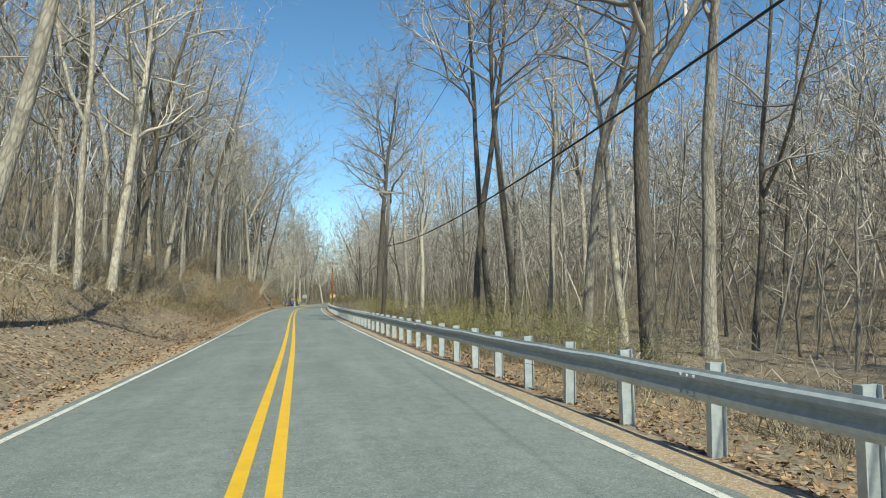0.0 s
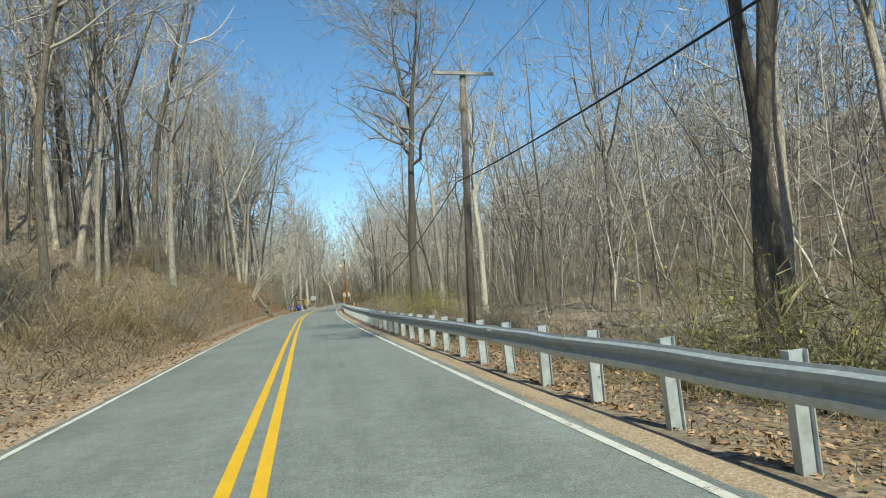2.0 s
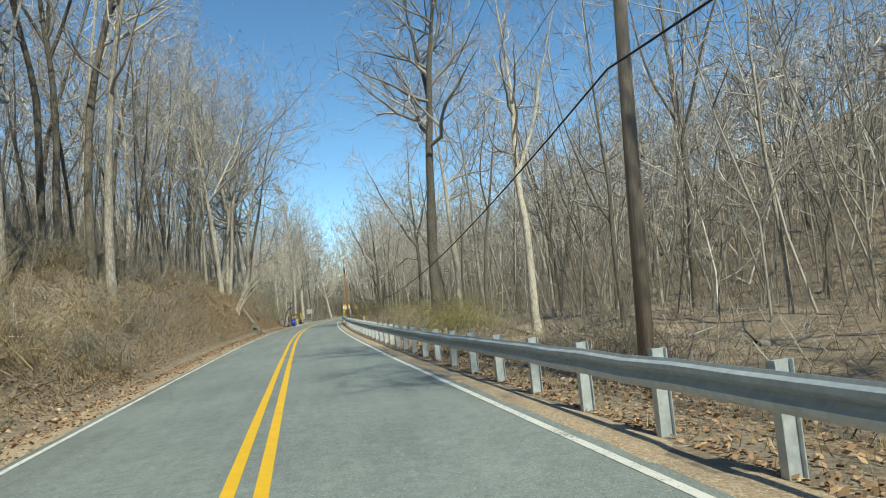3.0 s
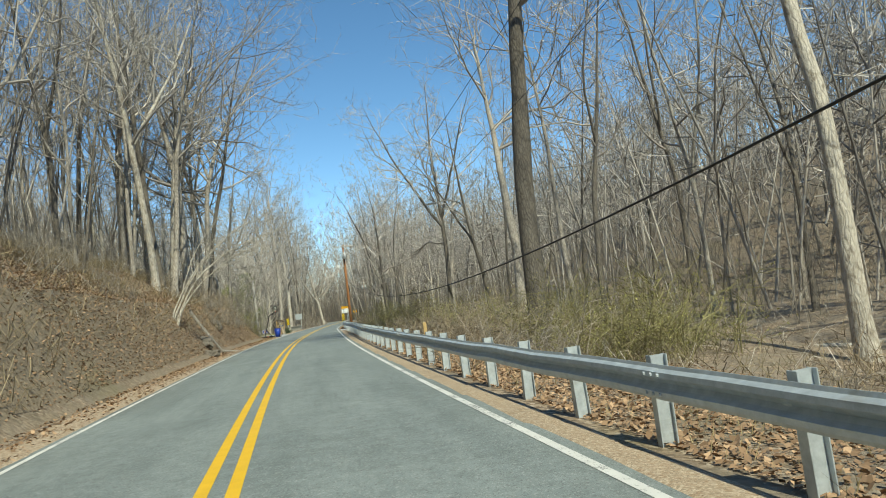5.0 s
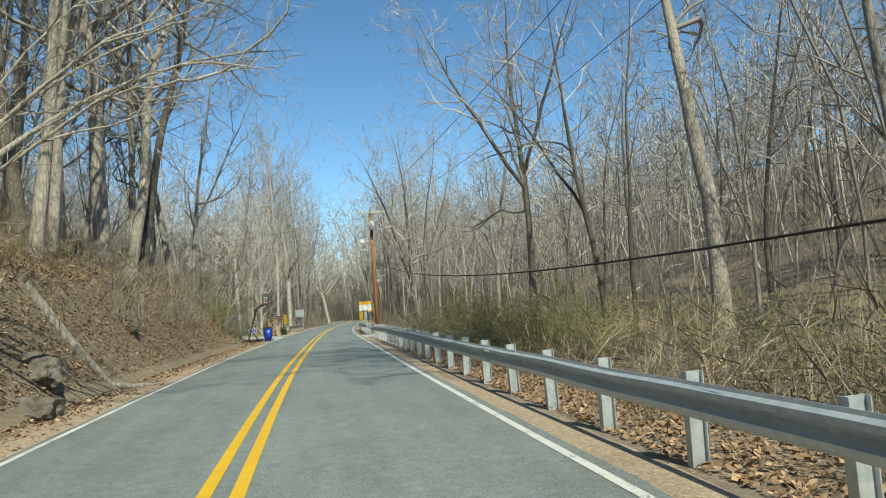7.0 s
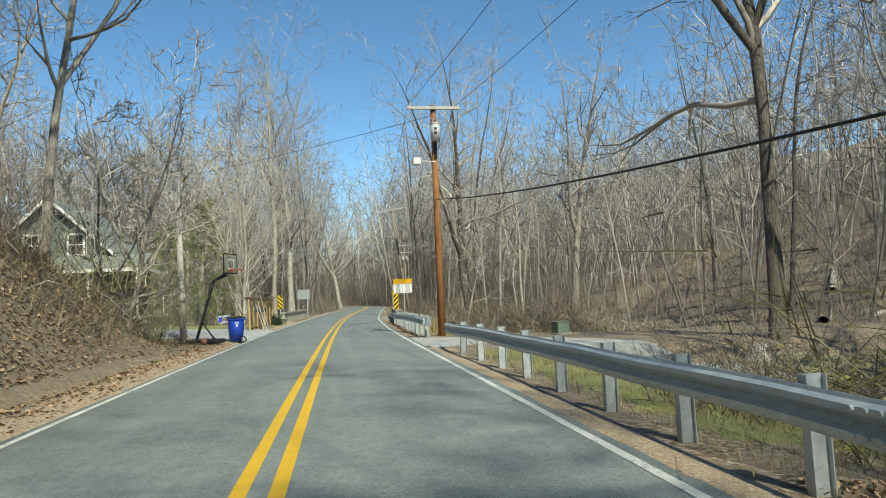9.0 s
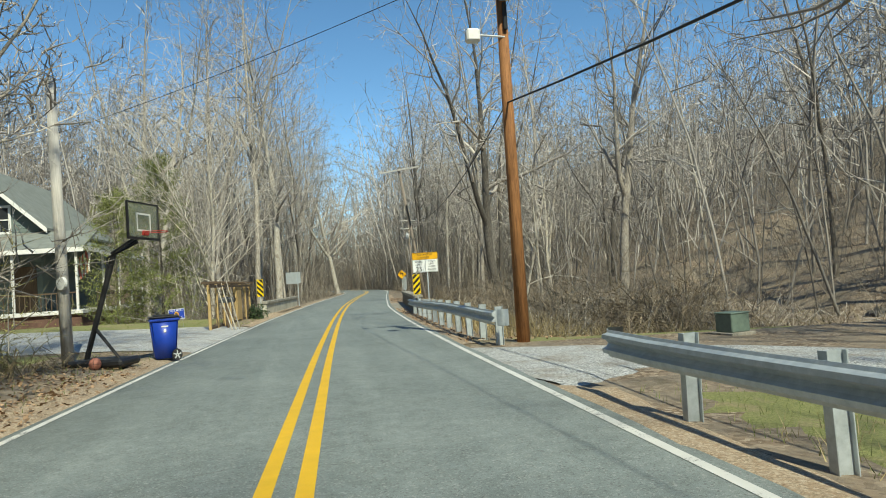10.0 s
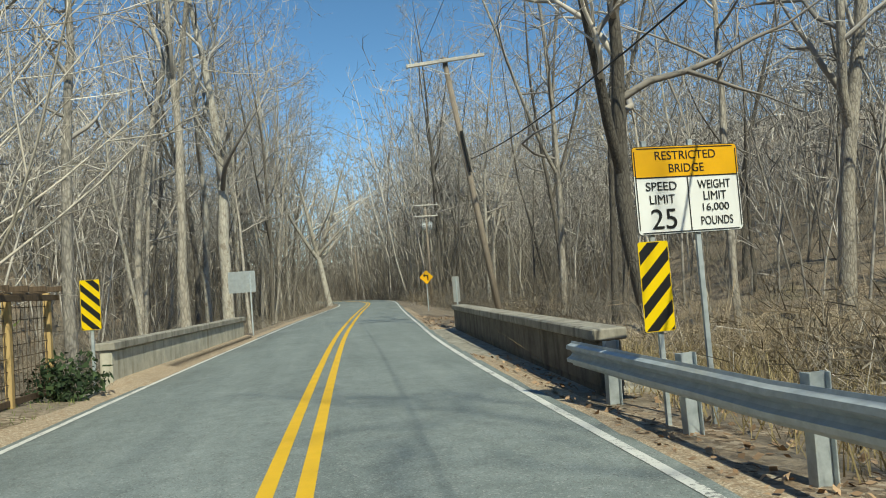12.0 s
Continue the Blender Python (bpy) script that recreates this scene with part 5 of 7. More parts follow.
def lattice_fence():
    """A run of cedar posts under a dark beam, with wire lattice between."""
    a, b = Vector((-4.0, 153.2, 0)), Vector((-3.42, 163.4, 0))
    root = new("trellis_fence")
    L = (b - a).length
    root.matrix_basis = Matrix.Translation((a.x, a.y, ground_z(a.x, a.y))) @ Matrix.Rotation(math.atan2(b.x - a.x, b.y - a.y), 4, "Z").inverted()
    H = 1.78
    bm = bmesh.new()
    box(bm, (0.10, 0.10, H), (0, 0, H / 2 - 0.1), bevel=0.008)
    first = part("post", bm, CEDAR, root)
    for k in range(1, 8):
        p = new("post", first.data)
        p.parent = root
        p.location = (0, L * k / 7, 0.02 * k % 0.03)
    for dz in (0.0, -0.13):
        bm = bmesh.new()
        box(bm, (0.05, L + 0.5, 0.10), (0.08 if dz else -0.08, L / 2, H - 0.12 + dz * 0.3), bevel=0.006)
        part("beam", bm, DARK_WOOD, root, "dark brown top beam")
    bm = bmesh.new()
    box(bm, (0.5, 0.05, 0.09), (0, 0, 0), bevel=0.006)
    raft = part("rafter", bm, DARK_WOOD, root)
    n = 17
    for k in range(n):
        p = raft if k == 0 else new("rafter", raft.data)
        p.parent = root
        p.location = (0, L * k / (n - 1), H - 0.02)
    bm = bmesh.new()
    box(bm, (0.04, L, 0.10), (0, L / 2, 0.06), bevel=0.004)
    part("rail", bm, DARK_WOOD, root)
    for m in range(7):
        bm = bmesh.new()
        y0, y1 = L * m / 7 + 0.06, L * (m + 1) / 7 - 0.06
        for k in range(9):
            yy = y0 + (y1 - y0) * (k + 0.5) / 9
            box(bm, (0.006, 0.012, H - 0.3), (0.012, yy, H / 2 - 0.02))
        for k in range(8):
            box(bm, (0.006, y1 - y0, 0.012), (0.006, (y0 + y1) / 2, 0.15 + (H - 0.45) * k / 7))
        part("lattice", bm, DARK_WOOD, root, "dark open lattice")
    bm = bmesh.new()
    box(bm, (0.03, 1.15, H - 0.25), (0.05, L * 4.5 / 7, H / 2 - 0.04), bevel=0.005)
    part("board_panel", bm, CEDAR, root, "cedar board panel")
    tagged(root, "cedar post trellis fence with dark lattice along the road", "fence")
    # leaning poles against the fence
    r = np.random.RandomState(6)
    for k in range(3):
        S = Soup()
        y0 = 154.3 + 0.35 * k
        tube(S, bend(r, (-3.25 + 0.1 * k, y0 - 0.9, 0.1), (-0.45, 0.35, 1.5), 1.9 + 0.2 * k, 4, 0.06, 0), [0.03, 0.028, 0.024, 0.02, 0], 6)
        me = S.mesh("dead_branch")
        me.materials.append(PALE_BARK)
        tagged(new("dead_branch", me), "pale bare stick leaning on the fence", "branch", "leaning sticks")


lattice_fence()


def mailbox():
    x, y = -3.55, 154.75
    root = new("mailbox")
    root.matrix_basis = pose(x, y, ground_z(x, y), 0, 0, 0)
    bm = bmesh.new()
    box(bm, (0.10, 0.10, 1.15), (0, 0, 0.42), bevel=0.008)
    part("post", bm, DARK_WOOD, root)
    bm = bmesh.new()
    n = 10
    prof = [(-0.10, 0), (0.10, 0)] + [(0.10 * math.cos(math.pi * k / n), 0.12 + 0.10 * math.sin(math.pi * k / n)) for k in range(n + 1)]
    rings = [[bm.verts.new((sx, py, 1.0 + pz)) for py, pz in prof] for sx in (-0.30, 0.28)]
    bm.faces.new(rings[0])
    bm.faces.new(rings[1][::-1])
    m = len(prof)
    for i in range(m):
        bm.faces.new((rings[0][i], rings[0][(i + 1) % m], rings[1][(i + 1) % m], rings[1][i]))
    part("box", bm, plain("dark_grey_mailbox_paint", (0.07, 0.075, 0.08), 0.45, 0.3), root, "dark grey domed box")
    bm = bmesh.new()
    box(bm, (0.02, 0.22, 0.24), (0.295, 0, 1.11), bevel=0.01)
    part("door", bm, BLACK_PLASTIC, root)
    tagged(root, "dark grey mailbox on a wooden post", "mailbox")


mailbox()


def house():
    x0, x1, y0, y1 = -23.0, -12.2, 159.2, 170.0
    g = 0.75
    root = new("house")
    # drawn smaller, then enlarged and set back about a camera position, fitting the view
    view_fit = Matrix.Translation((-0.355, 120.09, 1.6)) @ Matrix.Scale(1.356, 4) @ Matrix.Translation((0.355, -120.09, -1.6))
    root.matrix_basis = view_fit
    eave, ridge, mid = 5.1, 8.1, -15.2
    bm = bmesh.new()
    ring = [(-18.2, g - 0.6), (x1, g - 0.6), (x1, eave), (mid, ridge - 0.15), (-18.2, eave)]
    f = bm.faces.new([bm.verts.new((px, y0, pz)) for px, pz in ring])
    made = bmesh.ops.extrude_face_region(bm, geom=[f])
    bmesh.ops.translate(bm, vec=(0, y1 - y0, 0), verts=[v for v in made["geom"] if isinstance(v, bmesh.types.BMVert)])
    part("wall", bm, SIDING, root, "grey-green lapped siding")
    # lapped boards on the gable
    bm = bmesh.new()
    box(bm, (1.0, 0.03, 0.16), (0, 0, 0), Matrix.Rotation(radians(-6), 4, "X"))
    first = part("siding_board", bm, SIDING, root)
    k = 0
    for i in range(44):
        z = g + 0.2 + i * 0.16
        lo, hi = -18.2, x1
        if z > eave:
            q = (z - eave) / (ridge - 0.15 - eave)
            lo, hi = -18.2 + (mid + 18.2) * q, x1 + (mid - x1) * q
        if hi - lo < 0.5:
            break
        p = first if k == 0 else new("siding_board", first.data)
        p.parent = root
        p.location, p.scale = ((lo + hi) / 2, y0 - 0.012, z), (hi - lo, 1, 1)
        k += 1
    # main roof, two slopes with an overhang and white rakes
    for s, xe in ((1, x1 + 0.45), (-1, -18.65)):
        ze = eave - 0.25
        d = Vector((xe - mid, 0, ze - ridge))
        bm = bmesh.new()
        pts = [(mid, ridge), (xe, ze), (xe, ze + 0.12), (mid, ridge + 0.14)]
        f = bm.faces.new([bm.verts.new((px, y0 - 0.5, pz)) for px, pz in pts])
        made = bmesh.ops.extrude_face_region(bm, geom=[f])
        bmesh.ops.translate(bm, vec=(0, y1 - y0 + 1.0, 0), verts=[v for v in made["geom"] if isinstance(v, bmesh.types.BMVert)])
        part("roof", bm, SHINGLE, root, "grey-green shingled roof")
        bm = bmesh.new()
        pts = [(mid, ridge - 0.12), (xe, ze - 0.12), (xe, ze + 0.1), (mid, ridge + 0.1)]
        f = bm.faces.new([bm.verts.new((px, y0 - 0.54, pz)) for px, pz in pts])
        made = bmesh.ops.extrude_face_region(bm, geom=[f])
        bmesh.ops.translate(bm, vec=(0, 0.035, 0), verts=[v for v in made["geom"] if isinstance(v, bmesh.types.BMVert)])
        part("rake_trim", bm, WHITE, root, "white rake trim")

    def window(cx, cz, w, h, yy):
        bm = bmesh.new()
        for sx in (-1, 1):
            box(bm, (0.11, 0.06, h + 0.22), (cx + sx * (w / 2 + 0.05), yy - 0.03, cz), bevel=0.006)
        for sz in (-1, 1):
            box(bm, (w, 0.06, 0.11), (cx, yy - 0.03, cz + sz * (h / 2 + 0.05)), bevel=0.006)
        box(bm, (w, 0.045, 0.05), (cx, yy - 0.025, cz))
        box(bm, (0.03, 0.04, h), (cx, yy - 0.022, cz))
        win = part("window", bm, WHITE, root, "white framed sash window")
        bm = bmesh.new()
        box(bm, (w, 0.012, h), (cx, yy - 0.006, cz))
        part("pane", bm, PANE, win)

    window(-13.85, 5.45, 0.75, 1.1, y0 - 0.03)
    window(-16.2, 5.45, 0.75, 1.1, y0 - 0.03)
    # porch along the gable side
    py0 = y0 - 2.0
    bm = bmesh.new()
    pts = [(py0 - 0.4, 3.80), (y0, 4.72), (y0, 4.84), (py0 - 0.4, 3.92)]
    f = bm.faces.new([bm.verts.new((-18.6, py, pz)) for py, pz in pts])
    made = bmesh.ops.extrude_face_region(bm, geom=[f])
    bmesh.ops.translate(bm, vec=(8.85, 0, 0), verts=[v for v in made["geom"] if isinstance(v, bmesh.types.BMVert)])
    part("porch_roof", bm, SHINGLE, root, "low grey-green porch roof")
    bm = bmesh.new()
    box(bm, (8.9, 0.04, 0.2), (-14.18, py0 - 0.43, 3.80), bevel=0.006)
    box(bm, (0.04, 2.4, 0.2), (-9.73, py0 + 0.8, 3.85))
    part("fascia", bm, WHITE, root, "white porch fascia")
    for px in (-18.2, -15.4, -12.6, -10.1):
        bm = bmesh.new()
        box(bm, (0.10, 0.10, 2.6), (px, py0 - 0.2, 2.45), bevel=0.012)
        part("porch_post", bm, WHITE, root)
    bm = bmesh.new()
    box(bm, (8.6, 2.3, 0.16), (-14.2, py0 + 0.85, 1.15), bevel=0.01)
    part("porch_floor", bm, WHITE, root, "white-edged porch floor")
    bm = bmesh.new()
    box(bm, (8.4, 2.1, 1.3), (-14.2, py0 + 0.9, 0.45), bevel=0.02)
    part("porch_base", bm, BRICK, root, "red-brown brick porch base")
    bm = bmesh.new()
    box(bm, (8.3, 0.06, 0.06), (-14.2, py0 - 0.2, 1.98))
    for k in range(40):
        box(bm, (0.03, 0.03, 0.72), (-18.2 + 8.1 * k / 39, py0 - 0.2, 1.6))
    part("railing", bm, DARK_WOOD, root, "dark porch railing")
    window(-14.6, 2.75, 0.95, 1.4, y0 - 0.03)
    window(-16.8, 2.75, 0.95, 1.4, y0 - 0.03)
    bm = bmesh.new()
    box(bm, (0.95, 0.05, 2.05), (-12.9, y0 - 0.04, 2.26), bevel=0.01)
    part("door", bm, DARK_WOOD, root, "dark front door")
    # the porch turns the corner and runs along the side wall
    bm = bmesh.new()
    pts = [(x1, 4.72), (-9.75, 3.80), (-9.75, 3.92), (x1, 4.84)]
    f = bm.faces.new([bm.verts.new((px, y0 + 0.01, pz)) for px, pz in pts])
    made = bmesh.ops.extrude_face_region(bm, geom=[f])
    bmesh.ops.translate(bm, vec=(0, 9.0, 0), verts=[v for v in made["geom"] if isinstance(v, bmesh.types.BMVert)])
    part("porch_roof", bm, SHINGLE, root, "low grey-green porch roof")
    bm = bmesh.new()
    box(bm, (0.04, 9.0, 0.2), (-9.725, y0 + 4.5, 3.80), bevel=0.006)
    part("fascia", bm, WHITE, root, "white porch fascia")
    for py in (y0 + 1.2, y0 + 3.8, y0 + 6.4, y0 + 8.8):
        bm = bmesh.new()
        box(bm, (0.10, 0.10, 2.6), (-9.95, py, 2.45), bevel=0.012)
        part("porch_post", bm, WHITE, root)
    bm = bmesh.new()
    box(bm, (2.3, 9.0, 0.16), (-10.95, y0 + 4.5, 1.152), bevel=0.01)
    part("porch_floor", bm, WHITE, root, "white-edged porch floor")
    bm = bmesh.new()
    box(bm, (2.1, 8.9, 1.3), (-11.0, y0 + 4.5, 0.45), bevel=0.02)
    part("porch_base", bm, BRICK, root, "red-brown brick porch base")
    bm = bmesh.new()
    box(bm, (0.06, 8.9, 0.06), (-9.95, y0 + 4.4, 1.98))
    for k in range(42):
        box(bm, (0.03, 0.03, 0.72), (-9.95, y0 + 0.1 + 8.6 * k / 41, 1.6))
    part("railing", bm, DARK_WOOD, root, "dark porch railing")
    KEEP_OUT.append((-20, 179, 14))
    tagged(root, "grey-green two-storey house with white trim and porch", "house")
    # flag on the porch
    fl = new("porch_flag")
    fl.matrix_basis = view_fit @ Matrix.Translation((-10.3, py0 + 0.5, 3.15))
    bm = bmesh.new()
    rod(bm, (0.6, 0.15, 0.5), (0.0, 0, 0.0), 0.014, sides=8)
    part("flag_pole", bm, WHITE, fl)
    for k in range(7):
        bm = bmesh.new()
        rows = []
        for j in range(8):
            z = -0.95 * j / 7 + 0.3
            rows.append([bm.verts.new((0.02 + (k + q) * 0.075 + 0.02 * math.sin(j * 1.1 + k), 0.05 * math.sin(j * 0.9 + k * 0.8 + q * 0.8), z + 0.06 * k)) for q in (0, 1)])
        for j in range(7):
            bm.faces.new((rows[j][0], rows[j][1], rows[j + 1][1], rows[j + 1][0]))
        part("stripe", bm, FLAG_RED if k % 2 else FLAG_WHITE, fl)
    tagged(fl, "red and white striped flag hanging limply on the porch", "flag")


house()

# ---------------------------------------------------------------- trees that stand out


def own_tree(seed, x, y, h, r0, clear, limbs, reach, wood, label, lean=0.0, fork=0, tilt=(0, 0), fine=None, rise=0.10, branches=8, turn=0.0, detail=4, steep=0.0, crook=0.22, thin=0.012, slim=1.0):
    KEEP_OUT.append((x, y, 2.2))
    return tree(tree_meshes(seed, h, r0, clear, limbs, reach, branches, detail, lean, fork, 12, thin, rise, steep, crook, slim), wood, fine or TWIG, x, y, turn, 1.0, tilt, label)


KEEP_OUT += [(7.4, 173.0, 5.5), (8.5, 181.0, 4.0), (6.8, 165.5, 4.5), (10.0, 190.0, 4.0), (12.2, 214.0, 4.0), (11.0, 203.0, 3.5), (-4.5, 168.5, 4.0), (-4.0, 172.0, 3.0), (9.5, 161.0, 3.0)]
own_tree(501, 14.1, 97.6, 24, 0.15, 0.36, 13, 7.0, DARK_BARK, "tall slim dark tree with crooked limbs", 0.01, 1, rise=0.06, crook=0.32)
own_tree(502, 8.95, 92.6, 33, 0.44, 0.42, 24, 11.5, DARK_BARK, "massive dark tree with furrowed bark behind the guardrail", 0.0, 1, (0, -4.5), crook=0.3, branches=12, detail=6, thin=0.018)
own_tree(503, 15.2, 115.0, 28, 0.38, 0.45, 15, 12.5, BARK, "stout grey-barked tree in the flat woods", 0.0, 0, (0, 0), crook=0.26, rise=0.03)
own_tree(505, 16.6, 129.0, 22, 0.20, 0.30, 14, 6.5, DARK_BARK, "dark crooked tree in the flat woods", 0.03, 1, rise=0.08, crook=0.34)
own_tree(506, 9.7, 39.7, 29, 0.20, 0.46, 22, 10.5, DARK_BARK, "dark straight tree, one of a close pair", 0.01, 0, (0, -2), branches=12, detail=6, thin=0.018)
own_tree(507, 10.75, 40.4, 28, 0.20, 0.46, 18, 9.0, DARK_BARK, "dark straight tree, one of a close pair", 0.01, 0, (0, -1), branches=10, detail=6, thin=0.018)
own_tree(508, 11.1, 36.6, 27, 0.20, 0.46, 20, 10.5, DARK_BARK, "dark straight tree behind the guardrail", 0.01, 0, (0, -2), branches=12, detail=6, thin=0.018)
own_tree(509, 10.6, 20.2, 26, 0.28, 0.40, 16, 9.0, DARK_BARK, "thick dark tree close behind the guardrail", 0.02, 1)
own_tree(510, 13.8, 22.4, 26, 0.26, 0.42, 15, 8.0, BARK, "thick sunlit grey tree behind the guardrail", 0.02, 0)
own_tree(511, 12.7, 30.9, 27, 0.23, 0.42, 16, 8.5, BARK, "grey straight tree in the flat woods", 0.01, 0)
own_tree(512, 14.2, 30.0, 25, 0.20, 0.40, 15, 7.5, PALE_BARK, "pale forked tree with sunlit limbs", 0.03, 2)
own_tree(513, 12.6, 79.3, 26, 0.25, 0.40, 14, 6.0, PALE_BARK, "pale sunlit tree with patchy bark", 0.0, 1, (0, 1.5))
own_tree(514, 16.0, 106.0, 27, 0.19, 0.5, 15, 11.5, BARK, "slim grey tree with a wide crown in the flat woods", 0.01, 1, detail=6, thin=0.02, rise=0.04)
own_tree(515, 13.8, 134.3, 27, 0.26, 0.28, 15, 9.0, DARK_BARK, "forked dark tree with long low limbs by the drive", 0.0, 2, rise=0.05, crook=0.34)
own_tree(516, 22.8, 176.0, 28, 0.38, 0.35, 16, 6.0, BARK, "thick grey tree below the hill", 0.02, 1)
own_tree(517, 12.6, 172.7, 26, 0.32, 0.35, 16, 7.0, DARK_BARK, "dark crooked tree beyond the bridge", 0.03, 1, rise=0.05)
own_tree(518, 9.5, 155.5, 10, 0.07, 0.30, 12, 2.2, PALE_BARK, "thin pale sapling behind the guardrail", 0.03, 1, fine=PALE_TWIG, branches=5, detail=3)
own_tree(519, 7.4, 151.5, 8, 0.05, 0.25, 10, 2.0, PALE_BARK, "thin pale sapling behind the guardrail", 0.05, 0, fine=PALE_TWIG, branches=5, detail=3)
own_tree(520, -2.9, 187.4, 27, 0.30, 0.25, 20, 4.6, PALE_BARK, "tall pale tree with short crooked branches", 0.02, 0)
own_tree(521, 3.6, 232.0, 22, 0.34, 0.22, 14, 7.0, PALE_BARK, "white leaning sycamore by the road", 0.02, 2, (0, -5), PALE_TWIG)
# the dark bark puts this trunk's shadow into its colour
own_tree(522, -9.0, 39.7, 24, 0.20, 0.35, 14, 5.5, DARK_BARK, "slim tree leaning over the bank, bark toned dark for shadow", 0.02, 1, (0, 12))
own_tree(523, -8.9, 35.3, 23, 0.20, 0.28, 14, 6.0, PALE_BARK, "pale forked tree on the leafy bank", 0.03, 2, (0, 3), PALE_TWIG)
own_tree(524, -6.6, 15.2, 23, 0.19, 0.35, 14, 5.0, BARK, "grey-brown tree leaning towards the road", 0.02, 1, (0, 14))
own_tree(525, -8.4, 70.0, 25, 0.20, 0.35, 15, 5.0, BARK, "slim grey tree on the bank", 0.03, 0)
own_tree(526, -9.0, 121.5, 28, 0.34, 0.30, 18, 13.0, BARK, "broad-crowned grey tree overhanging the road", 0.02, 2, rise=0.06)
own_tree(527, -8.6, 112.5, 22, 0.20, 0.4, 14, 5.5, BARK, "grey tree on the cut bank", 0.04, 0, (0, 5))
own_tree(528, -9.6, 114.5, 24, 0.24, 0.4, 14, 5.5, DARK_BARK, "dark tree on the cut bank", 0.04, 1, (0, 3))
own_tree(629, -5.5, 164.6, 14, 0.11, 0.10, 42, 7.2, PALE_BARK, "young tree with long ascending pale branches", 0.02, 1, fine=PALE_TWIG, steep=0.38, rise=0.04, branches=8, detail=3, crook=0.06, thin=0.008, slim=0.55)
own_tree(530, -17.0, 150.0, 23, 0.14, 0.4, 14, 4.0, PALE_BARK, "slim white-barked tree behind the house", 0.03, 1)
own_tree(531, -9.5, 171.0, 24, 0.2, 0.35, 15, 5.0, PALE_BARK, "slim pale tree behind the trellis fence", 0.03, 1)
own_tree(532, -7.0, 176.5, 25, 0.22, 0.35, 15, 5.0, BARK, "grey tree beside the brook", 0.03, 0)
own_tree(533, 14.5, 171.0, 26, 0.14, 0.4, 15, 5.5, BARK, "grey tree behind the bridge sign", 0.03, 0)
own_tree(541, -9.2, 116.0, 24, 0.19, 0.28, 15, 6.0, PALE_BARK, "pale twisted tree on top of the cut bank", 0.03, 1)
own_tree(542, -8.1, 121.8, 25, 0.24, 0.30, 18, 9.5, BARK, "leaning grey tree on the cut bank", 0.02, 1, (0, 6), rise=0.06)
own_tree(543, -7.9, 123.2, 24, 0.20, 0.30, 16, 8.5, DARK_BARK, "dark leaning tree on the cut bank", 0.03, 0, (0, 9), rise=0.06)
own_tree(544, -7.5, 128.6, 25, 0.17, 0.30, 17, 8.0, BARK, "grey crooked tree on the cut bank", 0.05, 1, (0, 3), rise=0.05)
own_tree(545, -7.2, 133.5, 21, 0.13, 0.25, 15, 5.4, BARK, "slim grey tree at the end of the bank", 0.05, 1, (0, 6))
own_tree(546, -9.0, 126.5, 26, 0.18, 0.32, 15, 6.0, BARK, "slim grey tree on the bank", 0.03, 1)
own_tree(547, -8.8, 108.0, 25, 0.21, 0.34, 15, 6.0, PALE_BARK, "pale sunlit tree on top of the cut bank", 0.02, 1)
own_tree(548, -13.5, 142.0, 22, 0.13, 0.25, 15, 5.0, PALE_BARK, "slim white-barked tree beside the yard", 0.03, 1)
own_tree(549, -11.0, 176.0, 25, 0.18, 0.3, 16, 5.0, PALE_BARK, "slim white-barked tree behind the yard", 0.03, 1)
own_tree(550, -24.5, 168.0, 25, 0.18, 0.3, 16, 5.0, PALE_BARK, "slim white-barked tree behind the house", 0.03, 2)
own_tree(535, -6.0, 136.2, 8, 0.075, 0.10, 13, 2.6, BARK, "leaning forked tree at the edge of the yard", 0.06, 3, (0, 3))
own_tree(536, -7.6, 139.4, 8, 0.06, 0.12, 13, 3.0, DARK_BARK, "thin crooked tree in front of the house", 0.06, 2, (0, 8))
own_tree(534, -11.5, 127.5, 19, 0.12, 0.2, 12, 5.0, BARK, "thin leaning tree at the edge of the yard", 0.08, 2, (0, 10))


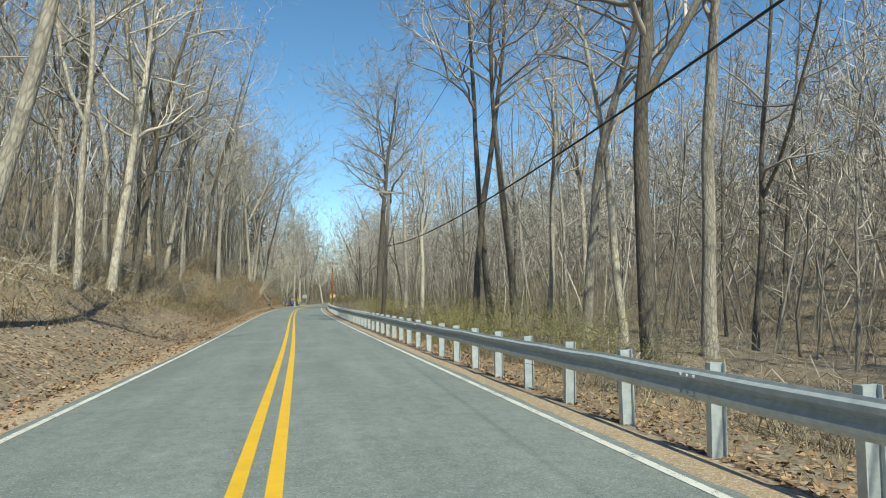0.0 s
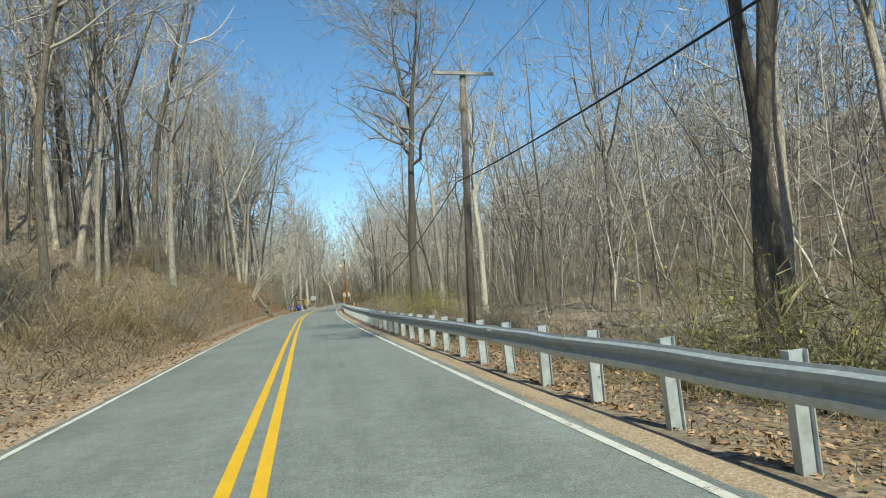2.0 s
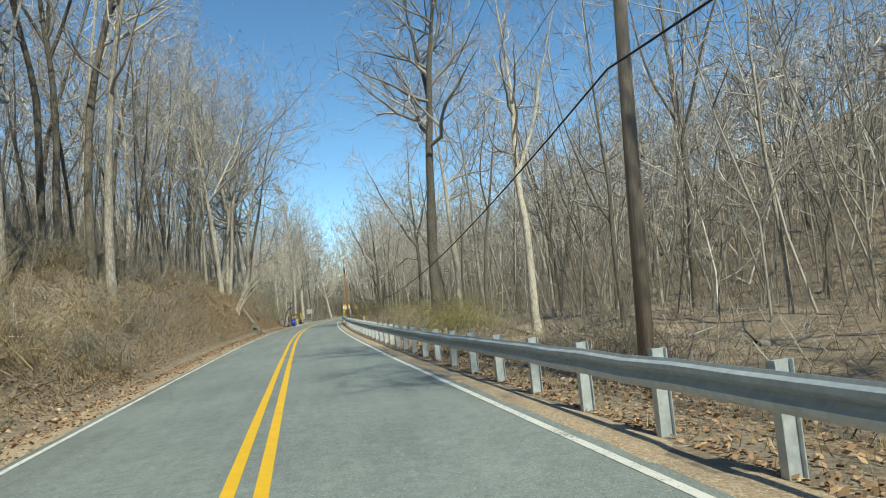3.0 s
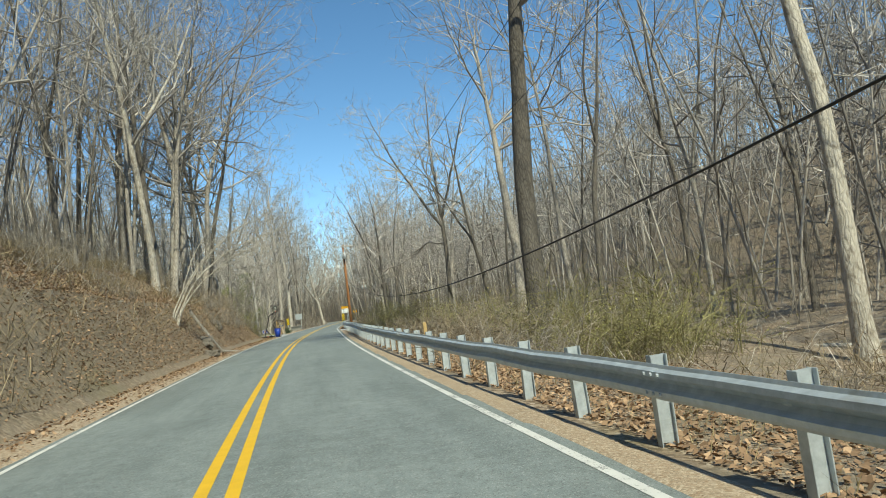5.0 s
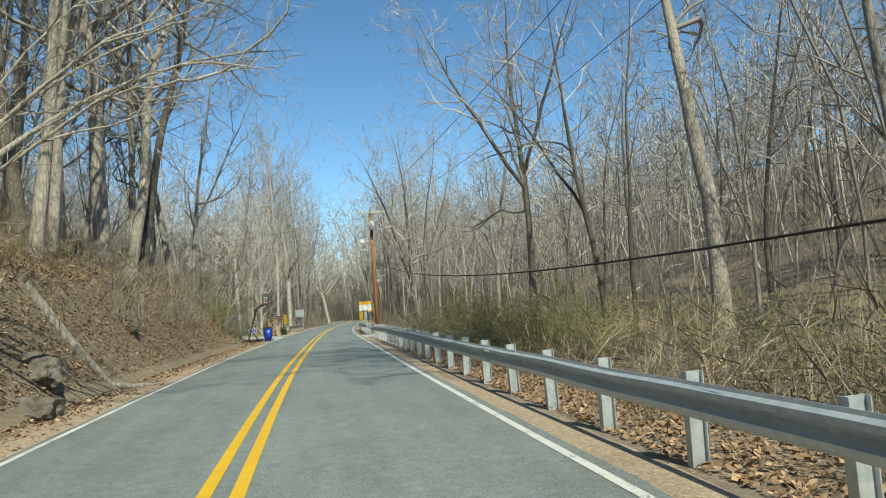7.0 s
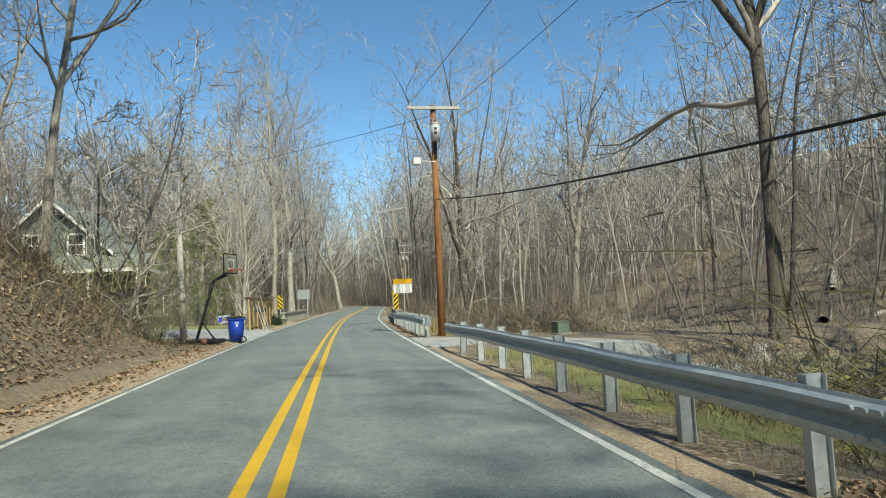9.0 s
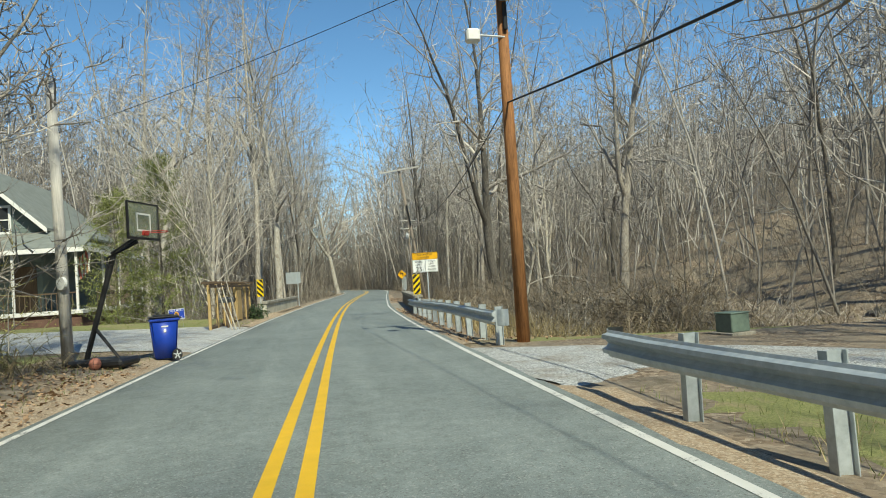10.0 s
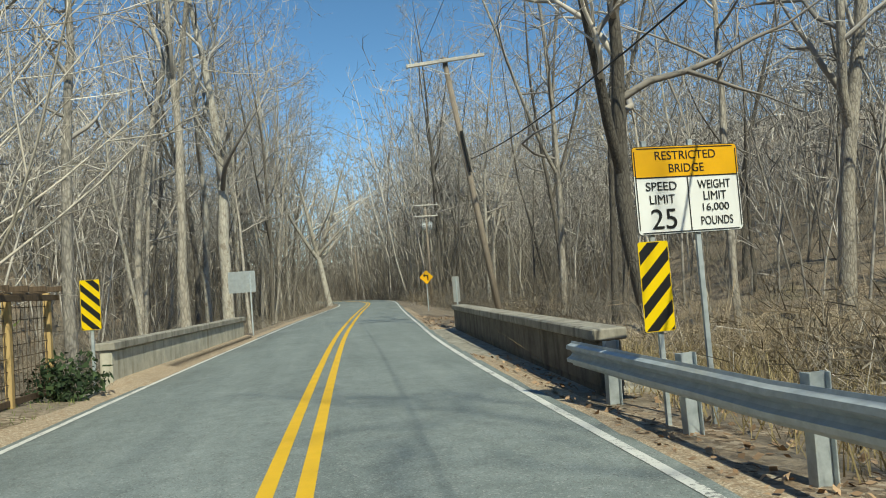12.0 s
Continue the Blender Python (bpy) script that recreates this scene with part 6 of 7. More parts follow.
def bent_saplings():
    """Thin stems from one root that arch over the bank towards the road."""
    x, y = -6.85, 101.5
    r = np.random.RandomState(61)
    S = Soup()
    u = np.linspace(0, 1, 11)[:, None]
    for mid, end, w in (((1.0, 0.2, 3.6), (6.3, 0.8, 4.3), 0.066), ((1.2, -0.1, 3.5), (4.4, 0.5, 4.9), 0.06), ((1.2, -0.3, 2.2), (4.4, -0.4, 3.2), 0.056), ((0.7, 0.5, 3.6), (3.0, 1.2, 5.4), 0.042), ((0.9, 0.6, 3.9), (5.4, 1.5, 5.3), 0.045)):
        foot = np.array([r.uniform(-0.2, 0.2), r.uniform(-0.25, 0.25), -0.35])
        line = foot * (1 - u) ** 2 + np.array(mid) * 2 * u * (1 - u) + np.array(end) * u * u
        line[1:] += np.cumsum(r.normal(0, 0.035, (10, 3)), 0)
        tube(S, line, w * (1.05 - 0.85 * u[:, 0]), 7)
        for q in (0.45, 0.62, 0.78, 0.9):
            p, d = along(line, q * 10)
            side = bend(r, p, (0.8, r.normal(0, 0.4), r.uniform(-0.1, 0.7)), r.uniform(1.4, 3.0), 5, 0.16, 0.03)
            tube(S, side, [w * 0.42, w * 0.36, w * 0.28, w * 0.2, w * 0.12, 0], 5)
            branch_out(r, S, side, w * 0.3, 7, 0.9, 5, 0.005)
        branch_out(r, S, line, w * 0.6, 9, 1.1, 5, 0.005)
    me = S.mesh("stem_clump")
    me.materials.append(PALE_BARK)
    root = new("bent_sapling")
    root.location = (x, y, ground_z(x, y))
    new("stem_clump", me).parent = root
    KEEP_OUT.append((x, y, 2.5))
    tagged(root, "clump of pale saplings arching over the cut bank", "sapling")


bent_saplings()


def evergreen(x, y, h, spread, seed):
    r = np.random.RandomState(seed)
    T, C = Soup(), Soup()
    tube(T, [(0, 0, -0.3), (0.03, 0, h * 0.5), (0, 0.02, h)], [0.10, 0.06, 0], 8)
    lv, lt = [], []
    for i in range(240):
        s = r.uniform(0.06, 1.0) ** 0.9
        a = r.uniform(0, 6.28)
        L = spread * (1.08 - s) ** 0.6 * r.uniform(0.6, 1.1)
        p = np.array([0, 0, h * s])
        w = np.array([math.cos(a), math.sin(a), r.uniform(0.1, 0.7)]) * L
        tube(C, [p, p + w * 0.6, p + w], [0.014, 0.008, 0], 3)
        for j in range(64):
            c = p + w * r.uniform(0.35, 1.05) + r.normal(0, 0.09, 3)
            q = c + r.normal(0, 0.12, 3) + np.array([0, 0, 0.06])
            n = r.normal(0, 0.011, 3)
            k = len(lv)
            lv += [c - n, c + n, q]
            lt.append((k, k + 1, k + 2))
    root = new("evergreen_tree")
    root.location = (x, y, ground_z(x, y))
    for nm, me, m in (("trunk", T.mesh("trunk"), DARK_BARK), ("greenwood", C.mesh("greenwood"), TWIG), ("foliage", tri_mesh("foliage", np.array(lv), np.array(lt), False), EVERGREEN)):
        me.materials.append(m)
        new(nm, me).parent = root
    KEEP_OUT.append((x, y, 2.5))
    return tagged(root, "yellow-green evergreen tree in the yard", "tree", "yard evergreens")


evergreen(-8.0, 165.4, 11.0, 3.1, 71)
evergreen(-10.9, 168.0, 10.0, 3.0, 72)


def holly(x, y, size, seed):
    r = np.random.RandomState(seed)
    S, lv, lt = Soup(), [], []
    for i in range(40):
        d = r.normal(0, 1, 3)
        d[2] = abs(d[2]) + 0.3
        d /= math.sqrt(float(d @ d))
        tip = d * size * r.uniform(0.6, 1.0) * (1, 1, 1.0)
        tube(S, [(0, 0, -0.1), tip * 0.5, tip], [0.012, 0.008, 0], 3)
        for j in range(30):
            c = tip * r.uniform(0.45, 1.05) + r.normal(0, 0.09, 3)
            u, w = r.normal(0, 0.035, 3), r.normal(0, 0.02, 3)
            k = len(lv)
            lv += [c - u, c + w, c + u, c - w]
            lt += [(k, k + 1, k + 2), (k, k + 2, k + 3)]
    root = new("holly_bush")
    root.location = (x, y, ground_z(x, y))
    for nm, me, m in (("brushwood", S.mesh("brushwood"), DARK_BARK), ("foliage", tri_mesh("foliage", np.array(lv), np.array(lt), False), HOLLY)):
        me.materials.append(m)
        new(nm, me).parent = root
    return tagged(root, "dark green evergreen bush at the end of the wall", "shrub")


holly(-3.12, 163.35, 0.85, 81)
holly(-2.0, 167.6, 0.22, 82)


def rock(x, y, size, seed, label, sink=0.25):
    r = np.random.RandomState(seed)
    bm = bmesh.new()
    bmesh.ops.create_icosphere(bm, subdivisions=4, radius=1.0)
    cuts = [(Vector(r.normal(0, 1, 3)).normalized(), r.uniform(0.55, 0.8)) for _ in range(9)]
    for v in bm.verts:
        for n, d in cuts:
            k = v.co.dot(n) - d
            if k > 0:
                v.co -= n * k * 0.9
        v.co += v.co.normalized() * (0.22 * noise.noise(v.co * 2.2 + Vector((seed, 0, 0))) + 0.09 * noise.noise(v.co * 7 + Vector((0, seed, 0))))
        v.co = Vector((v.co.x * size[0], v.co.y * size[1], v.co.z * size[2]))
    ob = part("rock", bm, ROCK, None, "", False)
    ob.matrix_basis = pose(x, y, ground_z(x, y) + size[2] * (0.5 - sink), r.uniform(-15, 15), r.uniform(-15, 15), r.uniform(0, 180))
    return tagged(ob, label, "rock", "rocks on the banks")


rock(-5.6, 103.6, (0.55, 0.8, 0.42), 1, "angular grey rock jutting from the cut bank", 0.45)
rock(-6.0, 104.9, (0.5, 0.6, 0.4), 2, "angular grey rock jutting from the cut bank", 0.5)
rock(-6.4, 113.5, (0.5, 0.7, 0.4), 3, "grey-brown rock half buried in the bank", 0.55)
for i, (x, y, s) in enumerate(((7.6, 97.0, 0.35), (8.6, 99.4, 0.45), (9.4, 95.6, 0.3), (19.0, 141.5, 0.6), (21.0, 143.0, 0.8), (22.5, 146.5, 0.7), (24.0, 144.0, 0.5), (20.0, 148.5, 0.6), (26.0, 150.0, 0.8), (-14.0, 33.0, 0.5), (-12.5, 29.0, 0.4))):
    rock(x, y, (s, s * 1.2, s * 0.6), 20 + i, "weathered grey rock among dead leaves")


def log(a, b, r0, seed, wood, label, twiggy=0):
    r = np.random.RandomState(seed)
    S = Soup()
    n = 7
    pts = []
    for i in range(n + 1):
        q = np.array(a) + (np.array(b) - np.array(a)) * i / n + r.normal(0, 0.06, 2)
        pts.append((q[0], q[1], ground_z(*q) + r0 * (0.4 - 0.2 * i / n)))
    pts = np.array(pts)
    tube(S, pts, r0 * (1 - 0.75 * np.linspace(0, 1, n + 1)), 8)
    if twiggy:
        branch_out(r, S, pts, r0, twiggy, 1.6, 3, 0.008)
    me = S.mesh("fallen_log")
    me.materials.append(wood)
    return tagged(new("fallen_log", me), label, "log", "fallen logs")


log((-7.1, 107.0), (-4.45, 109.3), 0.17, 1, BARK, "thick fallen brown log lying down the bank")
log((-14.5, 28.0), (-8.0, 33.5), 0.14, 2, PALE_BARK, "pale fallen log on the leafy bank", 6)
log((-15.0, 25.0), (-9.5, 24.0), 0.12, 3, BARK, "fallen grey log on the leafy bank", 6)
log((-13.0, 20.0), (-8.5, 27.0), 0.10, 4, PALE_BARK, "pale fallen branch on the leafy bank", 8)
log((16.0, 12.0), (22.0, 27.0), 0.18, 5, PALE_BARK, "pale fallen trunk on the woodland floor", 5)
log((14.0, 60.0), (21.0, 66.0), 0.16, 6, BARK, "fallen grey trunk on the woodland floor", 6)
log((19.0, 139.0), (26.0, 147.0), 0.20, 7, PALE_BARK, "pale fallen trunk among the rocks", 6)
log((23.5, 143.0), (29.0, 141.0), 0.14, 8, PALE_BARK, "bleached fallen branch among the rocks", 10)
log((27.0, 148.0), (33.0, 155.0), 0.22, 9, PALE_BARK, "thick bleached log on the slope", 3)
log((12.0, 72.0), (19.0, 70.0), 0.12, 10, PALE_BARK, "pale fallen trunk on the woodland floor", 6)
log((13.5, 105.0), (20.0, 112.0), 0.14, 11, BARK, "fallen grey trunk on the woodland floor", 6)
log((16.0, 160.0), (22.0, 164.0), 0.13, 12, PALE_BARK, "pale fallen branch below the hill", 8)


def stump(x, y):
    r = np.random.RandomState(9)
    bm = bmesh.new()
    n, rings = 18, []
    for rad, z in ((0.62, -0.2), (0.42, 0.08), (0.36, 0.32), (0.33, 0.42)):
        rings.append([bm.verts.new((rad * (1 + 0.14 * math.sin(5 * 6.283 * k / n) * (rad > 0.4)) * math.cos(6.283 * k / n), rad * math.sin(6.283 * k / n), z + (r.uniform(-0.05, 0.09) if z > 0.4 else 0))) for k in range(n)])
    for a, b in zip(rings, rings[1:]):
        for k in range(n):
            bm.faces.new((a[k], a[(k + 1) % n], b[(k + 1) % n], b[k]))
    bm.faces.new(rings[-1])
    ob = part("tree_stump", bm, GREY_WOOD)
    ob.location = (x, y, ground_z(x, y))
    tagged(ob, "weathered tree stump in the grass", "stump")


stump(11.8, 132.3)


def cabinet(x, y):
    root = new("utility_cabinet")
    root.matrix_basis = pose(x, y, ground_z(x, y), 0, 0, 12) @ Matrix.Scale(0.78, 4)
    bm = bmesh.new()
    box(bm, (0.86, 0.8, 0.16), (0, 0, 0.0), bevel=0.015)
    part("base_pad", bm, CONCRETE, root, "concrete pad")
    bm = bmesh.new()
    box(bm, (0.66, 0.6, 0.5), (0, 0, 0.33), bevel=0.02)
    part("body", bm, BOX_GREEN, root)
    bm = bmesh.new()
    box(bm, (0.7, 0.64, 0.05), (0, 0, 0.6), bevel=0.02)
    part("lid", bm, BOX_GREEN, root)
    tagged(root, "faded green metal utility cabinet beside the drive", "utility box")


cabinet(8.6, 139.9)
bm = bmesh.new()
box(bm, (0.10, 0.035, 1.25), (0, 0, 0.42), bevel=0.004)
stake = part("survey_stake", bm, CEDAR)
stake.matrix_basis = pose(2.78, 84.4, ground_z(2.78, 84.4) + 0.0, 0, -1, 10)
tagged(stake, "yellow wooden stake standing behind the guardrail", "stake")

# ---------------------------------------------------------------- shrubs
rs = np.random.RandomState(21)


def bank_brush(count, y0, y1, d0, d1, side, mat, label, s0, s1):
    spots = []
    for _ in range(count):
        y, d = rs.uniform(y0, y1), rs.uniform(d0, d1)
        x = float(road_x(y) + half_r(y) + d if side > 0 else road_x(y) - half_l(y) - d)
        spots.append((x, y, rs.uniform(0, 6.28), rs.uniform(s0, s1), rs.randint(4)))
    massed_brush("brush", spots, mat, label)


def thicket(count, y0, y1, d0, d1, side, kinds, mats, labels, s0=0.8, s1=1.2):
    for _ in range(count):
        y, d = rs.uniform(y0, y1), rs.uniform(d0, d1)
        x = float(road_x(y) + half_r(y) + d if side > 0 else road_x(y) - half_l(y) - d)
        if side > 0 and 133 < y < 142:
            continue
        k = rs.randint(len(kinds))
        m = rs.randint(len(mats))
        shrub(kinds[k], mats[m], x, y, rs.uniform(0, 6.28), rs.uniform(s0, s1), labels[m])


TAN_L, GREY_L, OLIVE_L = "tangled tan brush of bare stems", "grey-brown thicket of bare stems", "thin shrub with fresh olive-green buds"
thicket(16, 6, 48, 2.4, 6.0, 1, BRUSH_KINDS, [BRUSH, GREY_BRUSH], [TAN_L, GREY_L], 0.6, 1.0)
thicket(13, 18, 37, 3.0, 7.0, 1, BUD_KINDS, [OLIVE], [OLIVE_L], 0.7, 1.1)
thicket(14, 52, 78, 3.2, 8.0, 1, BRUSH_KINDS, [BRUSH, GREY_BRUSH], [TAN_L, GREY_L], 0.5, 0.9)
thicket(44, 78, 124, 2.8, 8.0, 1, BRUSH_KINDS, [BRUSH, GREY_BRUSH], [TAN_L, GREY_L], 0.8, 1.2)
thicket(28, 80, 122, 3.6, 9.0, 1, BUD_KINDS, [OLIVE], [OLIVE_L], 0.8, 1.2)
thicket(10, 110, 128, 5.0, 9.0, 1, BRUSH_KINDS, [GREY_BRUSH], [GREY_L], 0.7, 1.1)
thicket(54, 143.5, 166, 3.3, 10.5, 1, BRUSH_KINDS, [BRUSH, BRUSH, GREY_BRUSH], [TAN_L, TAN_L, GREY_L], 0.8, 1.35)
for x, y, k in ((-6.6, 138.2, 0), (-8.2, 139.6, 1), (-7.2, 140.6, 0), (-9.8, 139.2, 1), (-10.8, 141.0, 0)):
    shrub(BUD_KINDS[k], OLIVE, x, y, x * 3, 0.85, OLIVE_L)
thicket(10, 178, 215, 2.0, 6.0, 1, BRUSH_KINDS, [BRUSH, GREY_BRUSH], [TAN_L, GREY_L])
thicket(12, 20, 50, 3.5, 9.0, -1, BRUSH_KINDS, [GREY_BRUSH, BRUSH], [GREY_L, TAN_L], 0.5, 0.9)
bank_brush(28, 44, 84, 2.2, 8.0, -1, GREY_BRUSH, "thick grey-brown brush on the bank", 0.6, 1.05)
bank_brush(28, 44, 84, 2.2, 8.0, -1, WEED, "thick brown brush on the bank", 0.5, 1.0)
bank_brush(20, 82, 124, 3.0, 9.0, -1, GREY_BRUSH, "low grey-brown brush on the cut bank", 0.35, 0.75)
bank_brush(20, 82, 124, 3.0, 9.0, -1, WEED, "low brown brush on the cut bank", 0.35, 0.75)
thicket(30, 112, 131, 1.8, 8.0, -1, BRUSH_KINDS, [BRUSH, GREY_BRUSH], [TAN_L, GREY_L], 0.6, 1.0)
thicket(12, 129, 136.5, 2.4, 8.0, -1, BRUSH_KINDS, [GREY_BRUSH, OLIVE, BRUSH], [GREY_L, GREY_L, TAN_L], 0.7, 1.15)
thicket(24, 166, 215, 3.0, 9.0, -1, BRUSH_KINDS, [GREY_BRUSH, BRUSH], [GREY_L, TAN_L])

# ---------------------------------------------------------------- leaves and grass on the ground


def litter(name, spots, make, material, label, shade=False):
    v, t = make(spots)
    me = tri_mesh(name, v, t, shade)
    me.materials.append(material)
    return tagged(new(name, me), label, "ground cover", kind="stuff")


def verge_spots(seed, count, y0, y1, d0, d1, side, power=1.5):
    r = np.random.RandomState(seed)
    y = r.uniform(y0, y1, count)
    d = d0 + (d1 - d0) * r.uniform(0, 1, count) ** power
    x = road_x(y) + half_r(y) + d if side > 0 else road_x(y) - half_l(y) - d
    ok = ~((side > 0) & (y > 134.5) & (y < 140.3) & (d < 5)) & ~((side < 0) & (y > 144.8) & (y < 155.5))
    x, y = x[ok], y[ok]
    return np.stack([x, y, height(x, y)], 1)


def leaves(spots, size=0.042, seed=1):
    r = np.random.RandomState(seed)
    n = len(spots)
    c = spots + np.stack([np.zeros(n), np.zeros(n), r.uniform(0.01, 0.05, n)], 1)
    a = r.uniform(0, 6.28, n)
    s = r.uniform(0.5, 1.3, n)[:, None] * size
    u = np.stack([np.cos(a), np.sin(a), r.normal(0, 0.35, n)], 1) * s
    w = np.stack([-np.sin(a), np.cos(a), r.normal(0, 0.45, n)], 1) * s * 0.6
    v = np.stack([c - u, c + w, c + u, c - w], 1).reshape(-1, 3)
    k = np.arange(n)[:, None] * 4
    t = np.concatenate([k + [0, 1, 2], k + [0, 2, 3]])
    return v, t


def tangle(spots, size=0.7, seed=3):
    """Bent stems and vines that lie over the ground in all directions."""
    r = np.random.RandomState(seed)
    n = len(spots)
    a = r.uniform(0, 6.28, n)
    L = r.uniform(0.4, 1.2, n) * size
    way = np.stack([np.cos(a), np.sin(a), np.zeros(n)], 1) * L[:, None] * 0.5
    top = spots + way + np.stack([np.zeros(n), np.zeros(n), L * r.uniform(0.1, 0.75, n)], 1)
    end = spots + way * 2 + np.stack([np.zeros(n), np.zeros(n), L * r.uniform(-0.1, 0.6, n)], 1)
    w = np.stack([-np.sin(a), np.cos(a), r.normal(0, 0.7, n)], 1) * r.uniform(0.004, 0.009, n)[:, None] * 0.8
    v = np.stack([spots - w, spots + w, top - w, top + w, end], 1).reshape(-1, 3)
    k = np.arange(n)[:, None] * 5
    return v, np.concatenate([k + [0, 1, 2], k + [1, 3, 2], k + [2, 3, 4]])


def blades(spots, h=0.22, seed=2, width=0.006):
    r = np.random.RandomState(seed)
    n = len(spots)
    L = r.uniform(0.4, 1.2, n)[:, None] * h
    tip = spots + np.stack([r.normal(0, 0.45, n), r.normal(0, 0.45, n), np.ones(n)], 1) * L
    a = r.uniform(0, 6.28, n)
    w = np.stack([np.cos(a), np.sin(a), np.zeros(n)], 1) * width
    v = np.stack([spots - w - (0, 0, 0.02), spots + w - (0, 0, 0.02), tip], 1).reshape(-1, 3)
    return v, np.arange(n * 3).reshape(-1, 3)


litter("dead_leaves", verge_spots(1, 40000, 0, 119, 0.9, 6, 1), leaves, LEAF, "curled dry brown leaves on the verge")
litter("dead_leaves", verge_spots(2, 30000, 4, 140, 0.5, 7, -1), leaves, LEAF, "curled dry brown leaves on the bank")
litter("dead_leaves", verge_spots(3, 5000, 141, 185, 0.3, 5, 1), leaves, LEAF, "dry brown leaves under the guardrail")
litter("dry_grass", verge_spots(4, 9000, 0, 132, 1.0, 5, 1, 1.2), blades, STRAW, "thin dry straw-coloured grass on the verge")
litter("dry_grass", verge_spots(5, 7000, 118, 134, 1.0, 9, 1, 1.0), lambda s: blades(s, 0.12), LAWN, "short yellow-green grass by the drive")
litter("dry_grass", verge_spots(6, 9000, 142.6, 168, 1.2, 8, 1, 1.0), lambda s: blades(s, 0.7, 3, 0.008), STRAW, "tall dry straw-coloured grass and weeds")
litter("lawn_grass", verge_spots(7, 14000, 126, 166, 0.5, 16, -1, 1.2), lambda s: blades(s, 0.09, 4, 0.008), LAWN, "short patchy lawn in the yard")
litter("dead_leaves", verge_spots(8, 14000, 4, 142, 0.2, 2.2, -1, 1.2), leaves, LEAF, "pale dry leaves drifted along the road's edge")
litter("dead_vines", verge_spots(9, 15000, 40, 84, 1.35, 10, -1, 1.0), tangle, WEED, "dark tangle of dead weeds and vines on the bank")
litter("dead_vines", verge_spots(29, 9000, 84, 134, 1.9, 10, -1, 1.0), tangle, WEED, "thin tangle of dead weeds and vines on the cut bank")
litter("dead_leaves", verge_spots(30, 38000, 84, 132, 0.9, 6.5, -1, 1.0), leaves, LEAF, "tan dead leaves covering the cut bank")
litter("dead_vines", verge_spots(10, 7000, 14, 44, 3.0, 12, -1, 1.0), tangle, WEED, "dead weeds and fallen twigs on the bank")
litter("dead_vines", verge_spots(11, 9000, 4, 130, 2.6, 11, 1, 1.0), tangle, WEED, "dead weeds and fallen twigs behind the guardrail")
litter("dead_vines", verge_spots(12, 5000, 142, 166, 2.0, 12, 1, 1.0), tangle, WEED, "dead brown weeds below the hill")
litter("dead_vines", verge_spots(13, 3000, 128, 142, 1.6, 7, -1, 1.0), tangle, WEED, "dead weeds at the edge of the yard")
bank_brush(40, 226, 292, 2.5, 14, -1, GREY_BRUSH, "tangled grey undergrowth by the road's bend", 0.9, 1.5)
bank_brush(40, 226, 292, 2.5, 14, 1, GREY_BRUSH, "tangled grey undergrowth by the road's bend", 0.9, 1.5)
bank_brush(36, 170, 226, 3.5, 18, -1, GREY_BRUSH, "tangled grey undergrowth beyond the bridge", 0.8, 1.3)
bank_brush(26, 176, 226, 3.0, 16, 1, GREY_BRUSH, "tangled grey undergrowth beyond the bridge", 0.8, 1.3)
litter("fallen_sticks", verge_spots(14, 1600, 14, 62, 3.5, 15, -1, 1.0), lambda s: tangle(s, 1.5, 7), PALE_TWIG, "pale dead sticks scattered over the leafy bank")
litter("fallen_sticks", verge_spots(15, 1200, 62, 134, 2.2, 9, -1, 1.0), lambda s: tangle(s, 1.1, 8), PALE_TWIG, "pale dead sticks scattered over the cut bank")
litter("fallen_sticks", verge_spots(16, 1700, 4, 124, 4.0, 20, 1, 1.0), lambda s: tangle(s, 1.5, 9), PALE_TWIG, "pale dead sticks on the woodland floor")
litter("fallen_sticks", verge_spots(17, 900, 143, 166, 3.0, 14, 1, 1.0), lambda s: tangle(s, 1.4, 10), PALE_TWIG, "pale dead sticks and stalks below the hill")
litter("dead_leaves", verge_spots(18, 22000, 58, 119, 0.95, 3.4, 1, 1.0), leaves, LEAF, "deep drift of reddish-brown leaves under the guardrail")
log((-15.5, 36.0), (-9.0, 42.0), 0.11, 21, PALE_BARK, "pale fallen trunk on the leafy bank", 7)
log((-13.0, 43.0), (-8.5, 46.0), 0.08, 22, PALE_BARK, "pale fallen branch on the leafy bank", 7)
log((-16.0, 31.0), (-10.0, 37.5), 0.09, 23, BARK, "fallen grey trunk on the leafy bank", 6)
log((-12.5, 48.0), (-9.0, 52.0), 0.08, 24, PALE_BARK, "pale fallen branch on the leafy bank", 6)
log((12.0, 52.0), (18.0, 47.0), 0.10, 25, PALE_BARK, "pale fallen trunk on the woodland floor", 6)
log((15.0, 84.0), (22.0, 80.0), 0.11, 26, PALE_BARK, "pale fallen trunk on the woodland floor", 6)
litter("dead_leaves", verge_spots(19, 15000, 54, 134, 1.1, 4.2, -1, 1.0), leaves, LEAF, "dry brown leaves caught on the steep bank")

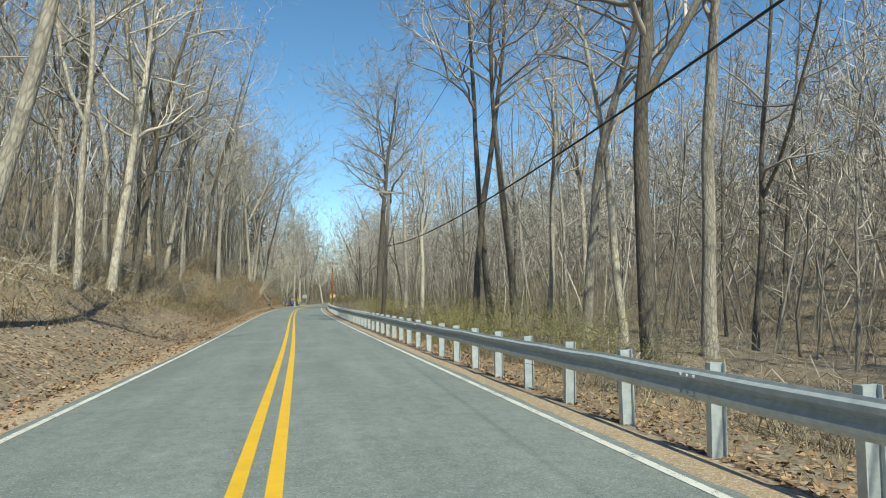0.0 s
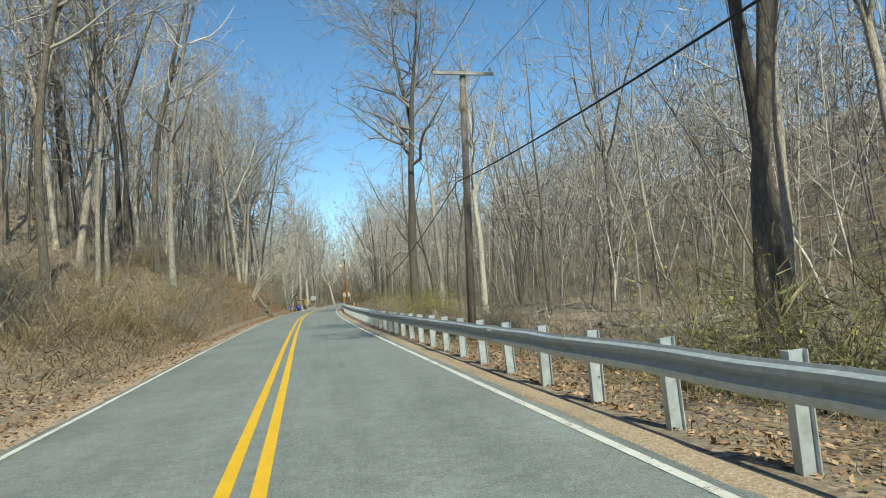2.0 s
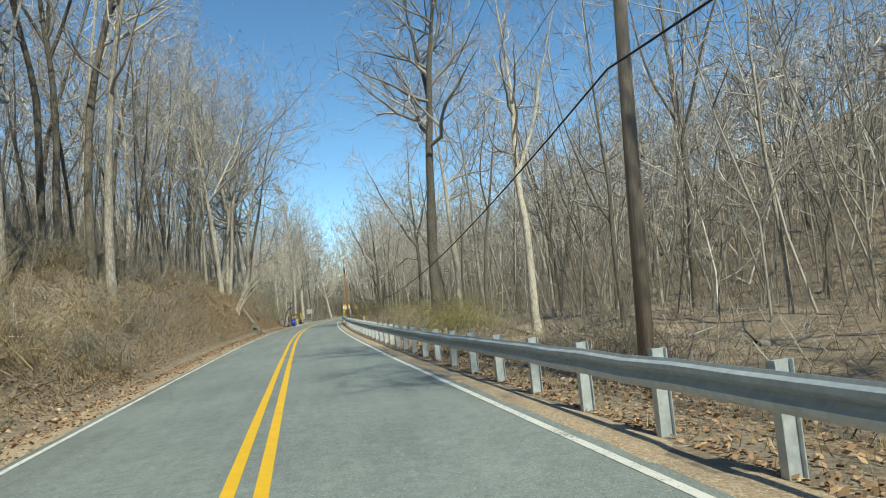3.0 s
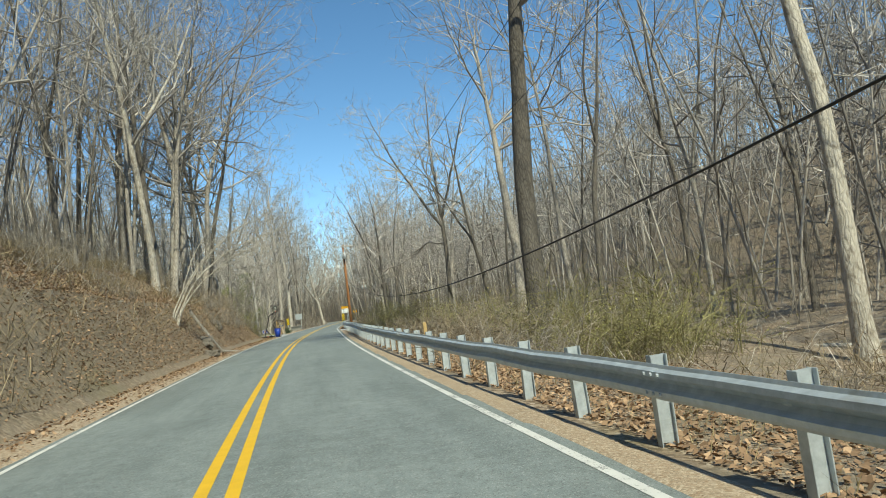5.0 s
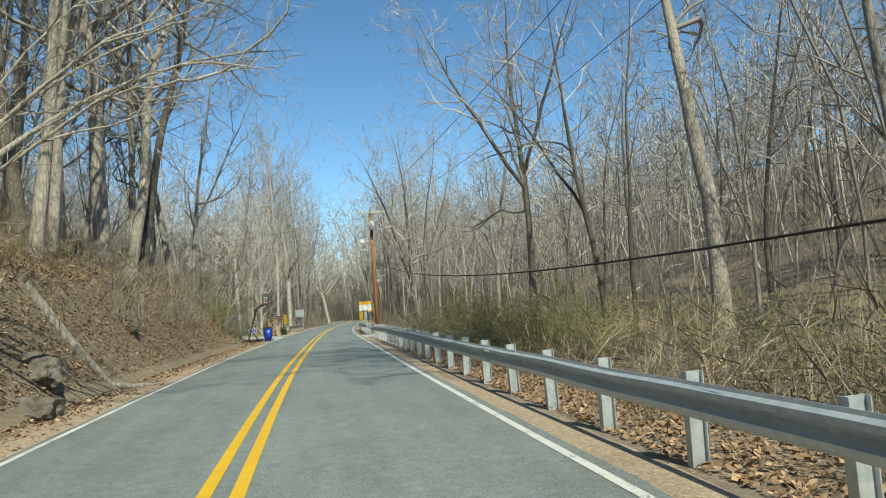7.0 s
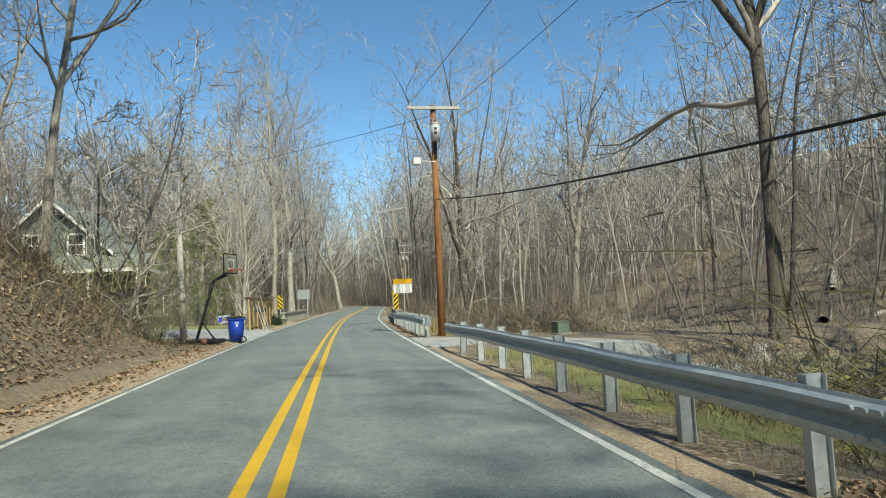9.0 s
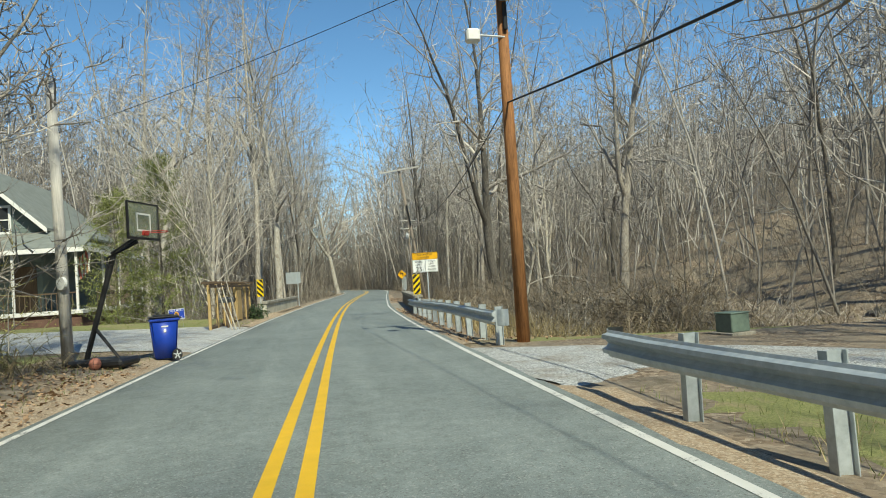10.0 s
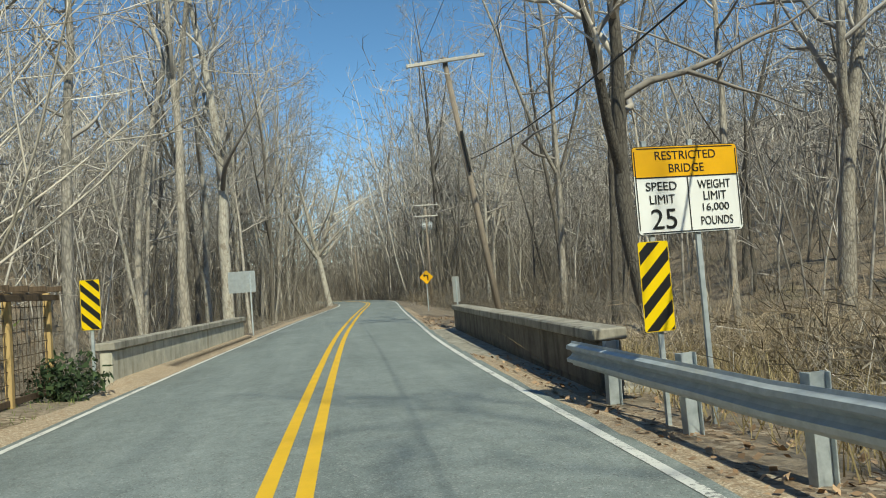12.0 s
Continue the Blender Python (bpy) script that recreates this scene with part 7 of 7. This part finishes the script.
# ---------------------------------------------------------------- the woods
rr = np.random.RandomState(11)
# dark bark stands twice: dark trunks, plus the woods' shade put into colour
WOODS = (BARK, DARK_BARK, DARK_BARK, BARK, PALE_BARK)
for side, seed in ((-1, 1), (1, 2)):
    span = (-24, 0) if side < 0 else (0, 40)
    for x, y in scatter(seed, *span, -4, 240, 66 if side < 0 else 42, 3.4, 3.2 if side < 0 else 9.5, 15 if side < 0 else 26):
        k = rr.randint(6)
        tree(NEAR[k], WOODS[rr.randint(5)], TWIG, x, y, rr.uniform(0, 6.28), rr.uniform(0.8, 1.1), rr.normal(0, 1.6, 2) + (0, 2.0))
    span = (-40, -10) if side < 0 else (16, 52)
    for x, y in scatter(seed + 10, *span, 0, 280, 18, 3.4, 13 if side < 0 else 20, 34 if side < 0 else 40):
        tree(MID[rr.randint(4)], WOODS[rr.randint(5)], TWIG, x, y, rr.uniform(0, 6.28), rr.uniform(0.8, 1.1), rr.normal(0, 1.6, 2) + (0, 2.0))
for side, seed in ((-1, 21), (1, 22)):
    for x, y in scatter(seed, -22, 30, 177, 262, 54, 3.0, 3.2, 13):
        if (x - road_x(y)) * side > 0:
            tree(NEAR[rr.randint(6)], WOODS[rr.randint(5)], TWIG, x, y, rr.uniform(0, 6.28), rr.uniform(0.95, 1.25), rr.normal(0, 1.6, 2) + (0, 1.0))
for x, y in scatter(23, -24, -5, 60, 137, 34, 2.6, 5.2, 14):
    tree(NEAR[rr.randint(6)], WOODS[rr.randint(5)], TWIG, x, y, rr.uniform(0, 6.28), rr.uniform(0.75, 1.05), rr.normal(0, 2.0, 2) + (0, 2.0))


def far_woods(name, seed, x0, x1, y0, y1, count, gap, near, label, tall=1.0):
    """Many plain bare trees as one mass."""
    r = np.random.RandomState(seed)
    S = Soup()
    spots = np.array(scatter(seed, x0, x1, y0, y1, count, gap, near))
    zs = height(spots[:, 0], spots[:, 1])
    for (x, y), z in zip(spots, zs):
        v, t = (FINE if abs(x - road_x(y)) < 30 else FAR)[r.randint(len(FAR))]
        a, s = r.uniform(0, 6.28), tall * r.uniform(0.75, 1.15)
        ca, sa = math.cos(a) * s, math.sin(a) * s
        tx, ty = r.normal(0.03, 0.035), r.normal(0, 0.035)
        p = np.stack([v[:, 0] * ca - v[:, 1] * sa + x + v[:, 2] * tx, v[:, 0] * sa + v[:, 1] * ca + y + v[:, 2] * ty, v[:, 2] * s + z], 1)
        S.add(p, t)
    me = S.mesh(name)
    me.materials.append(FAR_WOOD)
    return tagged(new(name, me), label, "woods", kind="stuff")


far_woods("far_woods", 31, -62, -9, -6, 300, 1850, 1.6, 9, "leafless grey-brown woods on the rising hillside")
far_woods("far_woods", 32, 19, 84, -6, 300, 2000, 1.6, 15, "leafless grey-brown woods on the hill beyond the brook")
far_woods("far_woods", 33, -34, 44, 228, 338, 1000, 1.4, 3, "leafless woods where the road bends away", 1.35)


def undergrowth(name, seed, x0, x1, y0, y1, count, near, label, tall=1.0):
    """Thin saplings and bare shrubs over the slopes, as one mass."""
    r = np.random.RandomState(seed)
    kinds = []
    for k in range(8):
        S = Soup()
        n = 9
        a, q = r.uniform(0, 6.28, n), np.sqrt(r.uniform(0, 1, n)) * 1.3
        foot = np.stack([np.cos(a) * q, np.sin(a) * q, np.full(n, -0.2)], 1)
        way = np.stack([r.normal(0, 0.22, n), r.normal(0, 0.22, n), np.ones(n)], 1)
        sprays(r, S, foot, way, r.uniform(1.0, 3.8, n), np.full(n, 0.014), 7)
        kinds.append(S.arrays())
    S = Soup()
    spots = np.array(scatter(seed, x0, x1, y0, y1, count, 1.3, near))
    for (x, y), z in zip(spots, height(spots[:, 0], spots[:, 1])):
        v, t = kinds[r.randint(8)]
        a, k = r.uniform(0, 6.28), tall * r.uniform(0.7, 1.3)
        ca, sa = math.cos(a) * k, math.sin(a) * k
        S.add(np.stack([v[:, 0] * ca - v[:, 1] * sa + x, v[:, 0] * sa + v[:, 1] * ca + y, v[:, 2] * k + z], 1), t)
    me = S.mesh(name)
    me.materials.append(GREY_BRUSH)
    return tagged(new(name, me), label, "undergrowth", kind="stuff")


undergrowth("undergrowth", 41, 18, 62, 0, 230, 1200, 15, "thin bare saplings and shrubs on the hillside")
undergrowth("undergrowth", 42, -40, -6, 0, 230, 900, 6, "thin bare saplings and shrubs on the bank")
undergrowth("undergrowth", 43, -36, 46, 215, 335, 1100, 3.5, "dense thin saplings where the road bends away", 2.3)
